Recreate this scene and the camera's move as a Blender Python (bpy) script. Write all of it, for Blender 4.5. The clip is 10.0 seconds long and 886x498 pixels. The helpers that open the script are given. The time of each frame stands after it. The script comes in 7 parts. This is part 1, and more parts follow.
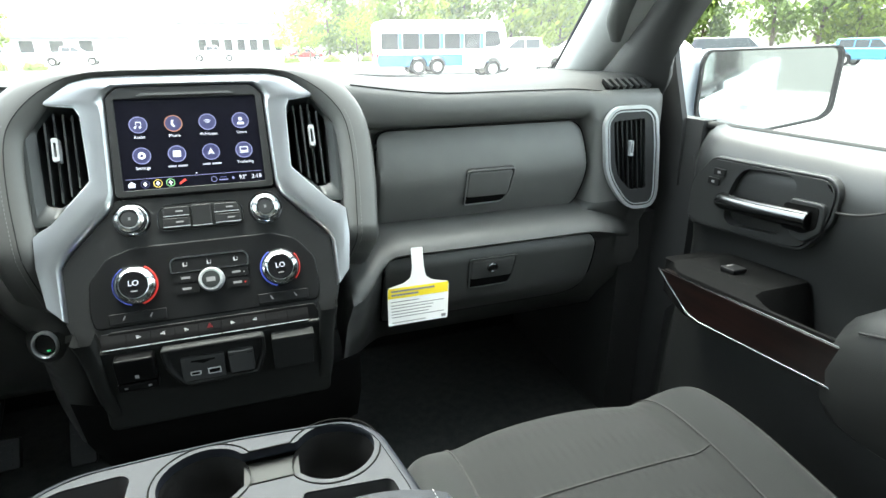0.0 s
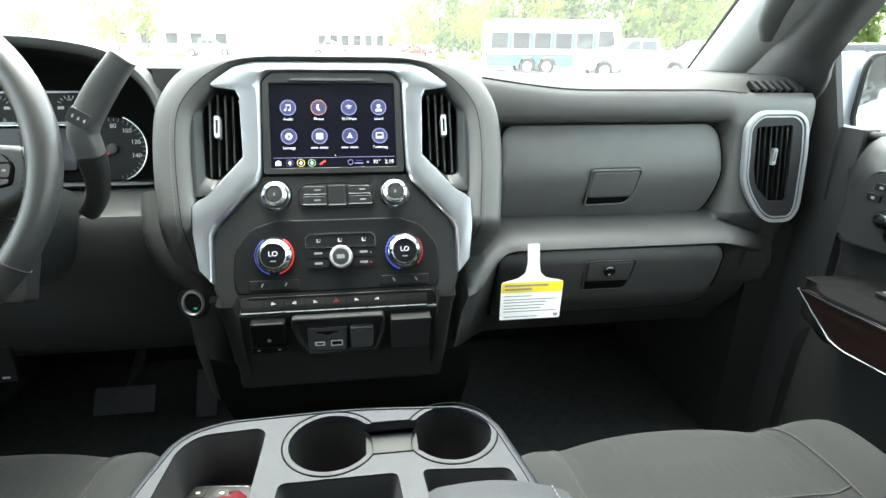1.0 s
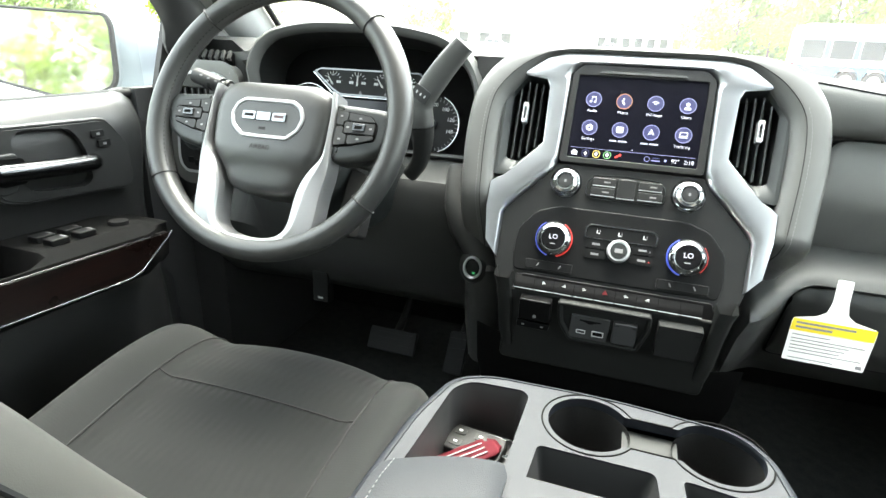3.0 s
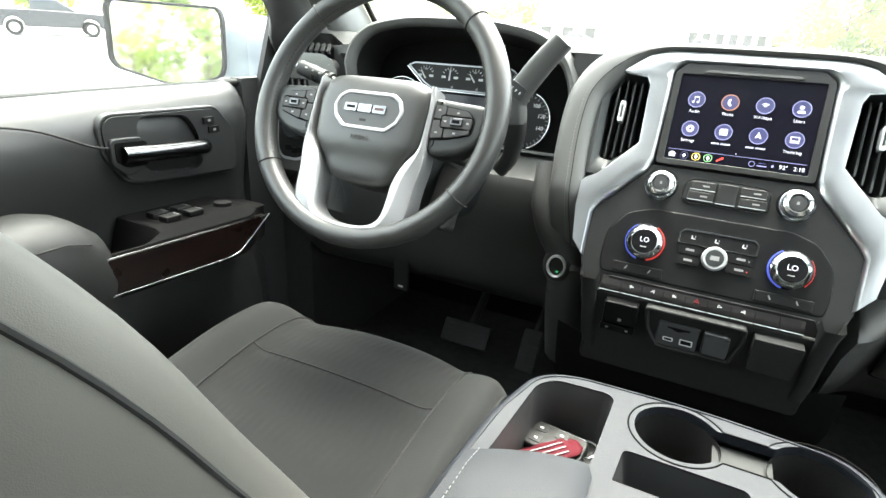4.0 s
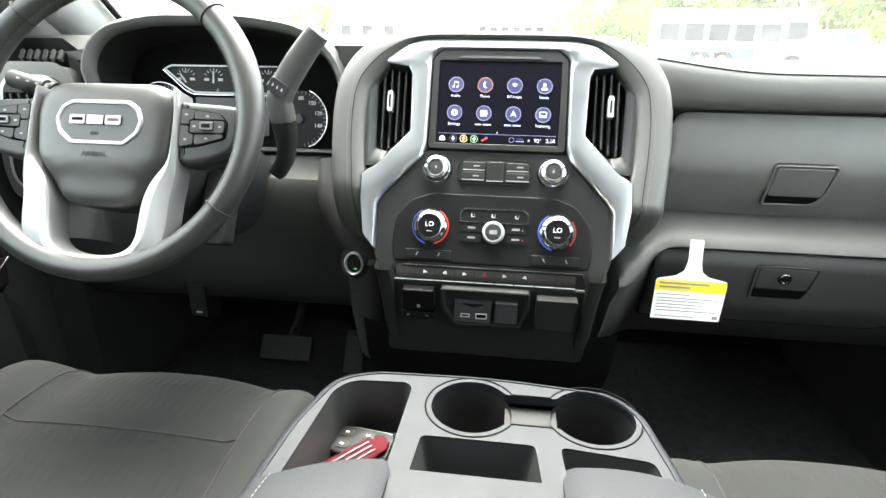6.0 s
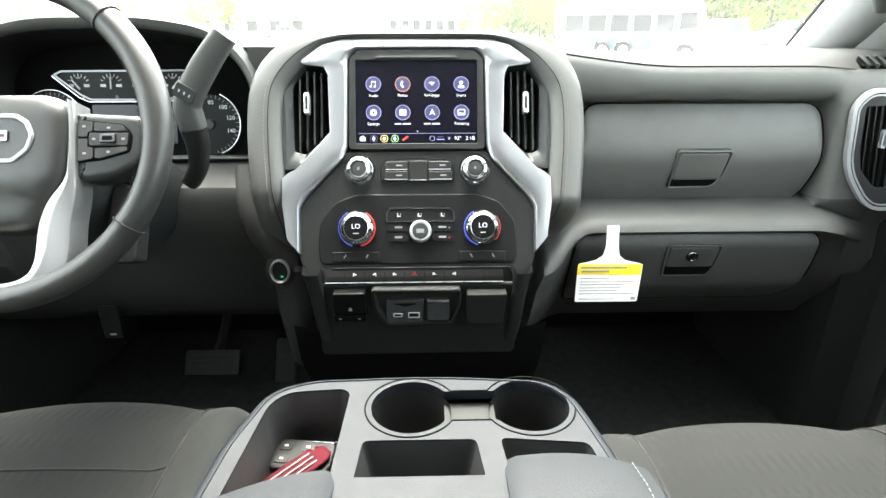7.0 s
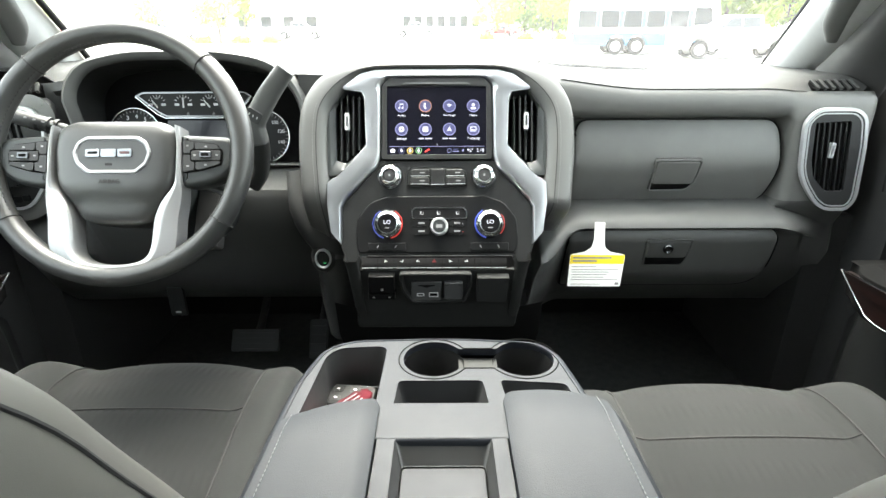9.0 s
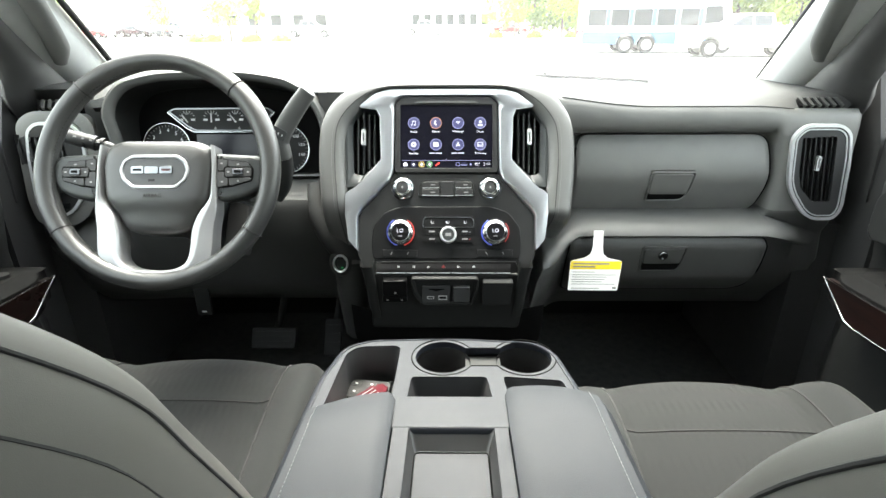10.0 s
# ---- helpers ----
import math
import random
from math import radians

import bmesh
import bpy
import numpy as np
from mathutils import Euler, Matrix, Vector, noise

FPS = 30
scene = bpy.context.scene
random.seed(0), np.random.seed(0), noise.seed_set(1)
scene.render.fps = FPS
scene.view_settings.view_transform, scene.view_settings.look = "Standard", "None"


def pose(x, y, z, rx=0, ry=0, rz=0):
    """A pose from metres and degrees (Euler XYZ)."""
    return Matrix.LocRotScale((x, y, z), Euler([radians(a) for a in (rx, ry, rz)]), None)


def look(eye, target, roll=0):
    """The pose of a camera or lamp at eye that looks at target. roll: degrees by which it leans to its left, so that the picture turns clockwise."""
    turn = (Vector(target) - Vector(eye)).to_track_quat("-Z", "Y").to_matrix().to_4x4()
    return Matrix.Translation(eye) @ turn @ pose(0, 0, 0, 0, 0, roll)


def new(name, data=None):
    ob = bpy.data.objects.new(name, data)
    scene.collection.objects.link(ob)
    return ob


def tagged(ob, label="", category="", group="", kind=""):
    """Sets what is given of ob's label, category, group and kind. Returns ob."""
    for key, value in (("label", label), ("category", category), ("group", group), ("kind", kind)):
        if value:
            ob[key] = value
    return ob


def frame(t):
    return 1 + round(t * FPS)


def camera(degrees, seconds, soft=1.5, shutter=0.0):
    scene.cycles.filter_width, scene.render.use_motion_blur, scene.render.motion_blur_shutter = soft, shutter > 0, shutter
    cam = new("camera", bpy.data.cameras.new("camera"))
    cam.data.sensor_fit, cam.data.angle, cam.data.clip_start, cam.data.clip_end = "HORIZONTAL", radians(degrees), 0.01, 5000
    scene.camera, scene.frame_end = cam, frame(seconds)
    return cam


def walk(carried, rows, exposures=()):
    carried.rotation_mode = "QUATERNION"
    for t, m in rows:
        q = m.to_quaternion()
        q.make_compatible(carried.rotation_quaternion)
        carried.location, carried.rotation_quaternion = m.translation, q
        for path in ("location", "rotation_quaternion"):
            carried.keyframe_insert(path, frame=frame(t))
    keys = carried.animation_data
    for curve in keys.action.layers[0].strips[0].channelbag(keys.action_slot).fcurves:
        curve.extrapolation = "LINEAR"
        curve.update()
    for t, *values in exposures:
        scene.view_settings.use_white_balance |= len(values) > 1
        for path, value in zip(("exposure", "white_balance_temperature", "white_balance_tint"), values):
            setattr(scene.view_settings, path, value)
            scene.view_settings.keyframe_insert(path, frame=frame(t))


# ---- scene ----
cam = camera(78.0, 10.0)
PATH = [
    (0, (0.084, -0.821, 1.471), (0.689, 0.955, 0.778), -0.6),
    (0.5, (0.063, -0.813, 1.458), (0.497, 1.018, 0.78), 0.0),
    (1, (0.042, -0.815, 1.463), (0.322, 1.039, 0.766), 0.7),
    (1.5, (0.014, -0.823, 1.46), (0.114, 1.047, 0.758), 1.7),
    (2, (0.006, -0.829, 1.455), (-0.129, 1.04, 0.756), 1.8),
    (2.5, (-0.008, -0.836, 1.457), (-0.342, 1.0, 0.736), 2.5),
    (3, (-0.011, -0.845, 1.45), (-0.574, 0.936, 0.735), 2.6),
    (3.2, (-0.015, -0.851, 1.457), (-0.677, 0.888, 0.722), 2.4),
    (4.3, (-0.034, -0.862, 1.45), (-0.828, 0.814, 0.701), 3.1),
    (4.5, (-0.029, -0.854, 1.457), (-0.769, 0.84, 0.694), 2.8),
    (5, (-0.014, -0.844, 1.453), (-0.591, 0.919, 0.706), 2.1),
    (5.5, (0.005, -0.834, 1.451), (-0.396, 0.98, 0.711), 1.4),
    (6, (0.024, -0.824, 1.444), (-0.198, 1.026, 0.717), 0.8),
    (6.2, (0.015, -0.821, 1.452), (-0.111, 1.029, 0.703), 1.2),
    (7.3, (0.023, -0.828, 1.451), (0.079, 1.028, 0.708), -0.3),
    (7.5, (0.021, -0.847, 1.459), (0.073, 1.007, 0.711), -0.3),
    (8, (0.017, -0.904, 1.479), (0.04, 0.95, 0.727), -0.3),
    (8.5, (0.016, -0.953, 1.496), (0.019, 0.9, 0.742), -0.3),
    (9, (0.012, -0.994, 1.512), (0.015, 0.857, 0.754), -0.2),
    (9.5, (0.01, -1.028, 1.538), (0.011, 0.82, 0.773), -0.3),
    (10, (0.011, -1.061, 1.557), (-0.016, 0.787, 0.793), -0.3),
]
walk(cam, [(t, look(eye, target, roll)) for t, eye, target, roll in PATH], exposures=[(0.0, 3.76, 6500, -1), (1.0, 3.97, 6550, 0), (2.0, 4.18, 6700, 1), (5.0, 4.26, 6850, 3), (8.0, 4.22, 6900, 4), (10.0, 4.06, 6900, 4)])

# ---- light ----
world = bpy.data.worlds.new("world")
scene.world = world
world.use_nodes = True
sky = world.node_tree.nodes.new("ShaderNodeTexSky")
sky.sky_type = "NISHITA"
sky.sun_disc = False
sky.sun_elevation, sky.sun_rotation = radians(70), radians(0)
sky.air_density, sky.dust_density = 1.0, 4.0
background = world.node_tree.nodes["Background"]
background.inputs["Strength"].default_value = 0.15
haze = world.node_tree.nodes.new("ShaderNodeHueSaturation")
haze.inputs["Saturation"].default_value = 0.35
world.node_tree.links.new(sky.outputs["Color"], haze.inputs["Color"])
world.node_tree.links.new(haze.outputs["Color"], background.inputs["Color"])
sun = new("sun", bpy.data.lights.new("sun", "SUN"))
sun.data.energy, sun.data.angle, sun.data.color = 0.8, radians(40), (1.0, 0.99, 0.97)
sun.matrix_world = look((-3.0, 7.0, 22), (0, 0, 0))

# ---- materials ----
def material(name, color, rough=0.5, metal=0.0, vary=0.15, scale=40.0, bump=0.0, bump_scale=400.0, coat=0.0, spec=0.5, emit=None, power=0.0, sheen=0.0):
    """A surface with two scales of variation in tone and a fine relief."""
    m = bpy.data.materials.new(name)
    m.use_nodes = True
    n, l = m.node_tree.nodes, m.node_tree.links
    b = n["Principled BSDF"]
    b.inputs["Metallic"].default_value = metal
    b.inputs["Specular IOR Level"].default_value = spec
    b.inputs["Coat Weight"].default_value = coat
    b.inputs["Coat Roughness"].default_value = 0.08
    b.inputs["Sheen Weight"].default_value = sheen
    if emit:
        b.inputs["Emission Color"].default_value = (*emit, 1)
        b.inputs["Emission Strength"].default_value = power
    where = n.new("ShaderNodeTexCoord")
    broad, fine = n.new("ShaderNodeTexNoise"), n.new("ShaderNodeTexNoise")
    broad.inputs["Scale"].default_value, broad.inputs["Detail"].default_value = scale * 0.15, 3
    fine.inputs["Scale"].default_value, fine.inputs["Detail"].default_value = scale, 4
    add = n.new("ShaderNodeMath")
    add.operation = "ADD"
    for k, tex in enumerate((broad, fine)):
        l.new(where.outputs["Object"], tex.inputs["Vector"])
        l.new(tex.outputs["Fac"], add.inputs[k])
    tone = n.new("ShaderNodeMapRange")
    tone.inputs["From Min"].default_value, tone.inputs["From Max"].default_value = 0.6, 1.4
    tone.inputs["To Min"].default_value, tone.inputs["To Max"].default_value = 1 - vary, 1 + vary
    l.new(add.outputs[0], tone.inputs["Value"])
    mix = n.new("ShaderNodeVectorMath")
    mix.operation = "SCALE"
    mix.inputs[0].default_value = color
    l.new(tone.outputs[0], mix.inputs["Scale"])
    l.new(mix.outputs[0], b.inputs["Base Color"])
    gloss = n.new("ShaderNodeMapRange")
    gloss.inputs["From Min"].default_value, gloss.inputs["From Max"].default_value = 0.6, 1.4
    gloss.inputs["To Min"].default_value, gloss.inputs["To Max"].default_value = max(rough - 0.06, 0.02), min(rough + 0.06, 1)
    l.new(add.outputs[0], gloss.inputs["Value"])
    l.new(gloss.outputs[0], b.inputs["Roughness"])
    if bump:
        grain = n.new("ShaderNodeTexVoronoi")
        grain.inputs["Scale"].default_value = bump_scale
        l.new(where.outputs["Object"], grain.inputs["Vector"])
        relief = n.new("ShaderNodeBump")
        relief.inputs["Strength"].default_value, relief.inputs["Distance"].default_value = bump, 0.0006
        l.new(grain.outputs["Distance"], relief.inputs["Height"])
        l.new(relief.outputs[0], b.inputs["Normal"])
    return m


def woven(name, color, across=260.0, along=90.0, depth=0.5):
    """Cloth with a ribbed weave."""
    m = material(name, color, rough=0.85, vary=0.2, scale=60, spec=0.22, sheen=0.06)
    n, l = m.node_tree.nodes, m.node_tree.links
    where = n.new("ShaderNodeTexCoord")
    heights = []
    for axis, size in (("X", across), ("Y", along)):
        w = n.new("ShaderNodeTexWave")
        w.bands_direction, w.wave_profile = axis, "SIN"
        w.inputs["Scale"].default_value, w.inputs["Distortion"].default_value = size / 6.283, 0.6
        l.new(where.outputs["Object"], w.inputs["Vector"])
        heights.append(w)
    both = n.new("ShaderNodeMath")
    both.operation = "MULTIPLY"
    for k in (0, 1):
        l.new(heights[k].outputs["Fac"], both.inputs[k])
    relief = n.new("ShaderNodeBump")
    relief.inputs["Strength"].default_value, relief.inputs["Distance"].default_value = depth, 0.001
    l.new(both.outputs[0], relief.inputs["Height"])
    l.new(relief.outputs[0], n["Principled BSDF"].inputs["Normal"])
    return m


def wood(name):
    m = material(name, (0.05, 0.016, 0.012), rough=0.3, vary=0.3, scale=30, coat=0.25)
    n, l = m.node_tree.nodes, m.node_tree.links
    where, grain = n.new("ShaderNodeTexCoord"), n.new("ShaderNodeTexNoise")
    stretch = n.new("ShaderNodeMapping")
    stretch.inputs["Scale"].default_value = (60, 5, 160)
    l.new(where.outputs["Object"], stretch.inputs["Vector"])
    l.new(stretch.outputs[0], grain.inputs["Vector"])
    grain.inputs["Scale"].default_value, grain.inputs["Detail"].default_value = 1.2, 6
    ramp = n.new("ShaderNodeValToRGB")
    ramp.color_ramp.elements[0].position, ramp.color_ramp.elements[1].position = 0.38, 0.66
    ramp.color_ramp.elements[0].color = (0.0012, 0.0009, 0.0008, 1)
    ramp.color_ramp.elements[1].color = (0.0080, 0.0034, 0.0028, 1)
    l.new(grain.outputs["Fac"], ramp.inputs["Fac"])
    l.new(ramp.outputs[0], n["Principled BSDF"].inputs["Base Color"])
    return m


def glass(name, tint=(0.95, 0.98, 0.97), share=0.03, veil_share=0.0):
    """A thin pane: clear, with a faint gloss and a translucent veil painting glare."""
    m = bpy.data.materials.new(name)
    m.use_nodes = True
    n, l = m.node_tree.nodes, m.node_tree.links
    n.remove(n["Principled BSDF"])
    clear, shine, mix = n.new("ShaderNodeBsdfTransparent"), n.new("ShaderNodeBsdfGlossy"), n.new("ShaderNodeMixShader")
    clear.inputs["Color"].default_value = (*tint, 1)
    shine.inputs["Roughness"].default_value = 0.02
    mix.inputs["Fac"].default_value = share
    l.new(clear.outputs[0], mix.inputs[1])
    l.new(shine.outputs[0], mix.inputs[2])
    # translucent share imitates the pale glare over the view outside
    veil, coat = n.new("ShaderNodeBsdfTranslucent"), n.new("ShaderNodeMixShader")
    veil.inputs["Color"].default_value = (0.9, 0.9, 0.9, 1)
    coat.inputs["Fac"].default_value = veil_share
    l.new(mix.outputs[0], coat.inputs[1])
    l.new(veil.outputs[0], coat.inputs[2])
    l.new(coat.outputs[0], n["Material Output"].inputs["Surface"])
    return m


PAD = material("dash_vinyl", (0.074, 0.075, 0.072), rough=0.44, vary=0.10, scale=25, bump=0.25, bump_scale=900, spec=0.75)
TOP_PAD = material("dash_top_vinyl", (0.022, 0.0228, 0.0225), rough=0.72, vary=0.10, scale=25, bump=0.25, bump_scale=900, spec=0.28)
FASCIA = material("soft_dark_vinyl", (0.118, 0.119, 0.113), rough=0.46, vary=0.12, scale=25, bump=0.25, bump_scale=900)
# the fascia vinyl again, its color darkened for the shade low on the dash
SHADED_VINYL = material("shaded_dash_vinyl", (0.064, 0.065, 0.063), rough=0.46, vary=0.12, scale=25, bump=0.25, bump_scale=900, spec=0.4)
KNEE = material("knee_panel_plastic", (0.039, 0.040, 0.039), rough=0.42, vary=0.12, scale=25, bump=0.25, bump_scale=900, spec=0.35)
PLASTIC = material("dark_plastic", (0.02, 0.023, 0.023), rough=0.42, vary=0.15, scale=60, bump=0.15, bump_scale=1200)
DARK = material("black_plastic", (0.011, 0.0118, 0.0115), rough=0.5, vary=0.2, scale=60, spec=0.25)
GAP = material("gap_black", (0.004, 0.004, 0.004), rough=0.9, vary=0.1, spec=0.06)
PANEL = material("stack_plastic", (0.0150, 0.0155, 0.0155), rough=0.40, vary=0.12, scale=40, spec=0.40, bump=0.12, bump_scale=1200)
PIANO = material("gloss_black", (0.008, 0.008, 0.009), rough=0.12, vary=0.1)
SPOKE = material("brushed_spoke_silver", (0.36, 0.365, 0.37), rough=0.36, metal=0.7, vary=0.015, scale=30)
BRIGHT = material("bright_trim", (0.56, 0.58, 0.59), rough=0.34, metal=0.5, vary=0.05)
ALU = material("satin_silver", (0.36, 0.374, 0.385), rough=0.35, metal=0.95, vary=0.02, scale=30)
HANDLE = material("satin_chrome", (0.26, 0.27, 0.28), rough=0.22, metal=1.0, vary=0.05)
CHROME = material("chrome", (0.62, 0.64, 0.65), rough=0.16, metal=1.0, vary=0.05)
BUTTON = material("button_plastic", (0.005, 0.0052, 0.0055), rough=0.5, vary=0.1, spec=0.22)
TOGGLE = material("toggle_black", (0.004, 0.004, 0.0042), rough=0.32, vary=0.1, spec=0.10)
LATCH = material("latch_vinyl", (0.058, 0.060, 0.058), rough=0.45, vary=0.1, bump=0.2, bump_scale=900)
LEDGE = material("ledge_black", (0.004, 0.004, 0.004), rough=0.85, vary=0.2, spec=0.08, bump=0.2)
PULL = material("dark_chrome", (0.11, 0.114, 0.118), rough=0.2, metal=1.0, vary=0.04)
KEYCAP = material("switch_gray", (0.034, 0.035, 0.036), rough=0.5, vary=0.1, spec=0.3)
LEATHER = material("wheel_leather", (0.026, 0.027, 0.0265), rough=0.36, spec=0.65, vary=0.10, scale=40, bump=0.15, bump_scale=1100)
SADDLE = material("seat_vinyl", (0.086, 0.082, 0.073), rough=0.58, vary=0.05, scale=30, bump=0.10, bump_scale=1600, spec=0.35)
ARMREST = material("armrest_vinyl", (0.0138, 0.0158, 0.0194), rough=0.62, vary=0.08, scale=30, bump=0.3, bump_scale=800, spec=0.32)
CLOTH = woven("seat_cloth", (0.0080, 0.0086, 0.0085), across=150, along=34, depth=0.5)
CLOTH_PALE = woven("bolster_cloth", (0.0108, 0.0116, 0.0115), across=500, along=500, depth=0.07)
CONSOLE = material("console_plastic", (0.0078, 0.0095, 0.0136), rough=0.52, vary=0.06, scale=70, bump=0.2, bump_scale=1200, spec=0.30)
BIN = material("bin_plastic", (0.028, 0.0285, 0.0285), rough=0.40, vary=0.12)
CUP = material("cup_plastic", (0.012, 0.012, 0.012), rough=0.2, vary=0.1)
STITCH = material("pale_thread", (0.20, 0.20, 0.195), rough=0.8, vary=0.1)
HOOD_THREAD = material("hood_thread", (0.17, 0.172, 0.17), rough=0.8, vary=0.1)
SEAT_SEAM = material("seat_seam_thread", (0.11, 0.11, 0.105), rough=0.9, vary=0.1)
SEAM = material("seam_shadow_thread", (0.015, 0.015, 0.015), rough=0.9, vary=0.1)
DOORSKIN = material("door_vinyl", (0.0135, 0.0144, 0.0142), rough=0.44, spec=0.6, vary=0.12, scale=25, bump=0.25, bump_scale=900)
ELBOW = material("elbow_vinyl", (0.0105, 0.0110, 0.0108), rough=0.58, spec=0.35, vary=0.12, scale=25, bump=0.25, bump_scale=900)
WOOD = wood("dark_brown_wood_trim")
CARPET = material("black_carpet", (0.034, 0.036, 0.035), rough=0.95, vary=0.4, scale=300, bump=0.6, bump_scale=500, spec=0.1)
RUBBER = material("rubber", (0.012, 0.012, 0.012), rough=0.75, vary=0.2, spec=0.25)
LINER = material("headliner", (0.42, 0.43, 0.43), rough=0.9, vary=0.08, scale=200, bump=0.3)
PILLAR = material("pillar_plastic", (0.33, 0.34, 0.335), rough=0.6, vary=0.06, scale=60)
GRIP = material("grip_plastic", (0.10, 0.103, 0.10), rough=0.55, vary=0.08, scale=60, bump=0.15, bump_scale=1200)
PILLAR_DARK = material("pillar_dark", (0.022, 0.0225, 0.0225), rough=0.6, vary=0.1)
SCREEN = material("screen_glass", (0.004, 0.004, 0.007), rough=0.16, vary=0.05, emit=(0.05, 0.05, 0.11), power=0.0022, spec=0.3)
def glow(name, color, power):
    return material(name, tuple(c * 0.3 for c in color), rough=0.4, vary=0.02, emit=color, power=power)
UI_WHITE = glow("screen_white", (0.85, 0.86, 1.0), 0.085)
UI_BLUE = glow("screen_blue", (0.07, 0.075, 0.24), 0.013)
UI_CAPTION = glow("screen_caption", (0.7, 0.7, 0.85), 0.035)
UI_RING = glow("screen_ring", (0.40, 0.40, 0.75), 0.035)
UI_ORANGE = glow("screen_orange", (0.65, 0.28, 0.18), 0.05)
UI_RED = glow("screen_red", (0.9, 0.06, 0.05), 0.1)
UI_GREEN = glow("screen_green", (0.25, 0.6, 0.25), 0.08)
UI_YELLOW = glow("screen_yellow", (0.8, 0.6, 0.15), 0.09)
LED_RED = glow("red_light", (1.0, 0.07, 0.06), 0.028)
LED_BLUE = glow("blue_light", (0.12, 0.18, 1.0), 0.036)
GREEN_LED = glow("green_light", (0.05, 0.6, 0.2), 0.05)
MARK = material("pale_print", (0.55, 0.55, 0.55), rough=0.6, vary=0.05)
MARK_DIM = material("gray_print", (0.22, 0.22, 0.22), rough=0.6, vary=0.05)
PAPER = material("tag_card", (0.80, 0.80, 0.78), rough=0.6, vary=0.03)
YELLOW = material("tag_yellow", (0.80, 0.62, 0.02), rough=0.6, vary=0.04)
INK = material("print_ink", (0.20, 0.20, 0.20), rough=0.7, vary=0.05)
RED_TAG = material("red_strap", (0.060, 0.0040, 0.0085), rough=0.8, spec=0.15, vary=0.15, scale=120, bump=0.4, bump_scale=900)
BANK = material("matte_bank_plastic", (0.013, 0.0135, 0.0135), rough=0.55, vary=0.12, scale=60, spec=0.14)
HAZARD = material("hazard_red", (0.10, 0.006, 0.008), 0.4)
EMBLEM = material("emblem_red", (0.045, 0.012, 0.012), rough=0.25, vary=0.1)
MIRROR = material("mirror_glass", (0.85, 0.87, 0.86), rough=0.01, metal=1.0, vary=0.0)
SILVER_PAINT = material("silver_blue_paint", (0.36, 0.40, 0.43), rough=0.42, metal=0.35, vary=0.02, coat=0.0)
PANE = glass("clear_pane", tint=(0.76, 0.80, 0.78), share=0.03, veil_share=0.020)
WINDSHIELD = glass("windshield_pane", share=0.05, veil_share=0.028)
PRIVACY = glass("privacy_pane", tint=(0.46, 0.48, 0.48), share=0.04, veil_share=0.002)

# ---- building tools ----
V = Vector


def part(name, bm, mat, parent=None, label="", bevel=0.0, sharp=38, segments=2):
    """Links a bmesh, built in world metres, as one mesh object under a thing or a part."""
    bmesh.ops.recalc_face_normals(bm, faces=bm.faces)
    for f in bm.faces:
        f.smooth = True
    for e in bm.edges:
        if len(e.link_faces) == 2 and e.calc_face_angle(0) > radians(sharp):
            e.smooth = False
    mesh = bpy.data.meshes.new(name)
    bm.to_mesh(mesh)
    bm.free()
    mesh.materials.append(mat)
    ob = new(name, mesh)
    if bevel:
        mod = ob.modifiers.new("bevel", "BEVEL")
        mod.width, mod.segments, mod.limit_method, mod.angle_limit = bevel, segments, "ANGLE", radians(30)
        mod.harden_normals = True
    if parent:
        ob.parent = parent
        ob.matrix_parent_inverse = parent.matrix_basis.inverted() if parent.type == "EMPTY" else Matrix()
    if label:
        tagged(ob, label)
    return ob


def thing(name, at, label, category, group="", kind=""):
    ob = new(name)
    ob.empty_display_size = 0.05
    ob.matrix_basis = Matrix.Translation(at)
    return tagged(ob, label, category, group, kind)


def plane_at(origin, x_axis, y_axis):
    """A frame whose x and y lie in a plane; its z is the plane's outward side."""
    x = V(x_axis).normalized()
    z = x.cross(V(y_axis)).normalized()
    y = z.cross(x)
    m = Matrix((x, y, z)).transposed().to_4x4()
    m.translation = origin
    return m


def leaning(origin, degrees):
    """A plane that faces back towards the seats and leans away at its top."""
    a = radians(degrees)
    return plane_at(origin, (1, 0, 0), (0, math.sin(a), math.cos(a)))


def rounded(pts, r, n=4):
    """The polygon with its corners rounded by about r (one number, or one for each corner)."""
    out, k = [], len(pts)
    for i in range(k):
        p, a, b = V(pts[i]).to_2d(), V(pts[i - 1]).to_2d(), V(pts[(i + 1) % k]).to_2d()
        q = r[i] if isinstance(r, (list, tuple)) else r
        da, db = (a - p), (b - p)
        q = min(q, da.length * 0.49, db.length * 0.49)
        if q < 1e-5:
            out.append((p.x, p.y))
            continue
        s, e = p + da.normalized() * q, p + db.normalized() * q
        for j in range(n + 1):
            t = j / n
            c = s * (1 - t) ** 2 + p * 2 * t * (1 - t) + e * t * t
            out.append((c.x, c.y))
    return out


def rect(x0, y0, x1, y1, r=0.0, n=4):
    return rounded([(x0, y0), (x1, y0), (x1, y1), (x0, y1)], r, n)


def disc(cx, cy, r, n=32, ry=None):
    return [(cx + r * math.cos(2 * math.pi * i / n), cy + (ry or r) * math.sin(2 * math.pi * i / n)) for i in range(n)]


def mirrored(half):
    """A closed outline from its right half, listed from the top middle to the bottom middle."""
    left = [(-x, y) for x, y in reversed(half) if abs(x) > 1e-6]
    return list(half) + left


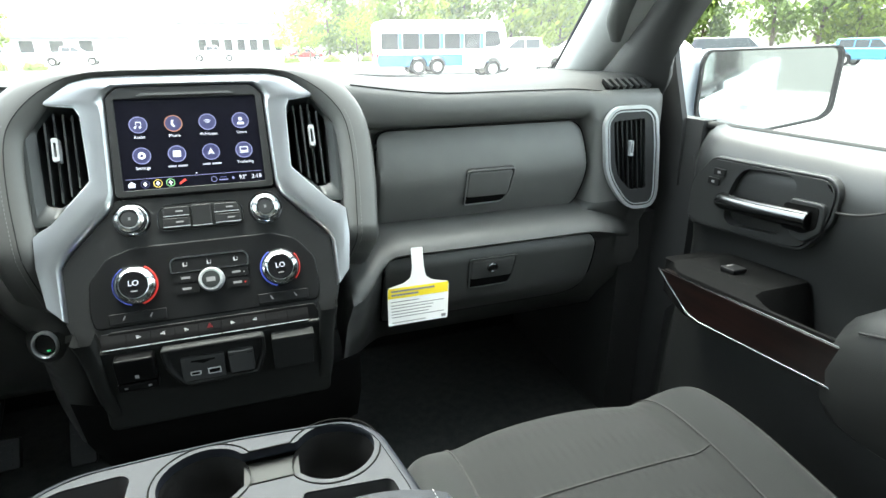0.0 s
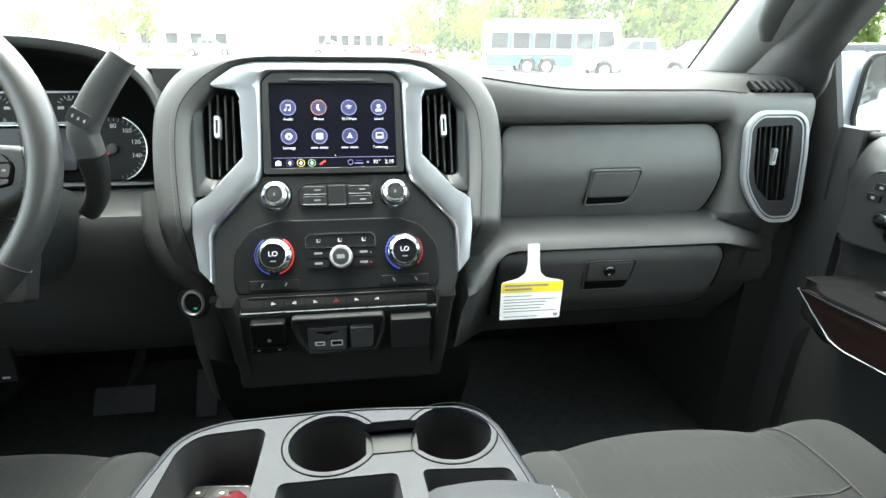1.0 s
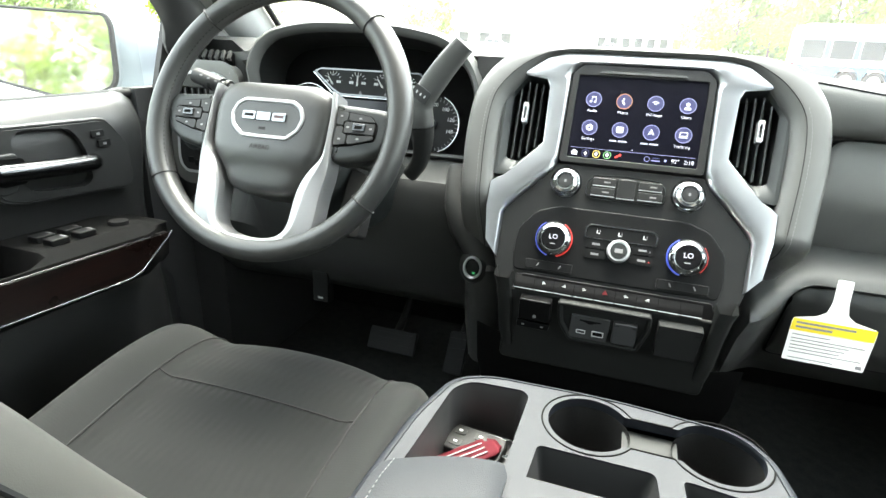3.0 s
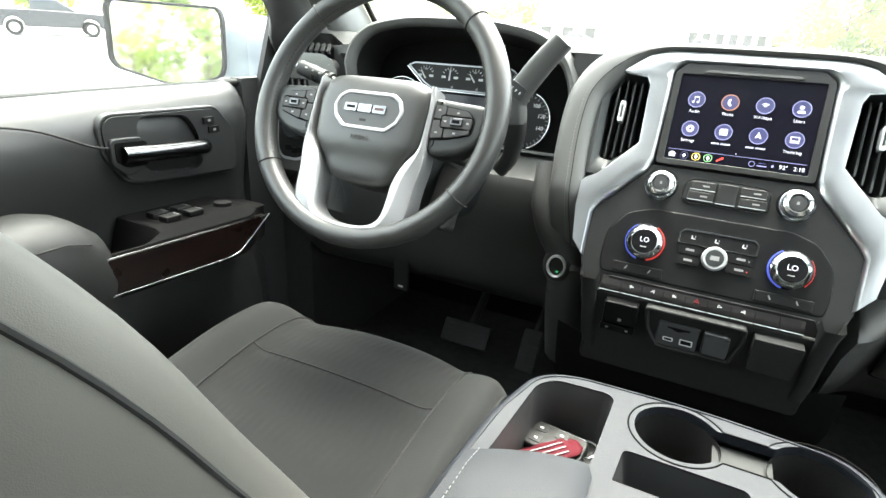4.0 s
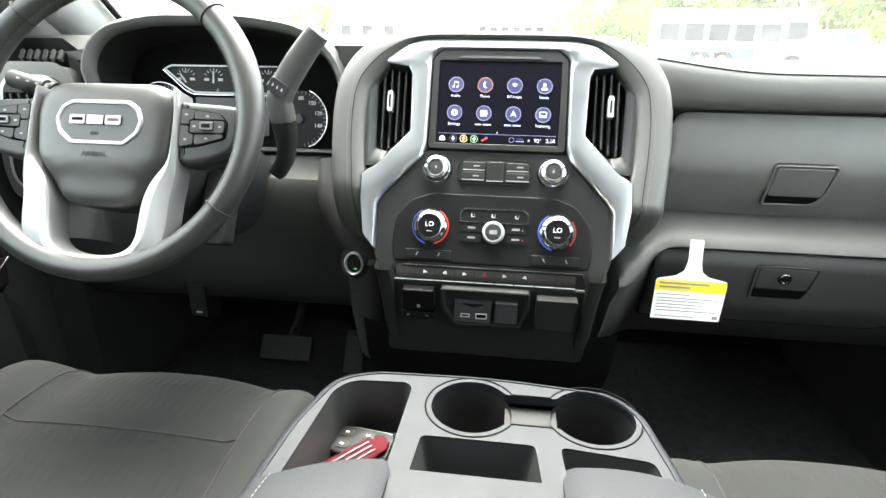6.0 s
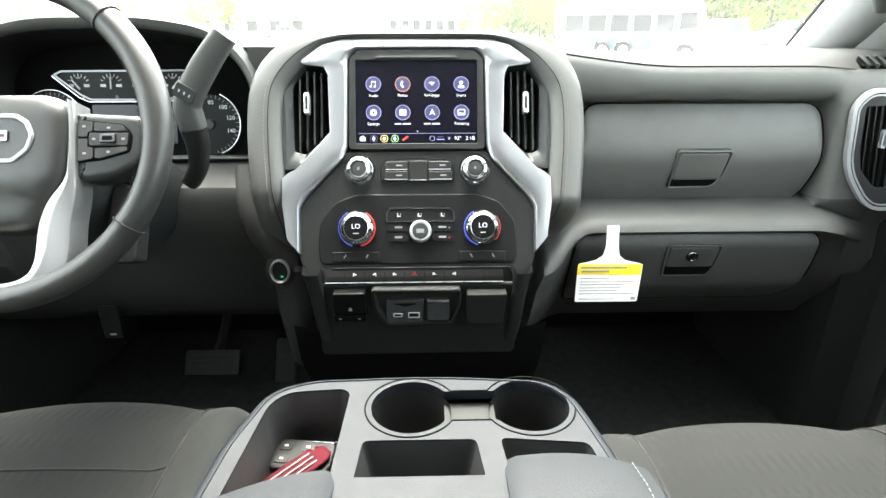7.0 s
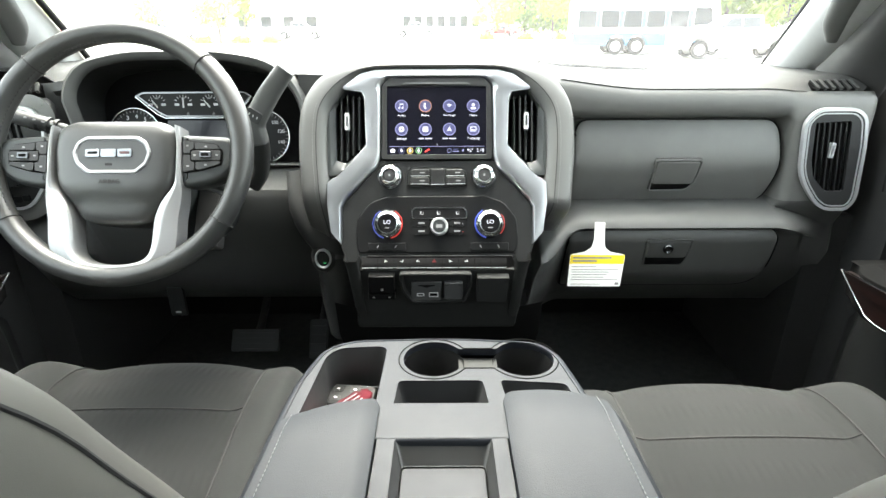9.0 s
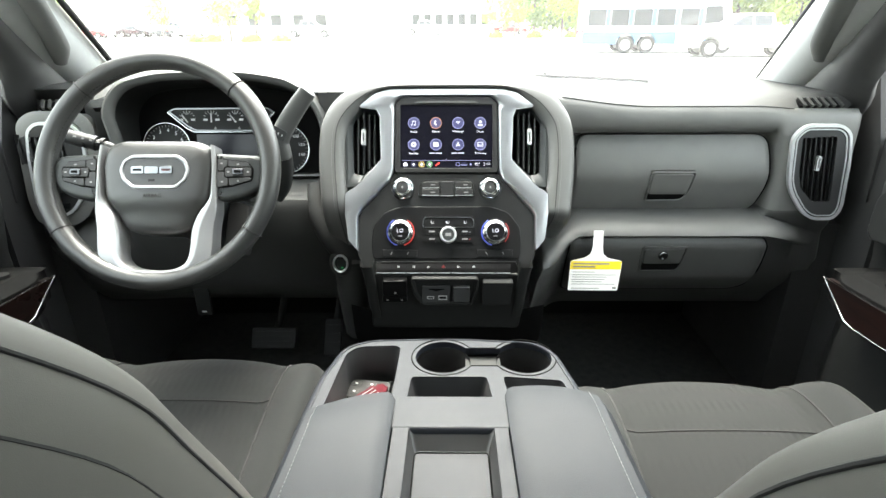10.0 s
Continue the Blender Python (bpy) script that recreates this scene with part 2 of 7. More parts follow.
def inset(pts, w):
    """The closed outline moved inwards by w along its own normals."""
    area = sum(a[0] * b[1] - b[0] * a[1] for a, b in zip(pts, pts[1:] + pts[:1]))
    out, n = [], len(pts)
    for i in range(n):
        t = V((pts[(i + 1) % n][0] - pts[i - 1][0], pts[(i + 1) % n][1] - pts[i - 1][1])).normalized()
        out.append((pts[i][0] - t.y * math.copysign(w, area), pts[i][1] + t.x * math.copysign(w, area)))
    return out


def prism(bm, pts, low, high, m):
    a = [bm.verts.new(m @ V((x, y, low))) for x, y in pts]
    b = [bm.verts.new(m @ V((x, y, high))) for x, y in pts]
    n = len(pts)
    bm.faces.new(b)
    bm.faces.new(a[::-1])
    for i in range(n):
        bm.faces.new((a[i], a[(i + 1) % n], b[(i + 1) % n], b[i]))


def slab(bm, outer, holes, low, high, m, floors=None):
    """A plate with openings. floors: the depth of each opening's floor, None for one that goes through."""
    loops = []
    for pts in (outer, *holes):
        vs = [bm.verts.new(m @ V((x, y, high))) for x, y in pts]
        loops.append((pts, vs, [bm.edges.new((vs[i], vs[(i + 1) % len(vs)])) for i in range(len(vs))]))
    bmesh.ops.triangle_fill(bm, use_beauty=True, use_dissolve=False, edges=[e for lp in loops for e in lp[2]])
    for k, (pts, vs, _) in enumerate(loops):
        z = low if k == 0 else (floors[k - 1] if floors and floors[k - 1] is not None else low)
        ws = [bm.verts.new(m @ V((x, y, z))) for x, y in pts]
        n = len(vs)
        for i in range(n):
            bm.faces.new((vs[i], vs[(i + 1) % n], ws[(i + 1) % n], ws[i]))
        if k and floors and floors[k - 1] is not None:
            bm.faces.new(ws)


def box(bm, lo, hi, m=None):
    m = m or Matrix()
    prism(bm, [(lo[0], lo[1]), (hi[0], lo[1]), (hi[0], hi[1]), (lo[0], hi[1])], lo[2], hi[2], m)


def lathe(bm, profile, m, n=36):
    """Turns (radius, height) pairs about the frame's z."""
    rings = []
    for r, h in profile:
        if r < 1e-6:
            rings.append([bm.verts.new(m @ V((0, 0, h)))])
        else:
            rings.append([bm.verts.new(m @ V((r * math.cos(2 * math.pi * i / n), r * math.sin(2 * math.pi * i / n), h))) for i in range(n)])
    for a, b in zip(rings, rings[1:]):
        for i in range(n):
            j = (i + 1) % n
            if len(a) == 1 and len(b) == 1:
                continue
            if len(a) == 1:
                bm.faces.new((a[0], b[i], b[j]))
            elif len(b) == 1:
                bm.faces.new((a[i], a[j], b[0]))
            else:
                bm.faces.new((a[i], a[j], b[j], b[i]))


def loft(bm, rows, closed=False, caps=False):
    """A skin over rows of points, all rows of one length."""
    grid = [[bm.verts.new(p) for p in row] for row in rows]
    n = len(grid[0])
    for a, b in zip(grid, grid[1:]):
        for i in range(n if closed else n - 1):
            bm.faces.new((a[i], a[(i + 1) % n], b[(i + 1) % n], b[i]))
    if caps:
        bm.faces.new(grid[0])
        bm.faces.new(grid[-1][::-1])
    return grid


def spline(points, steps=6, closed=False):
    """A smooth line through points."""
    pts = [V(p) for p in points]
    n, out = len(pts), []
    for i in range(n if closed else n - 1):
        p0 = pts[(i - 1) % n] if closed or i else pts[0]
        p1, p2 = pts[i], pts[(i + 1) % n]
        p3 = pts[(i + 2) % n] if closed or i + 2 < n else pts[-1]
        for s in range(steps):
            t = s / steps
            out.append(0.5 * (2 * p1 + (p2 - p0) * t + (2 * p0 - 5 * p1 + 4 * p2 - p3) * t * t + (3 * p1 - p0 - 3 * p2 + p3) * t ** 3))
    if not closed:
        out.append(pts[-1])
    return out


def tube(bm, path, radius, n=10, closed=False, flat=1.0, up=(0, 0, 1)):
    """A rod along a path; radius may be a list. flat squeezes it across `up`."""
    pts, k = [V(p) for p in path], len(path)
    rows = []
    for i, p in enumerate(pts):
        d = (pts[(i + 1) % k] - pts[i - 1]) if closed else (pts[min(i + 1, k - 1)] - pts[max(i - 1, 0)])
        side = d.cross(V(up))
        side = side.normalized() if side.length > 1e-9 else V((1, 0, 0))
        top = side.cross(d).normalized()
        r = radius[i] if isinstance(radius, (list, tuple)) else radius
        rows.append([p + side * (r * math.cos(2 * math.pi * j / n)) + top * (r * flat * math.sin(2 * math.pi * j / n)) for j in range(n)])
    if closed:
        rows.append(rows[0])
        loft(bm, rows, closed=True)
        bmesh.ops.remove_doubles(bm, verts=bm.verts, dist=1e-7)
    else:
        loft(bm, rows, closed=True, caps=True)


def plate(name, pts, low, high, m, mat, parent, label="", bevel=0.0):
    bm = bmesh.new()
    prism(bm, pts, low, high, m)
    return part(name, bm, mat, parent, label, bevel)


def rod(name, path, radius, mat, parent, label="", **more):
    bm = bmesh.new()
    tube(bm, path, radius, **more)
    return part(name, bm, mat, parent, label)


def turned(name, profile, m, mat, parent, label="", n=36):
    bm = bmesh.new()
    lathe(bm, profile, m, n)
    return part(name, bm, mat, parent, label)


def ring_plate(name, outer, inner, low, high, m, mat, parent, label="", bevel=0.0):
    bm = bmesh.new()
    slab(bm, outer, [inner], low, high, m)
    return part(name, bm, mat, parent, label, bevel)


def words(name, text, size, m, mat, parent, label="", width=None, deep=0.0002):
    """Letters in the built-in font, centred on the frame's origin, as a mesh."""
    curve = bpy.data.curves.new(name, "FONT")
    curve.body, curve.size, curve.align_x, curve.align_y, curve.extrude = text, size, "CENTER", "CENTER", deep
    curve.resolution_u = 3
    temp = new("temp", curve)
    mesh = bpy.data.meshes.new_from_object(temp.evaluated_get(bpy.context.evaluated_depsgraph_get()))
    bpy.data.objects.remove(temp)
    bpy.data.curves.remove(curve)
    bm = bmesh.new()
    bm.from_mesh(mesh)
    bpy.data.meshes.remove(mesh)
    xs = [v.co.x for v in bm.verts]
    k = width / (max(xs) - min(xs)) if width and xs else 1
    for v in bm.verts:
        v.co = m @ V((v.co.x * k, v.co.y, v.co.z))
    return part(name, bm, mat, parent, label)


def bar(name, cx, cy, w, h, m, mat, parent, high=0.0003, label=""):
    return plate(name, rect(cx - w / 2, cy - h / 2, cx + w / 2, cy + h / 2), -0.0002, high, m, mat, parent, label)


def shifted(m, x=0, y=0, z=0, turn=0):
    return m @ Matrix.Translation((x, y, z)) @ Matrix.Rotation(radians(turn), 4, "Z")


def stitches(name, path, parent, length=0.004, gap=0.0035, r=0.0008, mat=None):
    """Single threads along a path, as one run of stitching."""
    bm = bmesh.new()
    pts, run = [V(p) for p in path], 0.0
    marks = [0.0]
    for a, b in zip(pts, pts[1:]):
        marks.append(marks[-1] + (b - a).length)

    def at(s):
        for i in range(len(pts) - 1):
            if s <= marks[i + 1]:
                return pts[i].lerp(pts[i + 1], (s - marks[i]) / max(marks[i + 1] - marks[i], 1e-9))
        return pts[-1]
    while run + length < marks[-1]:
        tube(bm, [at(run), at(run + length)], r, n=4)
        run += length + gap
    ob = part(name, bm, mat or STITCH, parent)
    return tagged(ob, kind="stuff")


def ease(t):
    t = min(max(t, 0), 1)
    return t * t * (3 - 2 * t)

# ---- cabin shell ----
MID = -0.0175          # the cab's middle line across
FLOOR = 0.62

bm = bmesh.new()
box(bm, (-0.92, -2.1, FLOOR - 0.05), (0.885, 0.62, FLOOR))
floor = tagged(part("floor", bm, CARPET), "black carpeted cab floor in deep shade", "floor", kind="structure")
bm = bmesh.new()
box(bm, (-0.92, 0.62, 0.60), (0.885, 0.66, 1.38))
wall_front = tagged(part("wall_front", bm, DARK), "black firewall behind the dashboard", "firewall", kind="structure")
bm = bmesh.new()
rows = []
for i in range(9):
    y = -0.30 - 1.8 * i / 8
    rows.append([(MID + 0.66 * math.sin(a), y, 1.80 + 0.045 * math.cos(a * 1.3) - 0.01 * abs(i - 4) / 4) for a in [(-1.2 + 2.4 * j / 12) for j in range(13)]])
loft(bm, rows)
ceiling = part("ceiling", bm, LINER)
ceiling.modifiers.new("thick", "SOLIDIFY").thickness = -0.04
tagged(ceiling, "pale gray fabric headliner of the cab", "ceiling", kind="structure")
bm = bmesh.new()
slab(bm, rect(-0.90, 0.55, 0.865, 1.84, 0.05), [rect(-0.66, 1.36, 0.625, 1.74, 0.05)], -0.03, 0.0, plane_at((0, -2.05, 0), (1, 0, 0), (0, 0, 1)))
rear_pane = bmesh.new()
prism(rear_pane, rect(-0.67, 1.35, 0.635, 1.75, 0.05), -0.018, -0.012, plane_at((0, -2.05, 0), (1, 0, 0), (0, 0, 1)))
tagged(part("window_2", rear_pane, PRIVACY), "dark tinted rear cab window", "window", kind="structure")
wall_rear = tagged(part("wall_rear", bm, PILLAR_DARK), "dark rear cab wall with a wide window", "wall", kind="structure")


def side(sgn, x):
    """Mirrors a right-hand x to the left-hand side of the cab."""
    return x if sgn > 0 else 2 * MID - x


def flip(sgn, pts):
    return [V((side(sgn, p[0]), p[1], p[2])) for p in pts]


def pillar(sgn):
    """The windscreen pillar, its pale trim and the dark window frame behind it."""
    base = thing("windshield_pillar", flip(sgn, [(0.86, 0.3, 1.36)])[0], "pale gray windshield pillar trim beside the dashboard", "pillar", group="windshield pillars", kind="structure")
    front = spline(flip(sgn, [(0.900, 0.66, 1.325), (0.852, 0.50, 1.405), (0.742, 0.14, 1.590), (0.655, -0.15, 1.735), (0.60, -0.34, 1.80)]), 4)
    mid = spline(flip(sgn, [(0.905, 0.56, 1.31), (0.850, 0.30, 1.405), (0.775, 0.02, 1.560), (0.700, -0.20, 1.715), (0.655, -0.36, 1.80)]), 4)
    back = spline(flip(sgn, [(0.900, 0.20, 1.30), (0.862, 0.085, 1.40), (0.845, 0.045, 1.480), (0.770, -0.22, 1.690), (0.72, -0.40, 1.79)]), 4)
    bm = bmesh.new()
    loft(bm, [front, [a.lerp(b, 0.5) + V((-sgn * 0.012, 0, 0.006)) for a, b in zip(front, mid)], mid])
    trim = part("pillar_trim", bm, PILLAR, base)
    trim.modifiers.new("thick", "SOLIDIFY").thickness = 0.015 * sgn
    bm = bmesh.new()
    loft(bm, [mid, [a.lerp(b, 0.5) + V((-sgn * 0.012, 0, 0.0)) for a, b in zip(mid, back)], back])
    frame_ = part("window_frame", bm, PILLAR_DARK, base, "dark gray window frame trim")
    frame_.modifiers.new("thick", "SOLIDIFY").thickness = 0.015 * sgn
    rod("windshield_seal", [p + V((-sgn * 0.010, -0.004, 0.004)) for p in front], 0.007, RUBBER, base, "black rubber windshield seal")
    grip = thing("grab_handle", flip(sgn, [(0.76, 0.1, 1.5)])[0], "dark gray molded grab handle on the windshield pillar", "grab handle", group="grab handles")
    line = spline(flip(sgn, [(0.792, 0.170, 1.482), (0.764, 0.130, 1.520), (0.722, 0.04, 1.580), (0.690, -0.04, 1.632), (0.664, -0.11, 1.676), (0.652, -0.15, 1.694)]), 6)
    rod("handle_bar", line, [0.013 + 0.009 * ease(i / 6) * ease((len(line) - 1 - i) / 6) for i in range(len(line))], GRIP, grip, flat=0.6, n=14)
    # the roof rail and the pillar behind the front door
    bm = bmesh.new()
    loft(bm, [flip(sgn, [(0.66, y, 1.79), (0.70, y, 1.775), (0.735, y, 1.735), (0.74, y, 1.80)]) for y in (-0.34, -0.8, -1.4, -2.05)], closed=True, caps=True)
    rail = part("wall_east" if sgn > 0 else "wall_west", bm, LINER)
    tagged(rail, "pale roof rail above the side windows", "roof rail", kind="structure")
    bm = bmesh.new()
    loft(bm, [flip(sgn, [(x, -1.02, z), (x + 0.05, -1.02, z), (x + 0.05, -1.22, z), (x, -1.22, z)]) for x, z in ((0.82, 0.62), (0.83, 1.2), (0.80, 1.5), (0.70, 1.78))], closed=True, caps=True)
    tagged(part("trim", bm, PILLAR), "gray trim of the pillar behind the front door", "pillar", kind="structure")
    bm = bmesh.new()
    box(bm, (side(sgn, 0.86) - 0.03, -2.05, 0.55), (side(sgn, 0.86) + 0.03, -1.22, 1.33))
    tagged(part("wall_rear_side", bm, PILLAR_DARK), "dark rear door panel", "door panel", kind="structure")


for sgn in (1, -1):
    pillar(sgn)
    bm = bmesh.new()
    a, b = sorted((side(sgn, 0.897), side(sgn, 0.928)))
    box(bm, (a, 0.02, FLOOR - 0.05), (b, 0.36, 1.335))
    tagged(part("wall_door_jamb", bm, PILLAR_DARK), "dark jamb between the dashboard and the door", "door jamb", kind="structure")
    bm = bmesh.new()
    a, b = sorted((side(sgn, 0.815), side(sgn, 0.93)))
    box(bm, (a, 0.12, FLOOR - 0.05), (b, 0.66, 1.13))
    sail = bmesh.new()
    loft(sail, [flip(sgn, [(x, y0, z), (x, y1, z), (x + 0.012, y1, z), (x + 0.012, y0, z)]) for x, y0, y1, z in ((0.893, 0.062, 0.36, 1.20), (0.889, 0.064, 0.36, 1.325), (0.876, 0.085, 0.36, 1.42), (0.862, 0.092, 0.26, 1.49))], closed=True, caps=True)
    tagged(part("trim_sail", sail, PILLAR_DARK), "dark corner trim between the pillar and the door window", "trim", kind="structure")
    tagged(part("wall_kick_panel", bm, PILLAR_DARK), "dark kick panel beside the footwell", "kick panel", kind="structure")

bm = bmesh.new()
rows = []
for j in range(7):
    t = j / 6
    z, y, w = 1.37 + 0.44 * t, 0.66 - 0.94 * t - 0.03 * math.sin(math.pi * t), 0.91 - 0.28 * t
    rows.append([(MID + w * s, y + 0.10 * (1 - s * s), z + 0.01 * (1 - s * s)) for s in [k / 8 - 1 for k in range(17)]])
loft(bm, rows)
screen_pane = tagged(part("window_1", bm, WINDSHIELD), "clear curved windshield glass in front of the dashboard", "windshield", kind="structure")
screen_pane.visible_shadow = False
bm = bmesh.new()
loft(bm, [[(MID + 0.65 * s, -0.30 - 0.0 * s, 1.80), (MID + 0.65 * s, -0.26, 1.84)] for s in (-1, 0, 1)])
tagged(part("window_header", bm, LINER), "headliner edge above the windshield", "roof trim", kind="structure")

# ---- dashboard ----
dash = thing("dashboard", (0, 0.3, 0.9), "dark gray padded vinyl dashboard with stitched seams", "dashboard")


def top_z(x, y):
    crown = 1.436 - 0.030 * ease((x - 0.11) / 0.32) - 0.012 * ease((-x - 0.45) / 0.35)
    return crown - 0.03 * ease((y - 0.45) / 0.25) - 0.012 * (1 - ease((y - 0.06) / 0.12)) + ease((abs(x - MID) - 0.66) / 0.09) * (0.012 - 0.026 * (1 - ease((y - 0.08) / 0.055)))


def end_roll(x):
    """How far the dash has rolled away towards the doors."""
    return 0.09 * ease((abs(x - MID) - 0.866) / 0.055)


bm = bmesh.new()
def BEHIND(x, y):
    """The pad starts behind the dials, and draws back behind the end blocks."""
    if -0.225 < x + 0.46 < 0.175:
        return 0.20 + (y - 0.095) * 0.46 / 0.565
    return y + (end_roll(x) if x > 0 else 0.035 * ease((abs(x - MID) - 0.705) / 0.03)) * (0.66 - y) / 0.565



loft(bm, [[(x, BEHIND(x, y), top_z(x, BEHIND(x, y))) for y in (0.095, 0.108, 0.12, 0.14, 0.16, 0.19, 0.22, 0.30, 0.38, 0.46, 0.54, 0.60, 0.66)] for x in [-0.93 + 0.05 * i for i in range(37)]])
part("top_pad", bm, TOP_PAD, dash)
for x0, x1 in ((0.24, 0.715),):
    rod("seam", [(x0 + (x1 - x0) * i / 14, 0.093, top_z(x0 + (x1 - x0) * i / 14, 0.1) - 0.0005) for i in range(15)], 0.0010, SEAM, dash, "dark stitched seam")

# passenger side: brow, box niche, ledge and lower face
FACE = [(0.095, 1.398), (0.0905, 1.3935), (0.0870, 1.384), (0.0855, 1.371), (0.0865, 1.358), (0.0930, 1.3475), (0.108, 1.341), (0.130, 1.336), (0.150, 1.25), (0.146, 1.174),
        (0.118, 1.166), (0.094, 1.163), (0.070, 1.158), (0.052, 1.151), (0.040, 1.142), (0.035, 1.134), (0.040, 1.129), (0.052, 1.126), (0.060, 1.10), (0.085, 1.05), (0.135, 0.98), (0.19, 0.92), (0.22, 0.88), (0.36, 0.86)]


def wing(x):
    """How far the ledge has dropped where it sweeps down beside the stack."""
    return 0.040 * ease((0.300 - x) / 0.09) + 0.05 * max(0.0, (0.205 - x) / 0.02) ** 2


def face_row(x):
    out = []
    for y, z in FACE:
        k = ease((x - 0.6990 + 0.011 * ease((z - 1.28) / 0.05)) / 0.010)
        low = z < 1.166
        y2 = y - 0.080 * ease((0.285 - x) / 0.085) * ease((z - 0.86) / 0.15) * (1 if low else 0)
        if low:
            y2 += max(0.0, 0.112 - y2) * ease((x - 0.70) / 0.15) * ease((z - 0.98) / 0.1)
            z2 = max(0.84 + (z - 0.86) * 0.3, z - wing(x)) + (-0.050 * ease((x - 0.67) / 0.20)) * (1 if z > 1.11 else 0)
        else:
            y2 = y2 + (0.0850 - y2) * k * (1 if z < 1.36 else 0) + 0.003 * k * (1 if z > 1.39 else 0)
            z2 = z + (top_z(x, 0.1) - 1.398) * (1 if z > 1.36 else 0)
        out.append((x, y2 + end_roll(x), z2 - 0.30 * end_roll(x) * (0 if low else 1)))
    return out


bm = bmesh.new()
FACE_X = sorted([0.178 + 0.0110 * i for i in range(68)] + [0.6895, 0.7005])
loft(bm, [face_row(x)[:10] for x in FACE_X])
part("fascia", bm, FASCIA, dash, sharp=60)
# from the ledge down the skin takes the shade-darkened vinyl
bm = bmesh.new()
loft(bm, [face_row(x)[9:] for x in FACE_X])
part("lower_fascia", bm, SHADED_VINYL, dash, "padded ledge and lower dash, colored darker for shade", sharp=60)


def bulged(name, corners, radii, depth, steps, mat, parent, label, skirt=0.02):
    """A door panel that bulges: an outline in x and z, and depth(z) for its face. Its rim is turned back."""
    line = rounded(corners, radii, 6)
    zs = [z for _, z in line]
    z0, z1 = min(zs), max(zs)

    def span(z):
        hits = []
        for i in range(len(line)):
            (xa, za), (xb, zb) = line[i - 1], line[i]
            if (za - z) * (zb - z) <= 0 and abs(za - zb) > 1e-9:
                hits.append(xa + (xb - xa) * (z - za) / (zb - za))
        return min(hits), max(hits)
    rows = []
    for j in range(steps + 1):
        t = j / steps
        z = z0 + (z1 - z0) * (0.5 - 0.5 * math.cos(math.pi * t)) * 0.9998 + 1e-5
        a, b = span(z)
        rows.append([(a, depth(z) + skirt, z)] + [(a + (b - a) * q, depth(z) + 0.004 * (1 if q in (0.0, 1.0) else 0), z) for q in (0.0, 0.008, 0.03, 0.2, 0.4, 0.6, 0.8, 0.97, 0.992, 1.0)] + [(b, depth(z) + skirt, z)])
    if name.endswith("door"):
        rod("shut_line", [(x, depth(min(z, z1 - 1e-4)) + 0.0030, z) for x, z in inset(line, -0.0006)], 0.0024, GAP, parent, closed=True, n=6)
    rows.insert(0, [(x, y + skirt, z) for x, y, z in rows[0]])
    rows.append([(x, y + skirt, z) for x, y, z in rows[-1]])
    bm = bmesh.new()
    loft(bm, rows)
    return part(name, bm, mat, parent, label, sharp=50)


def box_depth(z):
    d = (z - 1.248) / 0.10
    return 0.0895 + (0.030 * d ** 1.8 if d > 0 else 0.046 * (-d) ** 1.35)


def lower_depth(z):
    return 0.039 + 0.010 * max(0, (z - 1.105) / 0.025) ** 2 + 0.30 * max(0, 1.105 - z) + 0.03 * max(0, (1.03 - z) / 0.05) ** 1.5


def latch_on(lid, M, corners, flap, skin):
    edge = rounded(corners, [0.006, 0.014, 0.012, 0.008, 0.008][:len(corners)], 5)
    ring_plate("latch_rim", inset(edge, -0.0035), edge, -0.012, 0.0030, M, skin, lid, bevel=0.0016)
    # black plate on the uncut door stands for the shadow in the well
    plate("latch_well", edge, -0.01, 0.0006, M, GAP, lid, "black plate painting the shaded finger well")
    bm = bmesh.new()
    loft(bm, [[M @ V((x, z, d)) for x, z in inset(rounded(flap, 0.007, 4), w)] for w, d in ((0.0010, -0.003), (0.0010, 0.0016), (0.0018, 0.0026), (0.0034, 0.0030))], closed=True, caps=True)
    part("latch", bm, skin, lid, "pull latch with a dark gap round it", sharp=50)


NICHE = plane_at((0, 0.1440, 0), (1, 0, 0), (0, 0, 1))
plate("gap", rounded([(0.268, 1.150), (0.694, 1.158), (0.700, 1.25), (0.687, 1.338), (0.270, 1.338)], [0.004, 0.03, 0.05, 0.022, 0.02], 5), -0.012, 0.002, NICHE, GAP, dash)
lid = bulged("upper_glove_door", [(0.279, 1.152), (0.690, 1.160), (0.6965, 1.25), (0.684, 1.335), (0.279, 1.335)], [0.004, 0.03, 0.05, 0.026, 0.026], box_depth, 26, FASCIA, dash, "closed upper glove box door")
bulged("niche_side", [(0.232, 1.150), (0.2742, 1.152), (0.2748, 1.318), (0.270, 1.345), (0.232, 1.345)], [0.002, 0.002, 0.01, 0.01, 0.002], lambda z: box_depth(z) + 0.003, 20, FASCIA, dash, "padded edge beside the glove box")
latch_on(lid, leaning((0, 0.0845, 1.262), -17), [(0.4400, -0.075), (0.520, -0.074), (0.533, -0.052), (0.537, 0.0), (0.4400, 0.0)], [(0.4430, -0.0575), (0.5285, -0.0575), (0.5330, -0.0040), (0.4435, -0.0040)], FASCIA)

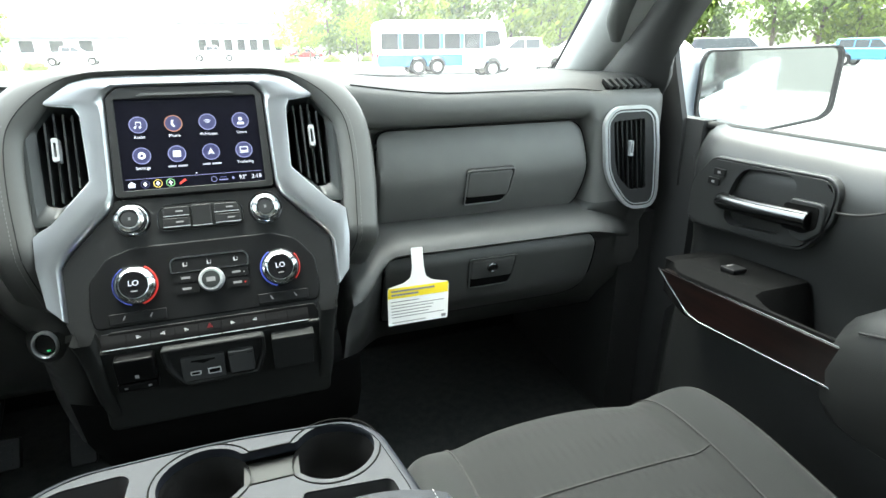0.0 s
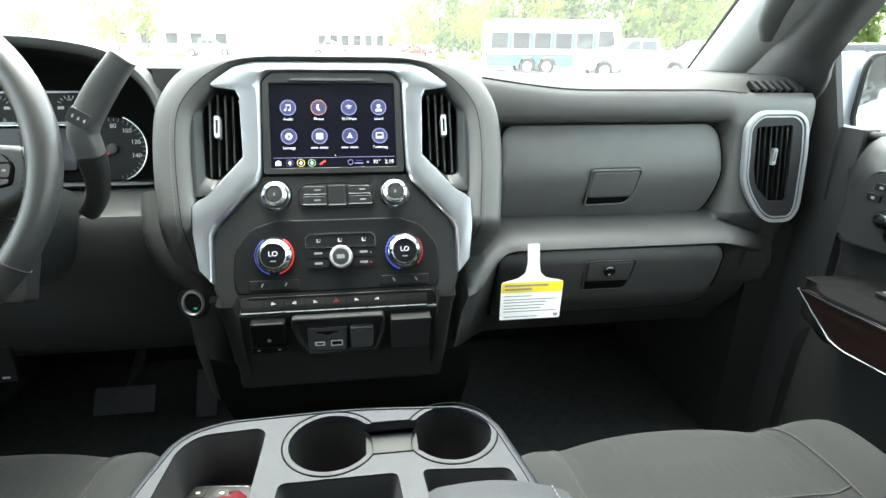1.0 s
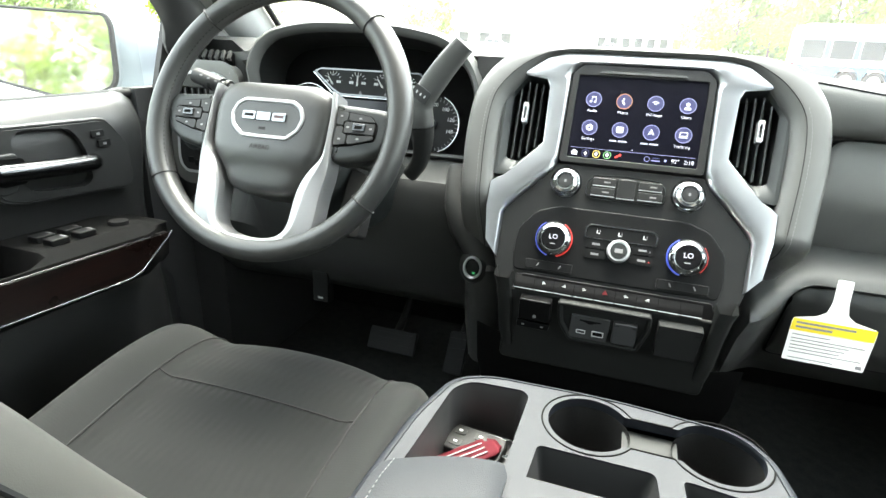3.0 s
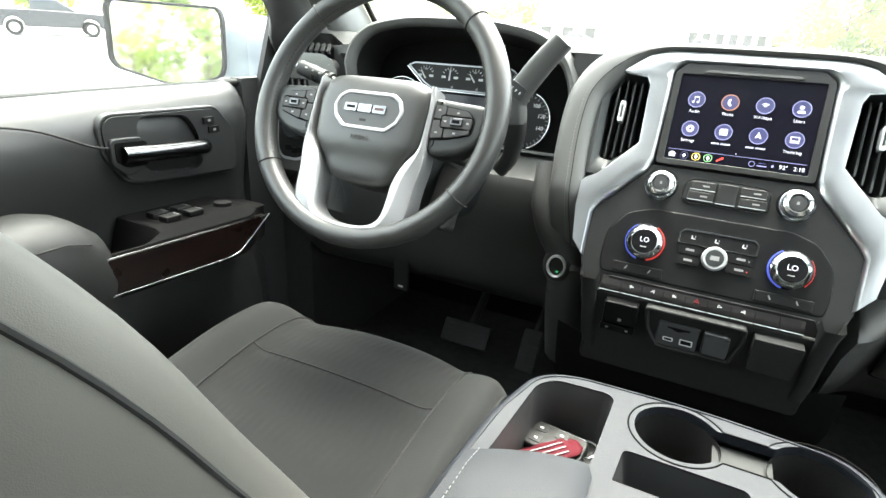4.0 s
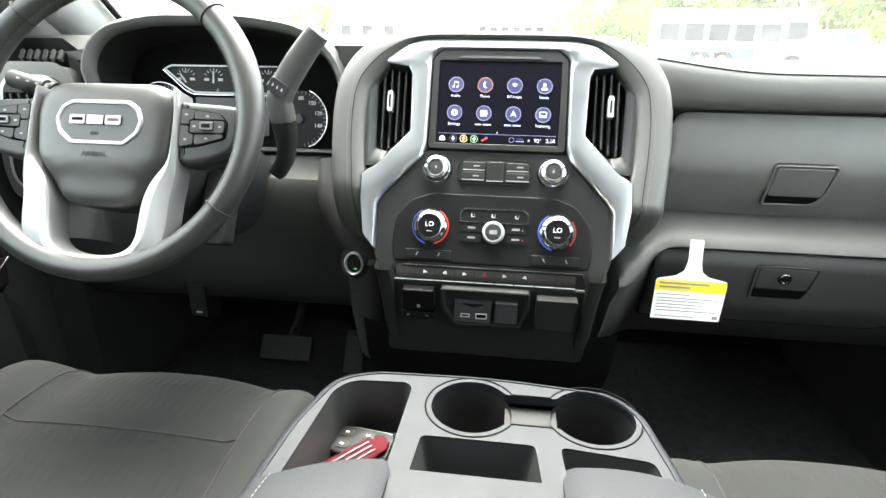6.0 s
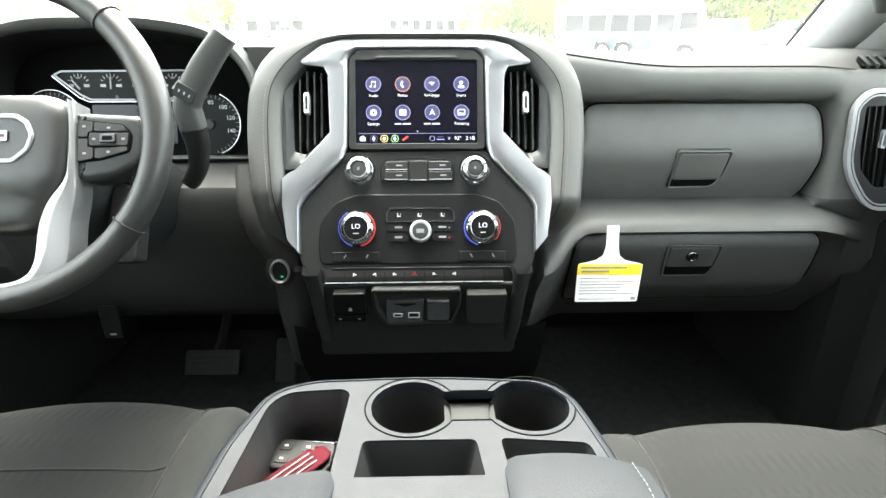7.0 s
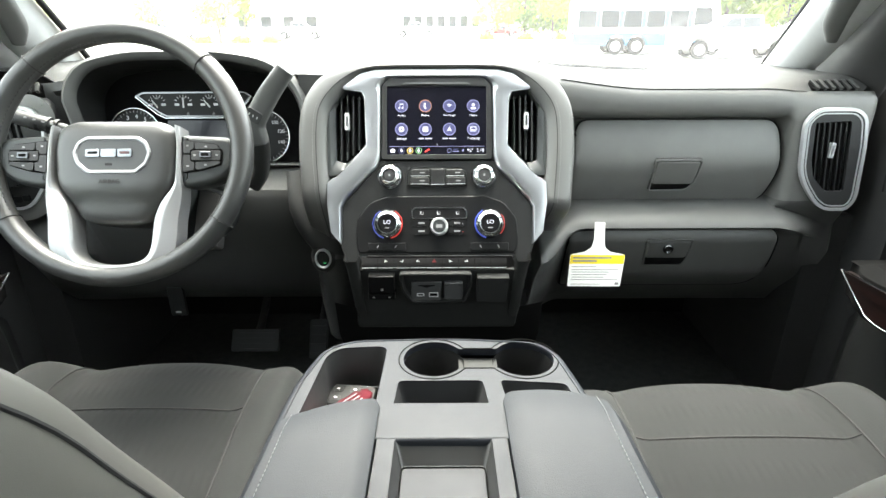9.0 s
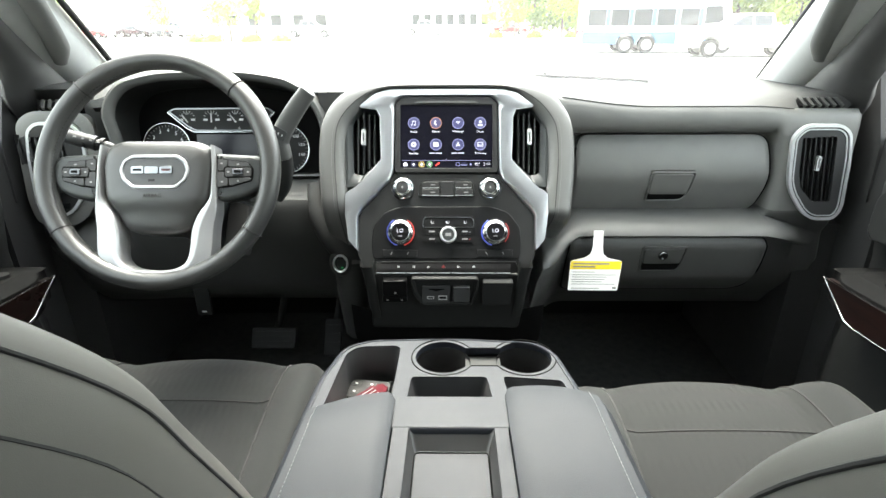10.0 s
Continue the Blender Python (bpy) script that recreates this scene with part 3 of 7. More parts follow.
LOWER = plane_at((0, 0.040, 1.13), (1, 0, 0), (0, -0.10, 1))
plate("gap", rounded([(0.262, -0.07), (0.700, -0.07), (0.703, -0.04), (0.697, 0.004), (0.262, 0.000)], [0.002, 0.002, 0.03, 0.022, 0.022], 5), -0.04, -0.020, LOWER, GAP, dash)
lid2 = bulged("lower_glove_door", [(0.272, 0.965), (0.690, 0.965), (0.699, 1.07), (0.692, 1.129), (0.268, 1.126)], [0.02, 0.03, 0.03, 0.022, 0.022], lower_depth, 26, SHADED_VINYL, dash, "closed lower glove box door")
latch_on(lid2, plane_at((0, 0.0312, 1.13), (1, 0, 0), (0, -0.30, 1)), [(0.431, -0.092), (0.514, -0.092), (0.521, -0.075), (0.525, -0.022), (0.427, -0.022)], [(0.4335, -0.0700), (0.5175, -0.0700), (0.5205, -0.0260), (0.4310, -0.0260)], SHADED_VINYL)
LK = shifted(plane_at((0, 0.0312, 1.13), (1, 0, 0), (0, -0.30, 1)), 0.474, -0.0440, 0.0030)
turned("lock", [(0, 0.0035), (0.006, 0.0035), (0.0072, 0.0048), (0.0095, 0.0048), (0.0105, 0.0035), (0.0105, -0.004)], LK, PULL, lid2, "round steel key lock", 24)
bar("keyway", 0, 0, 0.002, 0.008, shifted(LK, 0, 0, 0.0036), GAP, lid2)

# end vents in their bright frames, and the defroster slots above them
VENT_OUT = rounded([(0.714, 1.337), (0.737, 1.3625), (0.812, 1.3625), (0.834, 1.345), (0.846, 1.290), (0.856, 1.190), (0.853, 1.171), (0.840, 1.1565), (0.797, 1.156), (0.772, 1.1715), (0.740, 1.212), (0.726, 1.242)], 0.016, 5)
VENT_MID = inset(VENT_OUT, 0.0060)
VENT_IN = rounded([(0.736, 1.334), (0.806, 1.338), (0.8265, 1.200), (0.820, 1.197), (0.789, 1.197), (0.758, 1.226), (0.746, 1.260)], 0.006, 3)


def end_vent(sgn):
    face = plane_at((0, 0.0830 if sgn > 0 else 0.092, 0), (1, 0, 0), (0, 0, 1))
    if sgn < 0:
        face = Matrix.Translation((2 * MID - 0.004, -0.010, 0.009)) @ Matrix.Scale(-1, 4, (1, 0, 0)) @ face
    vent = thing("side_air_vent", face @ V((0.8, 1.25, -0.05)), "dash end air vent with black slats in a satin chrome frame", "air vent", group="dash end air vents")
    # a padded block with a deep roll, into which the frame is let
    block = rounded([(0.692, 1.356), (0.716, 1.384), (0.820, 1.384), (0.856, 1.362), (0.868, 1.290), (0.878, 1.185), (0.870, 1.142), (0.846, 1.130), (0.790, 1.132), (0.754, 1.152), (0.716, 1.205), (0.700, 1.242)], 0.026, 6)
    bm = bmesh.new()
    loft(bm, [[face @ V((x, z, d)) for x, z in inset(block, w)] for w, d in ((0.026, 0.004), (0.012, 0.0055), (0.0, 0.0030))] + [[face @ V((x + wide * (1 if x > 0.80 else 0), z + up * ease((z - 1.30) / 0.06), d)) for x, z in inset(block, w)] for w, d, wide, up in ((-0.007, -0.001, 0.0, 0.001), (-0.013, -0.010, 0.004, 0.004), (-0.017, -0.022, 0.012, 0.008), (-0.018, -0.040, 0.022, 0.011), (-0.018, -0.10, 0.04, 0.012))], closed=True)
    if sgn < 0:
        part("housing", bm, FASCIA, vent, "padded dark surround", sharp=70)
    else:
        bm.free()
    left_edge = [face @ V((x, z, -0.0008 if sgn > 0 else 0.0058)) for x, z in inset(VENT_OUT, -0.010) if x < 0.735 and z > 1.20]
    rod("stitch_groove", left_edge, 0.0011, SEAM, vent, n=6)
    stitches("stitching", [q + V((-0.0022, -0.0006, 0)) for q in left_edge], vent, 0.0034, 0.0026, 0.0009, STITCH)
    rod("groove", [face @ V((x, z, 0.0 if sgn > 0 else 0.0052)) for x, z in inset(VENT_OUT, -0.0022)], 0.0014, GAP, vent, closed=True, n=6)
    ring_plate("frame", VENT_OUT, VENT_MID, 0.0, 0.0105, face, BRIGHT, vent, "satin chrome frame", bevel=0.0026)
    if sgn > 0:
        ring_plate("inner_ring", inset(VENT_OUT, 0.0090), inset(VENT_OUT, 0.0115), 0.0, 0.0092, face, BRIGHT, vent, "thin satin ring")
        ring_plate("bezel", VENT_MID, VENT_IN, -0.001, 0.0078, face, KEYCAP, vent, "dark gray bezel", bevel=0.003)
        plate("throat", VENT_IN, -0.006, 0.0, face, GAP, vent)
        for k in range(6):
            x = 0.7445 + 0.0108 * k
            low = 1.192
            foot = x + (1.334 - low) * 0.155
            plate("slat", [(foot - 0.0010, low), (foot + 0.0020, low), (x + 0.0020, 1.334), (x - 0.0010, 1.334)], -0.001, 0.0045, face, DARK, vent)
            plate("slat_edge", [(foot - 0.0009, low + 0.004), (foot + 0.0003, low + 0.004), (x + 0.0003, 1.332), (x - 0.0009, 1.332)], 0.0045, 0.0056, face, HANDLE if k % 2 else KEYCAP, vent)
        ring_plate("tab", rect(0.7765, 1.266, 0.7845, 1.296, 0.003), rect(0.7787, 1.2715, 0.7823, 1.290, 0.0015), 0.002, 0.0115, face, BRIGHT, vent, "bright chrome tab", bevel=0.0008)
    else:
        ring_plate("bezel", VENT_MID, rounded([(0.760, 1.332), (0.850, 1.332), (0.862, 1.31), (0.862, 1.275), (0.760, 1.275)], 0.006), 0.0, 0.010, face, PANEL, vent, "dark gray bezel", bevel=0.002)
        plate("throat", rect(0.755, 1.272, 0.866, 1.336), 0.0, 0.0045, face, GAP, vent)
        for k in range(6):
            x = 0.768 + 0.0165 * k
            plate("slat", rect(x - 0.001, 1.276, x + 0.003, 1.330, 0.001, 2), 0.004, 0.010, face, KEYCAP, vent)
        knob = turned("light_switch", [(0, 0.030), (0.018, 0.030), (0.022, 0.027), (0.023, 0.012), (0.028, 0.010), (0.029, 0.006)], shifted(face, 0.800, 1.232), PLASTIC, vent, "round ridged headlight switch")
        for k in range(12):
            a = 2 * math.pi * k / 12
            plate("ridge", rect(-0.001, 0.0205, 0.001, 0.0245), 0.012, 0.029, shifted(face, 0.800, 1.232, 0, math.degrees(a)), KEYCAP, knob)
        bar("pointer", 0.800, 1.244, 0.0015, 0.010, shifted(face, 0, 0, 0.0302), MARK, knob)
        for k, (dx, dz) in enumerate(((-0.012, -0.05), (0.006, -0.053), (0.022, -0.048))):
            plate("button", rect(0.80 + dx - 0.007, 1.232 + dz - 0.006, 0.80 + dx + 0.007, 1.232 + dz + 0.006, 0.002), 0.008, 0.013, face, BUTTON, vent)
    # defroster slots on the top pad
    slots = thing("defroster_grille", flip(sgn, [(0.80, 0.14, 1.39)])[0], "black defroster grille with slanted ribs in the dash top", "grille", group="defroster grilles")
    top = plane_at(flip(sgn, [(0.772, 0.1090, 1.3985)])[0], (1, 0, 0), (0, 0.70, 0.55))
    plate("throat", rect(-0.044, -0.011, 0.044, 0.011, 0.004), -0.02, 0.0050, top, GAP, slots)
    for k in range(6):
        plate("rib", rounded([(-0.037 + 0.0150 * k, -0.0115), (-0.030 + 0.0150 * k, -0.0115), (-0.037 + 0.0150 * k, 0.0115), (-0.044 + 0.0150 * k, 0.0115)], 0.001, 2), 0.001, 0.0085, top, KNEE, slots, bevel=0.0012)
    return vent


for sgn in (1, -1):
    end_vent(sgn)

# ---- middle stack ----
S = leaning((0.003, 0.010, 1.35), 22.8)
stack = thing("center_stack", (0, 0.05, 1.0), "black center stack in a satin silver surround with touchscreen", "center stack")
# the padded hood round the stack
crest = [(0.0, 0.098), (0.09, 0.0975), (0.125, 0.094), (0.150, 0.086), (0.178, 0.068), (0.200, 0.044), (0.2125, 0.018), (0.2165, -0.02), (0.216, -0.064), (0.2135, -0.10), (0.2095, -0.15), (0.204, -0.20), (0.198, -0.25)]
crest = [(-x, y) for x, y in reversed(crest[1:])] + crest
crest = [(p.x, p.y) for p in spline([V((x, y, 0)) for x, y in crest], 4)]


def around(k, d, back=0.0, rise=0.0, flare=0.0):
    """A line that runs round the hood: k below 0 goes inwards from the crest to the vents, above 0 outwards; then forwards."""
    out = []
    for i, (x, y) in enumerate(crest):
        a, b = crest[max(i - 1, 0)], crest[min(i + 1, len(crest) - 1)]
        t = V((b[0] - a[0], b[1] - a[1])).normalized()
        n = V((-t.y, t.x))
        flank = ease((abs(x) - 0.115) / 0.085)
        off = k * (0.0045 + 0.0145 * flank) if k < 0 else k * (0.0085 + 0.0245 * flank)
        d_end = d - (0.125 * ease((-0.152 - y) / 0.040) if x > 0 else 0.075 * ease((-0.125 - y) / 0.11))
        wide = max(-1.0, min(1.0, x / 0.17)) * (1 - 0.4 * ease((-0.05 - y) / 0.1))
        out.append(S @ V((x + n.x * off, y + n.y * off, d_end)) + V((flare * wide, back, rise * ease((y + 0.02) / 0.1) - 0.55 * flare * ease((y + 0.02) / 0.12) * abs(wide))))
    return out


bm = bmesh.new()
loft(bm, [around(-1.0, -0.03), around(-1.0, 0.0), around(-0.85, 0.0050), around(-0.5, 0.0100), around(-0.18, 0.0133), around(0.0, 0.0138), around(0.15, 0.0136), around(0.35, 0.0130), around(0.60, 0.0118), around(0.80, 0.0095), around(0.92, 0.0060), around(0.98, 0.0005), around(1.0, -0.012, 0.002), around(1.0, -0.03, 0.03, 0.000, 0.006), around(1.0, -0.03, 0.06, -0.001, 0.014), around(1.0, -0.03, 0.10, -0.003, 0.024), around(1.0, -0.03, 0.16, -0.008, 0.034), around(1.0, -0.03, 0.36, -0.022, 0.044)])
part("hood", bm, PAD, stack, "padded gray vinyl hood with stitched edge", sharp=60)
rod("seam", around(-0.05, 0.0136), 0.0007, SEAM, stack)
middle = len(crest) // 2
rod("shut_line", around(1.0, -0.006, 0.002)[middle + 16:-12], 0.0020, GAP, stack, "dark gap beside the glove box", n=6)
for pts in (around(0.16, 0.0136)[:30], around(0.16, 0.0136)[-30:]):
    stitches("stitching", pts[3:-3], stack, 0.003, 0.0025, 0.0005, HOOD_THREAD)
# satin silver surround: one sculpted band, from its outer to its inner edge, with where each lies off the face
BAND = (((0, 0.0940), (0, 0.0785), 0.0085), ((0.060, 0.0940), (0.050, 0.0785), 0.0085), ((0.112, 0.0928), (0.084, 0.0780), 0.0085), ((0.138, 0.085), (0.0935, 0.0715), 0.0085), ((0.1675, 0.0625), (0.0985, 0.0640), 0.0085), ((0.1690, 0.0585), (0.0988, 0.0590), 0.0085), ((0.1355, 0.0545), (0.0990, 0.0530), 0.0085), ((0.1300, 0.045), (0.0992, 0.040), 0.0085), ((0.1270, -0.010), (0.1000, -0.020), 0.0085), ((0.1265, -0.044), (0.1010, -0.066), 0.0085), ((0.140, -0.0605), (0.1080, -0.0830), 0.0085), ((0.176, -0.097), (0.1440, -0.1205), 0.0085), ((0.1890, -0.1045), (0.1560, -0.1335), 0.0085), ((0.1965, -0.1110), (0.1620, -0.1400), 0.0090), ((0.1970, -0.150), (0.1705, -0.1540), 0.0100), ((0.1900, -0.200), (0.1700, -0.2230), 0.0100))
BAND = [((-a[0], a[1]), (-b[0], b[1]), h) for a, b, h in reversed(BAND[1:])] + list(BAND)
bm = bmesh.new()
rows = []
for k, d, follow in ((0.0, -0.03, 0.0), (0.0, -0.0015, 1.0), (0.015, -0.0004, 1.0), (0.05, 0.0, 1.0), (0.45, 0.0050, 0.5), (0.80, 0.0105, 0.0), (0.88, 0.0092, 0.0), (0.95, 0.0060, 0.0), (1.0, 0.0005, 0.0), (1.0, -0.02, 0.0)):
    rows.append([S @ V((a[0] + (b[0] - a[0]) * k, a[1] + (b[1] - a[1]) * k, d + h * follow)) for a, b, h in BAND])
loft(bm, rows)
part("surround", bm, ALU, stack, "satin silver surround", sharp=30)
# side air vents of the stack
for s in (1, -1):
    quad = [(s * x, y) for x, y in ((0.164, 0.054), (0.136, 0.0515), (0.1305, 0.040), (0.1275, -0.042), (0.164, -0.074), (0.182, -0.070), (0.1845, 0.026))]
    out = [(s * x, y) for x, y in ((0.168, 0.061), (0.1345, 0.0565), (0.1285, 0.044), (0.1255, -0.046), (0.172, -0.096), (0.196, -0.098), (0.199, 0.030))]
    vent = plate("air_vent", rounded(quad, 0.004), -0.06, -0.040, S, GAP, stack, "black slatted air vent")
    bm = bmesh.new()
    a_line, b_line = rounded(out, 0.005), rounded(quad, 0.005)
    loft(bm, [[S @ V((x, y, -0.03)) for x, y in a_line], [S @ V((x, y, 0.0015)) for x, y in a_line], [S @ V((x, y, 0.0015)) for x, y in [(p[0] + (q[0] - p[0]) * 0.35, p[1] + (q[1] - p[1]) * 0.35) for p, q in zip(a_line, b_line)]], [S @ V((x, y, -0.008)) for x, y in b_line], [S @ V((x, y, -0.045)) for x, y in b_line]], closed=True)
    part("vent_frame", bm, PLASTIC, vent, "gray vent frame", sharp=30)
    rod("vent_edge", [S @ V((s * x, y, 0.0065)) for x, y in ((0.1665, 0.0580), (0.1350, 0.0535), (0.1290, 0.042), (0.1260, -0.044), (0.170, -0.0925))], 0.0011, BRIGHT, vent, "thin bright edge", n=8)
    for k, (x, a, b) in enumerate(((0.141, 0.047, -0.050), (0.1515, 0.048, -0.060), (0.162, 0.049, -0.068), (0.173, 0.038, -0.070))):
        plate("slat", rect(s * x - 0.0012, b, s * x + 0.0012, a), -0.045, -0.004, S, PLASTIC, vent)
        bar("slat_edge", s * x, (a + b) / 2 + 0.004, 0.0010, (a - b) * 0.80, shifted(S, 0, 0, -0.0038), KEYCAP if k % 2 else PULL, vent)
    ring_plate("tab", rect(s * 0.162 - 0.0040, -0.015, s * 0.162 + 0.0040, 0.016, 0.003), rect(s * 0.162 - 0.0015, -0.009, s * 0.162 + 0.0015, 0.010, 0.001), -0.010, 0.004, S, BRIGHT, vent, "bright chrome tab", bevel=0.0008)
# faceplate below the screen
half = [(0, -0.072), (0.104, -0.072), (0.107, -0.083), (0.171, -0.151), (0.174, -0.222), (0.168, -0.240), (0.160, -0.285), (0, -0.285)]
plate("faceplate", rounded(mirrored(half), 0.006, 3), -0.04, 0.002, S, PANEL, stack, "dark gray faceplate")

# touchscreen
bez = rounded(mirrored([(0, 0.0782), (0.084, 0.0782), (0.0985, 0.065), (0.0998, -0.069), (0, -0.069)]), 0.006, 3)
view = rounded(mirrored([(0, 0.0625), (0.0895, 0.0625), (0.0895, -0.0605), (0, -0.0605)]), 0.002, 2)
touch = ring_plate("touchscreen", bez, view, -0.02, 0.0065, S, PANEL, stack, "lit touchscreen showing a menu of round icons", bevel=0.002)
plate("display", view, -0.02, 0.0035, S, SCREEN, touch, "dark glowing display")
plate("visor_lip", rounded([(-0.062, 0.0655), (0.062, 0.0655), (0.056, 0.0690), (-0.056, 0.0690)], 0.0015), 0.005, 0.0085, S, LATCH, touch, bevel=0.001)
D = shifted(S, 0, 0, 0.0036)
ICONS = (("Audio", UI_RING, UI_BLUE), ("Phone", UI_ORANGE, UI_BLUE), ("Wi-Fi Hotspot", UI_RING, UI_BLUE), ("Users", UI_RING, UI_BLUE), ("Settings", UI_RING, UI_BLUE), (None, UI_RING, UI_BLUE), (None, UI_RING, UI_BLUE), ("Trailering", UI_RING, UI_BLUE))
for k, (name, edge, fill) in enumerate(ICONS):
    cx, cy = -0.0635 + 0.0432 * (k % 4), 0.0275 - 0.042 * (k // 4)
    plate("icon_disc", disc(cx, cy, 0.0108, 28), 0, 0.0003, D, fill, touch, "round blue icon")
    ring_plate("icon_ring", disc(cx, cy, 0.0114, 28), disc(cx, cy, 0.0102, 28), 0, 0.0005, D, edge, touch)
    I = shifted(D, cx, cy, 0.0004)
    if k == 0:
        for x in (-0.003, 0.003):
            plate("sign", disc(x - 0.001, -0.0035, 0.0016, 12), 0, 0.0003, I, UI_WHITE, touch)
            bar("sign", x + 0.0003, 0.0, 0.0008, 0.007, I, UI_WHITE, touch)
        bar("sign", 0.0003, 0.0036, 0.0066, 0.0016, I, UI_WHITE, touch)
    elif k == 1:
        plate("sign", rounded([(-0.002, 0.005), (0.001, 0.0045), (-0.0008, 0.0), (0.0022, -0.004), (0.0, -0.0055), (-0.0035, -0.001)], 0.001, 3), 0, 0.0003, I, UI_WHITE, touch)
    elif k == 2:
        for r in (0.0025, 0.0045, 0.0065):
            arc = [(r * math.cos(a), r * math.sin(a) - 0.003) for a in [radians(45 + 9 * j) for j in range(11)]]
            arc += [((r - 0.001) * math.cos(a), (r - 0.001) * math.sin(a) - 0.003) for a in [radians(135 - 9 * j) for j in range(11)]]
            plate("sign", arc, 0, 0.0003, I, UI_WHITE, touch)
    elif k == 3:
        plate("sign", disc(0, 0.002, 0.0027, 16), 0, 0.0003, I, UI_WHITE, touch)
        plate("sign", rounded([(-0.005, -0.006), (0.005, -0.006), (0.004, -0.0022), (-0.004, -0.0022)], 0.0015), 0, 0.0003, I, UI_WHITE, touch)
    elif k == 4:
        ring_plate("sign", disc(0, 0, 0.005, 16), disc(0, 0, 0.002, 12), 0, 0.0003, I, UI_WHITE, touch)
    elif k == 5:
        plate("sign", rect(-0.005, -0.0045, 0.005, 0.0045, 0.0015), 0, 0.0003, I, UI_WHITE, touch)
    elif k == 6:
        plate("sign", [(-0.0045, -0.004), (0, -0.002), (0.0045, -0.004), (0, 0.0055)], 0, 0.0003, I, UI_WHITE, touch)
    else:
        ring_plate("sign", rect(-0.0055, -0.002, 0.0055, 0.0045, 0.001), rect(-0.0042, -0.0008, 0.0042, 0.0033), 0, 0.0003, I, UI_WHITE, touch)
        bar("sign", 0, -0.0035, 0.011, 0.0014, I, UI_WHITE, touch)
    if name:
        words("caption", name, 0.0058, shifted(D, cx, cy - 0.0168, 0.0003), UI_WHITE, touch, width=0.022 if len(name) > 9 else None)
    else:
        for u, w in ((-0.0075, 0.0100), (0.0055, 0.0120)):
            bar("caption_bar", cx + u, cy - 0.0168, w, 0.0024, D, UI_CAPTION, touch, label="caption as a pale bar")
bar("menu_line", 0, -0.0455, 0.172, 0.0006, D, UI_RING, touch)
bar("page_dot", 0.001, -0.0425, 0.0014, 0.0014, D, UI_WHITE, touch)
for x, mat in ((-0.0795, UI_WHITE), (-0.0635, UI_BLUE), (-0.048, UI_YELLOW), (-0.0325, UI_GREEN), (-0.0175, UI_RED)):
    if mat in (UI_BLUE, UI_YELLOW, UI_GREEN):
        ring_plate("status_icon", disc(x, -0.053, 0.0056, 20), disc(x, -0.053, 0.0046, 20), 0, 0.0004, D, mat, touch)
    if mat is UI_WHITE:
        plate("status_icon", [(x - 0.004, -0.0565), (x + 0.004, -0.0565), (x + 0.004, -0.0525), (x + 0.0052, -0.0525), (x, -0.0485), (x - 0.0052, -0.0525), (x - 0.004, -0.0525)], 0, 0.0004, D, mat, touch)
    elif mat is UI_RED:
        bar("status_icon", 0, 0, 0.009, 0.0026, shifted(D, x, -0.053, 0, 35), mat, touch)
        bar("status_icon", x + 0.003, -0.051, 0.003, 0.003, D, mat, touch)
    else:
        bar("status_icon", x, -0.053, 0.002, 0.006, D, UI_WHITE, touch)
        bar("status_icon", x, -0.053, 0.005, 0.0018, D, UI_WHITE, touch)
ring_plate("status_icon", disc(0.0225, -0.053, 0.0040, 20), disc(0.0225, -0.053, 0.0032, 20), 0, 0.0004, D, UI_RING, touch)
bar("status_icon", 0.0345, -0.0545, 0.012, 0.0016, D, UI_RING, touch)
bar("status_icon", 0.0345, -0.0508, 0.009, 0.0012, D, UI_BLUE, touch)
plate("status_icon", disc(0.0475, -0.053, 0.0018, 12), 0, 0.0004, D, UI_RING, touch)
words("temperature", "92\u00b0", 0.0078, shifted(D, 0.0605, -0.053, 0.0003), UI_WHITE, touch)
words("clock", "2:18", 0.0078, shifted(D, 0.0785, -0.053, 0.0003), UI_WHITE, touch)

# round knobs and the keys between them
for s in (1, -1):
    K = shifted(S, 0.0845 * s, -0.099)
    knob = turned("dial", [(0.0205, 0.0), (0.0205, 0.005), (0.0198, 0.0065), (0.0190, 0.0070), (0.0186, 0.0090), (0.0180, 0.0150), (0.0168, 0.0180), (0.0130, 0.0200), (0.0112, 0.0195), (0.0106, 0.0170)], K, CHROME, stack, "bright turned dial")
    turned("cap", [(0.0107, 0.0165), (0.0102, 0.0182), (0.0090, 0.0186), (0, 0.0178)], K, KEYCAP, knob, "black dial cap")
    turned("collar", [(0.0232, 0.0), (0.0228, 0.0024), (0.0205, 0.0028)], K, PIANO, knob, "dark collar")
    for k in range(40):
        plate("knurl", rect(-0.0005, 0.0178, 0.0005, 0.0187), 0.008, 0.0148, shifted(K, 0, 0, 0, 9 * k), CHROME, knob)
    bar("mark", 0, 0, 0.003, 0.004, shifted(K, 0, 0, 0.0180), MARK_DIM, knob)
keys = plate("key_panel", rounded(mirrored([(0.003, -0.083), (0.044, -0.085), (0.053, -0.094), (0.0535, -0.114), (0.044, -0.118), (0.003, -0.118)]), 0.003), 0, 0.006, S, DARK, stack, "black key panel", bevel=0.0015)
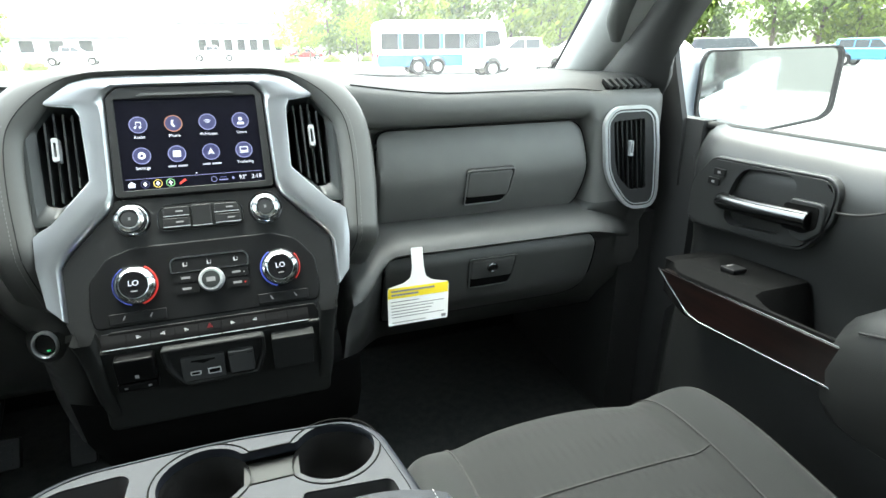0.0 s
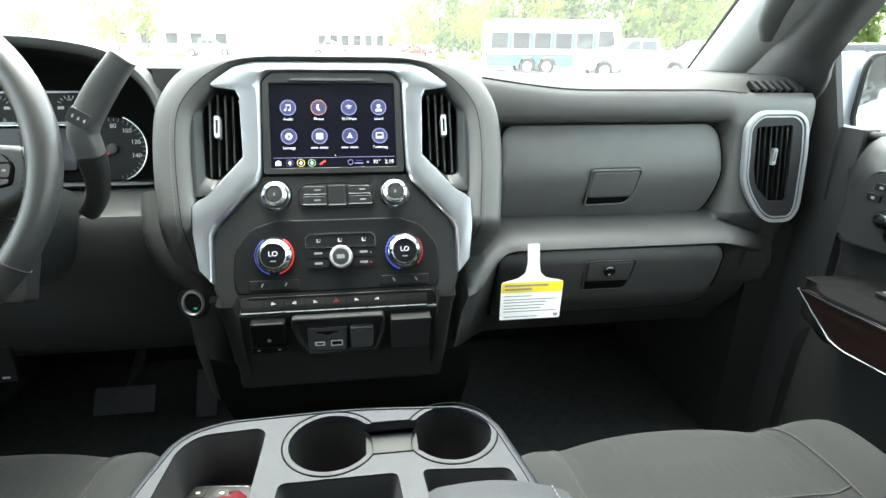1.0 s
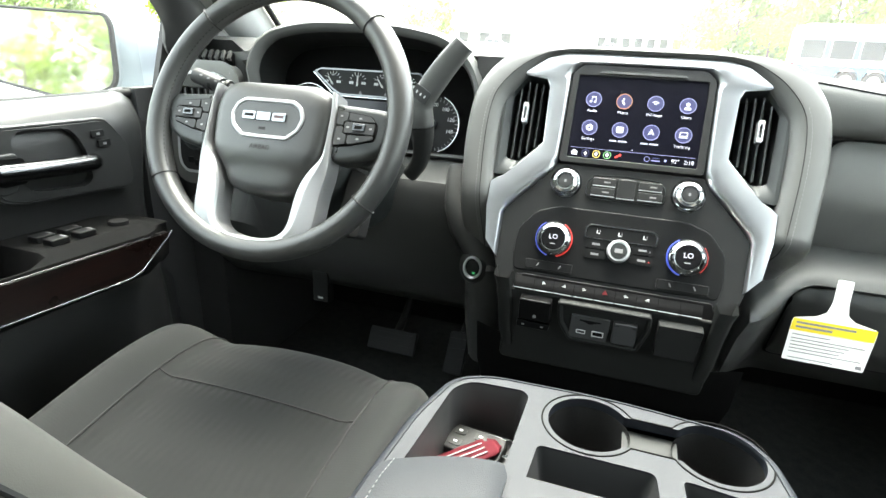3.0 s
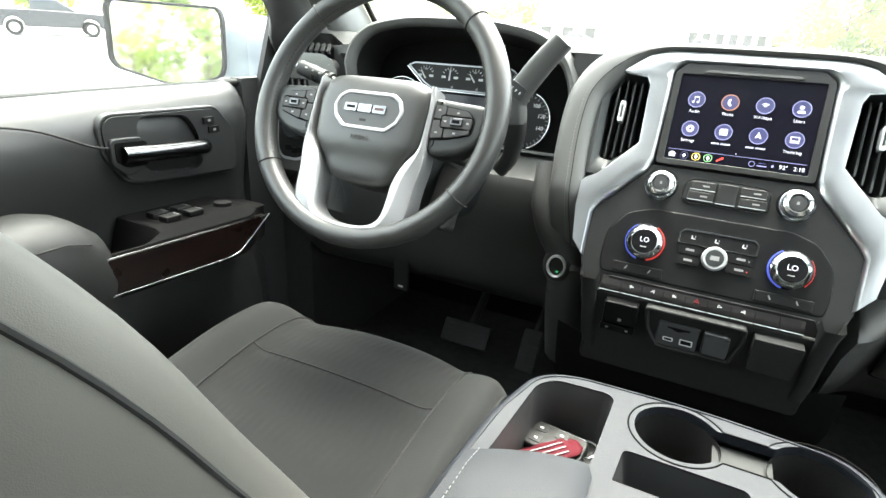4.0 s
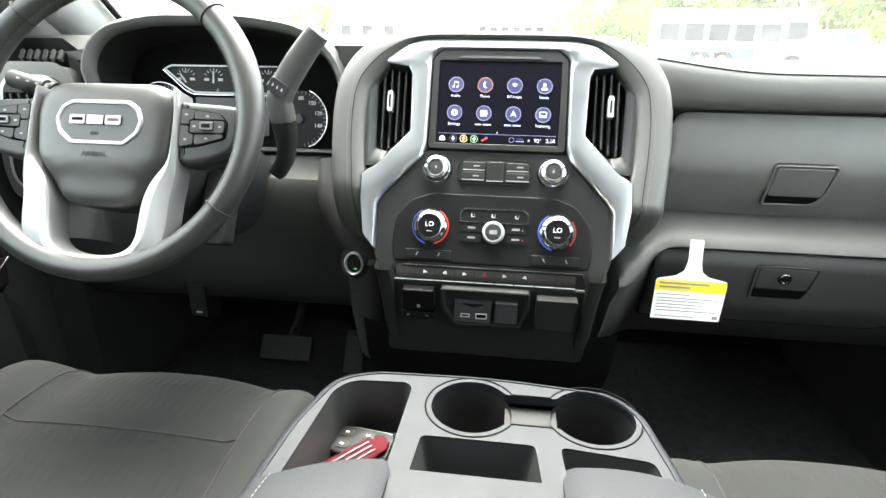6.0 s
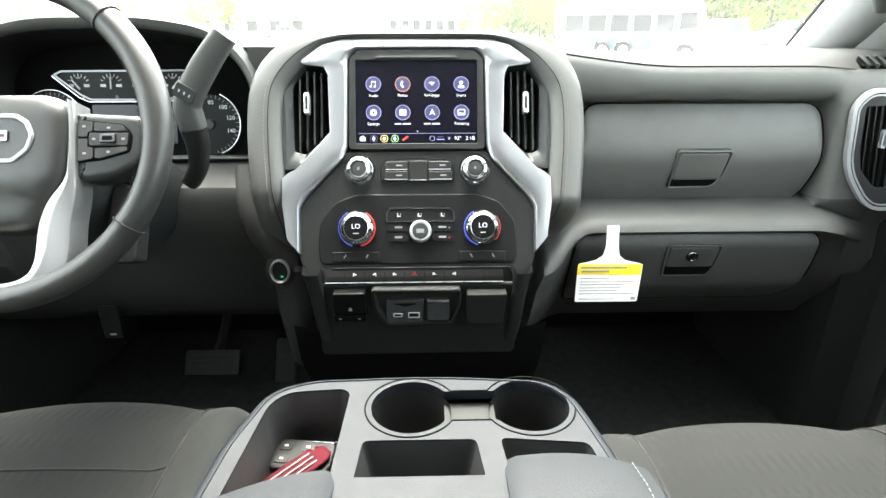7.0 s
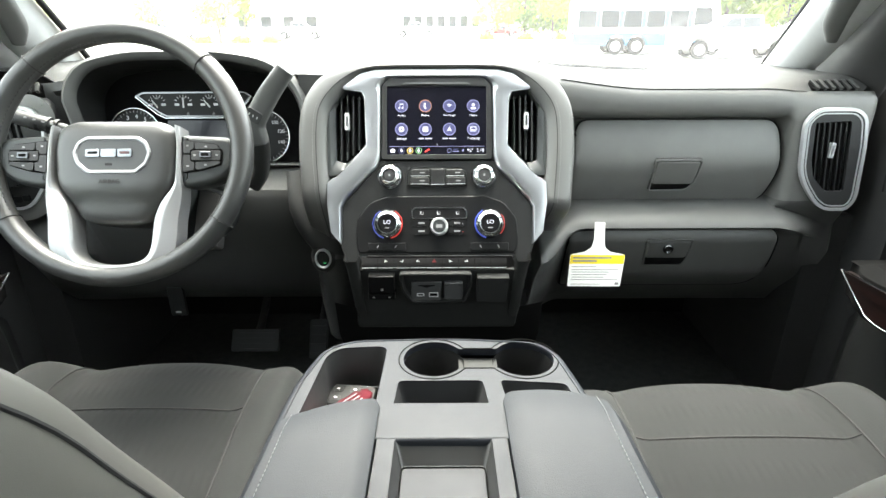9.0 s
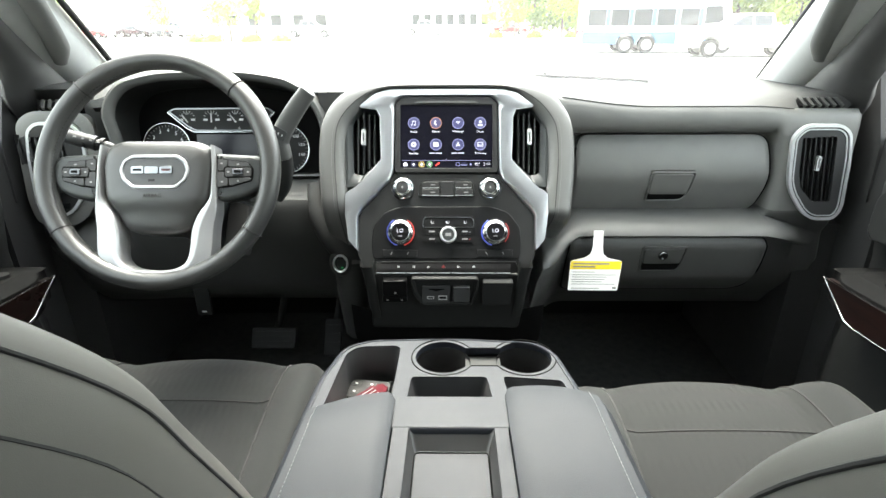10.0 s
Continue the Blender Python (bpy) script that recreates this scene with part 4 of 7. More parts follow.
ring_plate("key_rim", rounded(mirrored([(0.003, -0.0822), (0.0443, -0.0842), (0.0538, -0.0936), (0.0543, -0.1143), (0.0443, -0.1188), (0.003, -0.1188)]), 0.003), rounded(mirrored([(0.003, -0.083), (0.044, -0.085), (0.053, -0.094), (0.0535, -0.114), (0.044, -0.118), (0.003, -0.118)]), 0.003), 0.0, 0.0062, S, HANDLE, keys, "thin bright rim")
for x0, y0, x1, y1 in ((-0.046, -0.0995, -0.014, -0.0875), (-0.047, -0.114, -0.014, -0.102), (0.018, -0.0995, 0.049, -0.0875), (0.018, -0.114, 0.051, -0.102), (-0.0105, -0.115, 0.0135, -0.0865)):
    plate("key", rect(x0, y0, x1, y1, 0.002), 0.005, 0.0085, S, PANEL, keys, bevel=0.0012)
    bar("key_edge", (x0 + x1) / 2, y0 + 0.0002, x1 - x0, 0.0010, shifted(S, 0, 0, 0.0083), BRIGHT, keys)
    if x1 - x0 > 0.026:
        bar("key_mark", (x0 + x1) / 2 + 0.004, (y0 + y1) / 2, 0.009, 0.0022, shifted(S, 0, 0, 0.0085), MARK_DIM, keys)

# climate panel
half = [(0.005, -0.135), (0.088, -0.135), (0.120, -0.146), (0.143, -0.175), (0.146, -0.215), (0.142, -0.238), (0.005, -0.238)]
clim = plate("climate_panel", [(x, y) for x, y in rounded(mirrored(half), 0.008)], 0, 0.005, S, BUTTON, stack, "black climate panel", bevel=0.003)
for s, cold in ((-1, -0.0885), (1, 0.0945)):
    K = shifted(S, cold, -0.185, 0.005)
    knob = turned("temperature_dial", [(0.0265, 0.0), (0.0262, 0.006), (0.0255, 0.0085), (0.0238, 0.0112), (0.0194, 0.0150), (0.0180, 0.0160), (0.0170, 0.0158), (0.0166, 0.0146)], K, CHROME, stack, "chrome temperature dial")
    turned("dial_face", [(0.0168, 0.0146), (0.0164, 0.0154), (0, 0.0156)], K, PIANO, knob, "black dial face")
    words("reading", "LO", 0.0100, shifted(K, 0, 0.002, 0.0161), UI_WHITE, knob, "pale LO reading")
    bar("mark", 0, -0.0080, 0.008, 0.0016, shifted(K, 0, 0, 0.0160), MARK_DIM, knob)
    for name, mat, lo, hi in (("blue_arc", LED_BLUE, 120, 255), ("red_arc", LED_RED, -75, 60)):
        lo, hi = (lo, hi) if s < 0 or mat is LED_BLUE else (-45, 40)
        bm = bmesh.new()
        loft(bm, [[K @ V((r * math.cos(radians(lo + (hi - lo) * j / 24)), r * math.sin(radians(lo + (hi - lo) * j / 24)), h)) for j in range(25)] for r, h in ((0.0272, 0.003), (0.0268, 0.0062), (0.0263, 0.0078), (0.0259, 0.0085))])
        part(name, bm, mat, knob, "lit %s ring" % name.split("_")[0])
C = shifted(S, 0.004, 0, 0.005)
upper_keys = rounded([(-0.048, -0.1755), (0.048, -0.1755), (0.048, -0.162), (0.043, -0.1575), (-0.043, -0.1575), (-0.048, -0.162)], 0.003, 3)
ring_plate("mode_rim", rounded([(-0.050, -0.1765), (0.050, -0.1765), (0.050, -0.1612), (0.044, -0.1555), (-0.044, -0.1555), (-0.050, -0.1612)], 0.003, 3), upper_keys, 0, 0.004, C, CHROME, clim, "thin chrome rim")
modes = plate("mode_keys", upper_keys, 0, 0.003, C, BUTTON, clim)
for x in (-0.033, -0.003, 0.031):
    bar("sign", x, -0.1660, 0.0016, 0.0050, shifted(C, 0, 0, 0.003, 0), MARK, modes)
    bar("sign", x + 0.0026, -0.1680, 0.0036, 0.0012, shifted(C, 0, 0, 0.003), MARK, modes)
    bar("sign", x + 0.0042, -0.1650, 0.0012, 0.0030, shifted(C, 0, 0, 0.003), MARK_DIM, modes)
for x0, x1, y in ((-0.047, -0.017, -0.184), (-0.047, -0.017, -0.1985), (0.017, 0.047, -0.184), (0.017, 0.047, -0.1985)):
    key = plate("climate_key", rect(x0, y - 0.006, x1, y + 0.006, 0.002), 0, 0.003, C, BUTTON, clim)
    bar("sign", (x0 + x1) / 2, y, 0.011, 0.003, shifted(C, 0, 0, 0.003), MARK_DIM, key)
    if x0 > 0:
        bar("lamp", x1 - 0.005, y - 0.001, 0.0018, 0.0018, shifted(C, 0, 0, 0.003), LED_RED if y < -0.19 else MARK_DIM, key)
fan = turned("fan_dial", [(0.0165, 0.0), (0.0160, 0.012), (0.0140, 0.0155), (0.0115, 0.0150)], shifted(C, 0, -0.190), BRIGHT, stack, "bright round fan dial")
turned("cap", [(0.0117, 0.0145), (0.0112, 0.0160), (0, 0.0165)], shifted(C, 0, -0.190), PLASTIC, fan)
bar("sign", 0, -0.190, 0.011, 0.006, shifted(C, 0, 0, 0.0165), MARK_DIM, fan)
for s in (1, -1):
    seat_keys = plate("seat_heater_keys", rounded([(s * 0.092 - 0.034, -0.2335), (s * 0.092 + 0.034, -0.2335), (s * 0.092 + 0.034, -0.2195), (s * 0.092 - 0.034, -0.2195)], 0.002), 0, 0.009, shifted(S, 0.002), BUTTON, stack, bevel=0.001)
    for d in (-0.016, 0.016):
        bar("sign", 0, 0, 0.0016, 0.006, shifted(S, s * 0.092 + d + 0.002, -0.226, 0.009, 30 * s), MARK_DIM, seat_keys)
# row of toggle keys
T = leaning(S @ V((0, -0.254, 0.006)), 24)
row = plate("toggle_panel", rounded([(-0.136, -0.012), (-0.126, 0.012), (0.134, 0.012), (0.143, -0.010), (0.136, -0.016), (-0.130, -0.016)], 0.003), -0.02, 0.004, T, TOGGLE, stack, "panel of black toggle keys with bright lower edges", bevel=0.002)
for k in range(9):
    x = -0.1205 + 0.0288 * k
    bm = bmesh.new()
    loft(bm, [[T @ V((x + u, v, h)) for v, h in ((0.0105, 0.001), (0.0100, 0.0030), (0.0075, 0.0040), (0.0, 0.0068), (-0.0070, 0.0100), (-0.0092, 0.0100), (-0.0098, 0.0080), (-0.0098, 0.001))] for u in (-0.0141, -0.0135, 0.0135, 0.0141)])
    part("toggle", bm, TOGGLE, row, sharp=50)
    plate("toggle_edge", rounded([(x - 0.0125, -0.0108), (x + 0.0125, -0.0108), (x + 0.0138, -0.0096), (x - 0.0138, -0.0096)], 0.0004, 2), 0.003, 0.0104, T, BRIGHT, row)
    if k in (1, 2, 3, 5, 6):
        for u, v, w, h in ((-0.0012, 0.0030, 0.0030, 0.0010), (0.0008, 0.0012, 0.0036, 0.0012), (-0.0018, 0.0008, 0.0010, 0.0024)):
            bar("sign", x + u * (1 if k % 2 else -1), v, w, h, shifted(T, 0, 0, 0.0071), MARK, row)
    if k == 4:
        plate("hazard_sign", [(x - 0.0042, -0.0005), (x + 0.0042, -0.0005), (x, 0.0062)], 0, 0.0005, shifted(T, 0, 0, 0.0071), HAZARD, row, "red hazard triangle")
    if k == 2:
        bar("lamp", x, -0.0080, 0.006, 0.0012, shifted(T, 0, 0, 0.0092), LED_RED, row)
# lower switch bank, ports and blanking cover
B = leaning(S @ V((0, -0.304, 0.0)), -4)
bank = plate("lower_panel", rounded([(-0.150, -0.085), (0.146, -0.085), (0.152, 0.040), (-0.146, 0.040)], 0.010), -0.03, -0.004, B, DARK, stack, "black lower panel", bevel=0.004)
for s in (1, -1):
    bm = bmesh.new()
    rows = []
    for y, a, b, d in ((0.062, 0.140, 0.164, 0.010), (0.045, 0.138, 0.160, 0.007), (0.020, 0.136, 0.157, 0.005), (-0.030, 0.133, 0.153, 0.002), (-0.070, 0.128, 0.148, -0.006), (-0.100, 0.118, 0.140, -0.020)):
        rows.append([B @ V((s * x, y, h)) for x, h in ((a, d - 0.03), (a, d - 0.002), (a + 0.002, d), (b - 0.006, d), (b, d - 0.006), (b + 0.004, d - 0.06))])
    loft(bm, rows)
    part("lower_frame", bm, DARK, stack, "dark gray side strip below the controls", sharp=50)
bm = bmesh.new()
bay = rounded([(-0.068, 0.038), (0.062, 0.038), (0.062, 0.012), (0.050, -0.022), (-0.046, -0.024), (-0.064, 0.004)], 0.006)
loft(bm, [[B @ V((x, y, d)) for x, y in inset(bay, w)] for w, d in ((-0.001, -0.006), (0.0, 0.008), (0.0012, 0.0096), (0.0030, 0.0100), (0.0050, 0.0094), (0.0075, 0.0045))], closed=True, caps=True)
tray = part("port_bay", bm, BANK, stack, "port bay with covered socket", sharp=50)
usb = plate("usb_panel", rounded([(-0.047, -0.0165), (0.0065, -0.0165), (0.0080, 0.0200), (-0.0460, 0.0200)], 0.002), 0.003, 0.0085, B, KEYCAP, tray, "gray panel with ports", bevel=0.001)
plate("card_slot", rounded([(-0.034, 0.0150), (-0.004, 0.0150), (-0.004, 0.0128), (-0.010, 0.0120), (-0.019, 0.0088), (-0.028, 0.0120), (-0.034, 0.0128)], 0.0008, 2), 0.008, 0.0087, B, GAP, usb, "dark card slot")
ring_plate("port_rim", rect(-0.0370, -0.0080, -0.0235, -0.0020, 0.002), rect(-0.0355, -0.0068, -0.0250, -0.0032, 0.0014), 0, 0.0092, B, MARK, usb, "pale port rim")
ring_plate("port_rim", rect(-0.0150, -0.0095, 0.0015, -0.0005, 0.001), rect(-0.0136, -0.0081, 0.0001, -0.0019), 0, 0.0092, B, MARK, usb, "pale port rim")
bar("port", -0.0068, -0.005, 0.0137, 0.0062, shifted(B, 0, 0, 0.0086), GAP, usb)
bar("port", -0.0302, -0.005, 0.0105, 0.0036, shifted(B, 0, 0, 0.0086), GAP, usb)
cover = plate("socket_cover", rect(0.0125, -0.0130, 0.0450, 0.0210, 0.003), 0.003, 0.0125, B, KEYCAP, tray, "gray socket cover", bevel=0.002)
bar("finger_groove", 0.017, 0.0165, 0.007, 0.0008, shifted(B, 0, 0, 0.0124), GAP, cover)
bar("finger_groove", 0.041, 0.0165, 0.007, 0.0008, shifted(B, 0, 0, 0.0124), GAP, cover)
blank = plate("blank_cover", rounded([(0.0705, -0.0180), (0.1230, -0.0180), (0.1280, 0.0310), (0.0705, 0.0310)], 0.003), -0.006, 0.014, B, BANK, stack, "blank square cover", bevel=0.003)
bar("finger_groove", 0.121, 0.0235, 0.008, 0.0008, shifted(B, 0, 0, 0.0139), GAP, blank)
sw = plate("brake_switch", rect(-0.122, 0.000, -0.076, 0.034, 0.003), -0.006, 0.013, B, TOGGLE, stack, "gloss black parking brake switch", bevel=0.004)
bar("sign", -0.098, 0.008, 0.0045, 0.0045, shifted(B, 0, 0, 0.013), MARK_DIM, sw)
bar("bright_edge", -0.099, 0.0300, 0.040, 0.0010, shifted(B, 0, 0, 0.0122), PULL, sw)
sw2 = plate("small_switch", rect(-0.124, -0.0150, -0.076, -0.0030, 0.003), -0.006, 0.011, B, TOGGLE, stack, bevel=0.002)
for x in (-0.114, -0.086):
    bar("sign", x, -0.009, 0.004, 0.0026, shifted(B, 0, 0, 0.011), MARK_DIM, sw2)
# closed front below the stack
bm = bmesh.new()
loft(bm, [[(-0.19, y, z), (-0.15, y - 0.02, z), (0.15, y - 0.02, z), (0.20, y, z)] for y, z in ((-0.08, 1.03), (-0.06, 0.95), (0.0, 0.86), (0.10, 0.78), (0.16, FLOOR))])
part("lower_cover", bm, GAP, stack, "black cover down to the floor")

# ---- driver's side of the dash ----
DRIVER = [(0.095, 1.416), (0.075, 1.400), (0.20, 1.385), (0.22, 1.33), (0.19, 1.262), (0.05, 1.240), (0.005, 1.225), (-0.005, 1.205), (0.006, 1.15), (0.035, 1.08), (0.07, 1.02), (0.11, 0.96), (0.16, 0.92), (0.30, 0.88)]
bm = bmesh.new()
rows = []
for i in range(38):
    x = -0.92 + 0.0195 * i
    k = ease((-x - 0.66) / 0.10)
    back = -0.222 < x + 0.46 < 0.185
    rows.append([(x, 0.25 if back and z > 1.3 else 0.078 if x > -0.262 and z > 1.23 else y + (0.112 - y) * k * (1 if z > 1.13 else 0.2) + 0.06 * ease((-x - 0.83) / 0.1) - 0.035 * ease((x + 0.26) / 0.06) * (1 if z < 1.19 else 0), z + (top_z(x, 0.1) - 1.416) * (1 if z > 1.39 else 0)) for y, z in DRIVER])
loft(bm, rows)
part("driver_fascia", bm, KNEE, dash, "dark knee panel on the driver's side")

cluster = thing("instrument_cluster", (-0.46, 0.1, 1.25), "instrument cluster with round dials under a padded hood", "instrument cluster")
G = leaning((-0.46, 0.130, 1.335), 14)
shape = rounded([(-0.235, -0.095), (-0.238, 0.055), (-0.205, 0.100), (-0.12, 0.124), (0.06, 0.126), (0.15, 0.112), (0.20, 0.075), (0.225, 0.02), (0.228, -0.095)], [0.01, 0.04, 0.03, 0.05, 0.05, 0.05, 0.04, 0.03, 0.01], 4)
hole = rounded([(-0.208, -0.085), (-0.212, 0.050), (-0.182, 0.086), (-0.11, 0.102), (0.06, 0.104), (0.14, 0.090), (0.185, 0.058), (0.205, 0.012), (0.208, -0.085)], [0.005, 0.03, 0.03, 0.05, 0.05, 0.05, 0.04, 0.03, 0.005], 4)
bm = bmesh.new()
rows = []
lip = [tuple(V(a).lerp(V(b), 0.45)) for a, b in zip(shape, hole)]
deep_line = lambda pts, d, up: [G @ V((x, y + up, d - (0.05 if y < -0.05 else 0) - 0.02 * max(0, x) / 0.22)) for x, y in pts]
for pts, d, up in ((shape, -0.10, -0.01), (shape, 0.05, 0.0), (shape, 0.078, -0.001), ([tuple(V(a).lerp(V(b), 0.15)) for a, b in zip(shape, hole)], 0.088, 0.0), (lip, 0.094, 0.0), ([tuple(V(a).lerp(V(b), 0.8)) for a, b in zip(shape, hole)], 0.091, 0.0), (hole, 0.084, 0.0), (hole, 0.074, 0.0)):
    rows.append(deep_line(pts, d, up))
loft(bm, rows, closed=True)
part("hood", bm, LATCH, cluster, "padded dark hood with stitched edge")
# inner wall of the hood in black, which paints the shade under it
bm = bmesh.new()
loft(bm, [deep_line(hole, 0.078, 0.0), deep_line([(x * 0.985, y * 0.97) for x, y in hole], -0.005, 0.0)], closed=True)
part("shade", bm, DARK, cluster, "inner wall of the hood, blackened for shade", sharp=60)
plate("backing", [(x * 0.985, y * 0.97) for x, y in hole], -0.012, -0.003, G, GAP, cluster, "black dial backing")
rod("seam", spline([G @ V((x, y, 0.0885 - 0.02 * max(0, x) / 0.22)) for x, y in ((-0.215, 0.058), (-0.192, 0.089), (-0.12, 0.111), (0.0, 0.116), (0.10, 0.110), (0.165, 0.085), (0.205, 0.035))], 6), 0.001, STITCH, cluster)
panel = rounded([(-0.140, 0.048), (-0.125, 0.055), (0.078, 0.056), (0.092, 0.047), (0.062, 0.013), (0.050, 0.006), (-0.080, 0.006), (-0.096, 0.014)], 0.004)
info = plate("gauge_panel", panel, -0.004, 0.002, G, BUTTON, cluster, "gloss black panel of small gauges")
ring_plate("gauge_rim", inset(panel, -0.0032), panel, -0.004, 0.006, G, PULL, cluster, "thin chrome rim", bevel=0.0012)
rod("gauge_rim", [G @ V((x, y, 0.0066)) for x, y in ((-0.140, 0.046), (-0.098, 0.0110), (-0.082, 0.0040), (0.052, 0.0040), (0.064, 0.0110), (0.092, 0.046))], 0.0013, CHROME, cluster, "thin chrome rim", n=8)
for x, tilt in ((-0.100, 38), (-0.047, 0), (0.005, 38), (0.055, -40)):
    Q = shifted(G, x, 0.031, 0.002)
    for a in range(-60, 61, 20):
        bar("tick", 0, 0.017, 0.001, 0.005, shifted(Q, 0, 0, 0, a), MARK, info)
    plate("needle", [(-0.0014, -0.002), (0.0014, -0.002), (0.0008, 0.017), (-0.0008, 0.017)], 0, 0.0018, shifted(Q, 0, -0.004, 0, tilt), MARK, info, "white needle")
    bar("scale_bar", -0.013, 0.000, 0.009, 0.0045, Q, MARK, info)
    bar("scale_bar", 0.013, 0.000, 0.009, 0.0045, Q, MARK, info)
    bar("scale_bar", 0, 0.0125, 0.007, 0.0030, Q, MARK_DIM, info)
    plate("sign", [(-0.003, -0.020), (0.003, -0.020), (0, -0.0145)], 0, 0.0004, shifted(Q, 0.008), MARK_DIM, info)
for sgn, cx, digits in ((-1, -0.147, "123456"), (1, 0.112, "80 100 120 140")):
    Q = shifted(G, cx, -0.028 if sgn < 0 else -0.033, 0.0)
    dial = plate("tachometer" if sgn < 0 else "speedometer", disc(0, 0, 0.049, 40), -0.004, 0.001, Q, BUTTON, cluster, "black round dial with white figures")
    rim = [(0.052 * math.cos(radians(a)), 0.052 * math.sin(radians(a))) for a in (range(14, 201, 6) if sgn < 0 else range(-70, 73, 6))]
    rod("dial_rim", [Q @ V((x, y, 0.004)) for x, y in rim], 0.0018, CHROME, dial, "chrome arc")
    figures = list(digits) if sgn < 0 else digits.split()
    for k, text in enumerate(figures):
        a = radians(172 - 29 * k) if sgn < 0 else radians(86 - 34.5 * k)
        words("figure", text, 0.0115 if sgn < 0 else 0.0098, shifted(Q, 0.036 * math.cos(a), 0.036 * math.sin(a), 0.0012), MARK, dial)
    for k in range(24):
        a = 200 - 9 * k if sgn < 0 else 130 - 9 * k
        bar("tick", 0, 0.0460, 0.0009, 0.004 if k % 2 else 0.006, shifted(Q, 0, 0, 0.001, a - 90), MARK_DIM, dial)
    turned("needle_hub", [(0.009, 0), (0.008, 0.006), (0, 0.007)], Q, PLASTIC, dial, n=20)
    plate("needle", [(-0.0015, 0), (0.0015, 0), (0.0004, 0.034), (-0.0004, 0.034)], 0.004, 0.006, shifted(Q, 0, 0, 0, 118 if sgn < 0 else 140), LED_RED, dial, "red needle")
plate("message_screen", rect(-0.082, -0.065, 0.056, 0.000, 0.003), -0.004, 0.001, G, SCREEN, cluster, "dark message display")

# start button in its pod beside the column
pod = thing("start_button", (-0.213, -0.03, 1.09), "round starter button in a bright ring on the dash", "button")
P = leaning((-0.215, -0.034, 1.10), 8) @ Matrix.Diagonal((0.70, 0.86, 0.9, 1))
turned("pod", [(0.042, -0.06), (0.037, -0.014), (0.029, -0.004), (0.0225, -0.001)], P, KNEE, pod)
turned("ring", [(0.0228, -0.002), (0.0226, 0.003), (0.0215, 0.0058), (0.0200, 0.0066), (0.0186, 0.0056), (0.0178, 0.003), (0.0175, -0.001)], P, BRIGHT, pod, "bright chrome ring")
turned("cap", [(0.0177, -0.003), (0.0155, 0.001), (0, 0.0016)], P, BUTTON, pod, "black cap")
bar("lamp", 0.004, -0.010, 0.006, 0.003, shifted(P, 0, 0, 0.0016), GREEN_LED, pod, label="green lamp")
bm = bmesh.new()
path = spline([(-0.262, 0.03, 1.25), (-0.256, 0.005, 1.20), (-0.236, -0.004, 1.158), (-0.214, 0.002, 1.125), (-0.204, 0.004, 1.09), (-0.200, 0.010, 1.0), (-0.20, 0.05, 0.9)], 6)
tube(bm, path, [0.022 + 0.012 * ease(i / 20) for i in range(len(path))], n=12)
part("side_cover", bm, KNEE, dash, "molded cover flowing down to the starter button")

# ---- steering column, stalks and wheel ----
W = leaning((-0.448, -0.230, 1.345), 25)
column = thing("steering_column", (-0.448, 0.0, 1.2), "black steering column shroud with stalks", "steering column")
bm = bmesh.new()
rows = []
for d, w, up, dn in ((-0.045, 0.062, 0.050, 0.070), (-0.06, 0.072, 0.060, 0.085), (-0.13, 0.078, 0.062, 0.095), (-0.20, 0.085, 0.055, 0.11), (-0.29, 0.085, 0.05, 0.11)):
    rows.append([W @ V((w * math.cos(a), (up if math.sin(a) > 0 else dn) * math.sin(a), d)) for a in [2 * math.pi * j / 24 for j in range(24)]])
loft(bm, rows, closed=True, caps=True)
part("shroud", bm, PLASTIC, column)
rod("turn_stalk", spline([W @ V(p) for p in ((-0.06, 0.035, -0.085), (-0.11, 0.052, -0.070), (-0.145, 0.061, -0.062), (-0.182, 0.070, -0.056))], 5), [0.006] * 6 + [0.008] * 4 + [0.0115] * 6, KEYCAP, column, "gray turn signal stalk")
for k in range(4):
    a, b = W @ V((-0.126 - 0.012 * k, 0.0562 + 0.0029 * k, -0.0665 + 0.002 * k)), W @ V((-0.131 - 0.012 * k, 0.0574 + 0.0029 * k, -0.0657 + 0.002 * k))
    rod("stalk_band", [a, b], 0.0125, KEYCAP if k % 2 else BUTTON, column)
    bar("sign", 0, 0, 0.005, 0.0025, plane_at(a.lerp(b, 0.5) + W.to_3x3() @ V((0, 0.002, 0.0128)), W.to_3x3() @ V((1, -0.2, 0)), W.to_3x3() @ V((0.2, 1, 0))), MARK_DIM, column)
rod("lever_arm", spline([W @ V(p) for p in ((0.05, -0.01, -0.10), (0.09, -0.02, -0.115), (0.13, -0.03, -0.12))], 4), 0.011, PLASTIC, column)
rod("tilt_lever", [W @ V((-0.075, -0.07, -0.08)), W @ V((-0.12, -0.085, -0.07))], 0.008, PLASTIC, column)
bm = bmesh.new()
prism(bm, rounded([(0.06, -0.13), (0.10, -0.13), (0.105, -0.04), (0.07, -0.03)], 0.008), -0.14, -0.11, W)
part("boot", bm, RUBBER, column, "rubber boot of the lever", bevel=0.004)

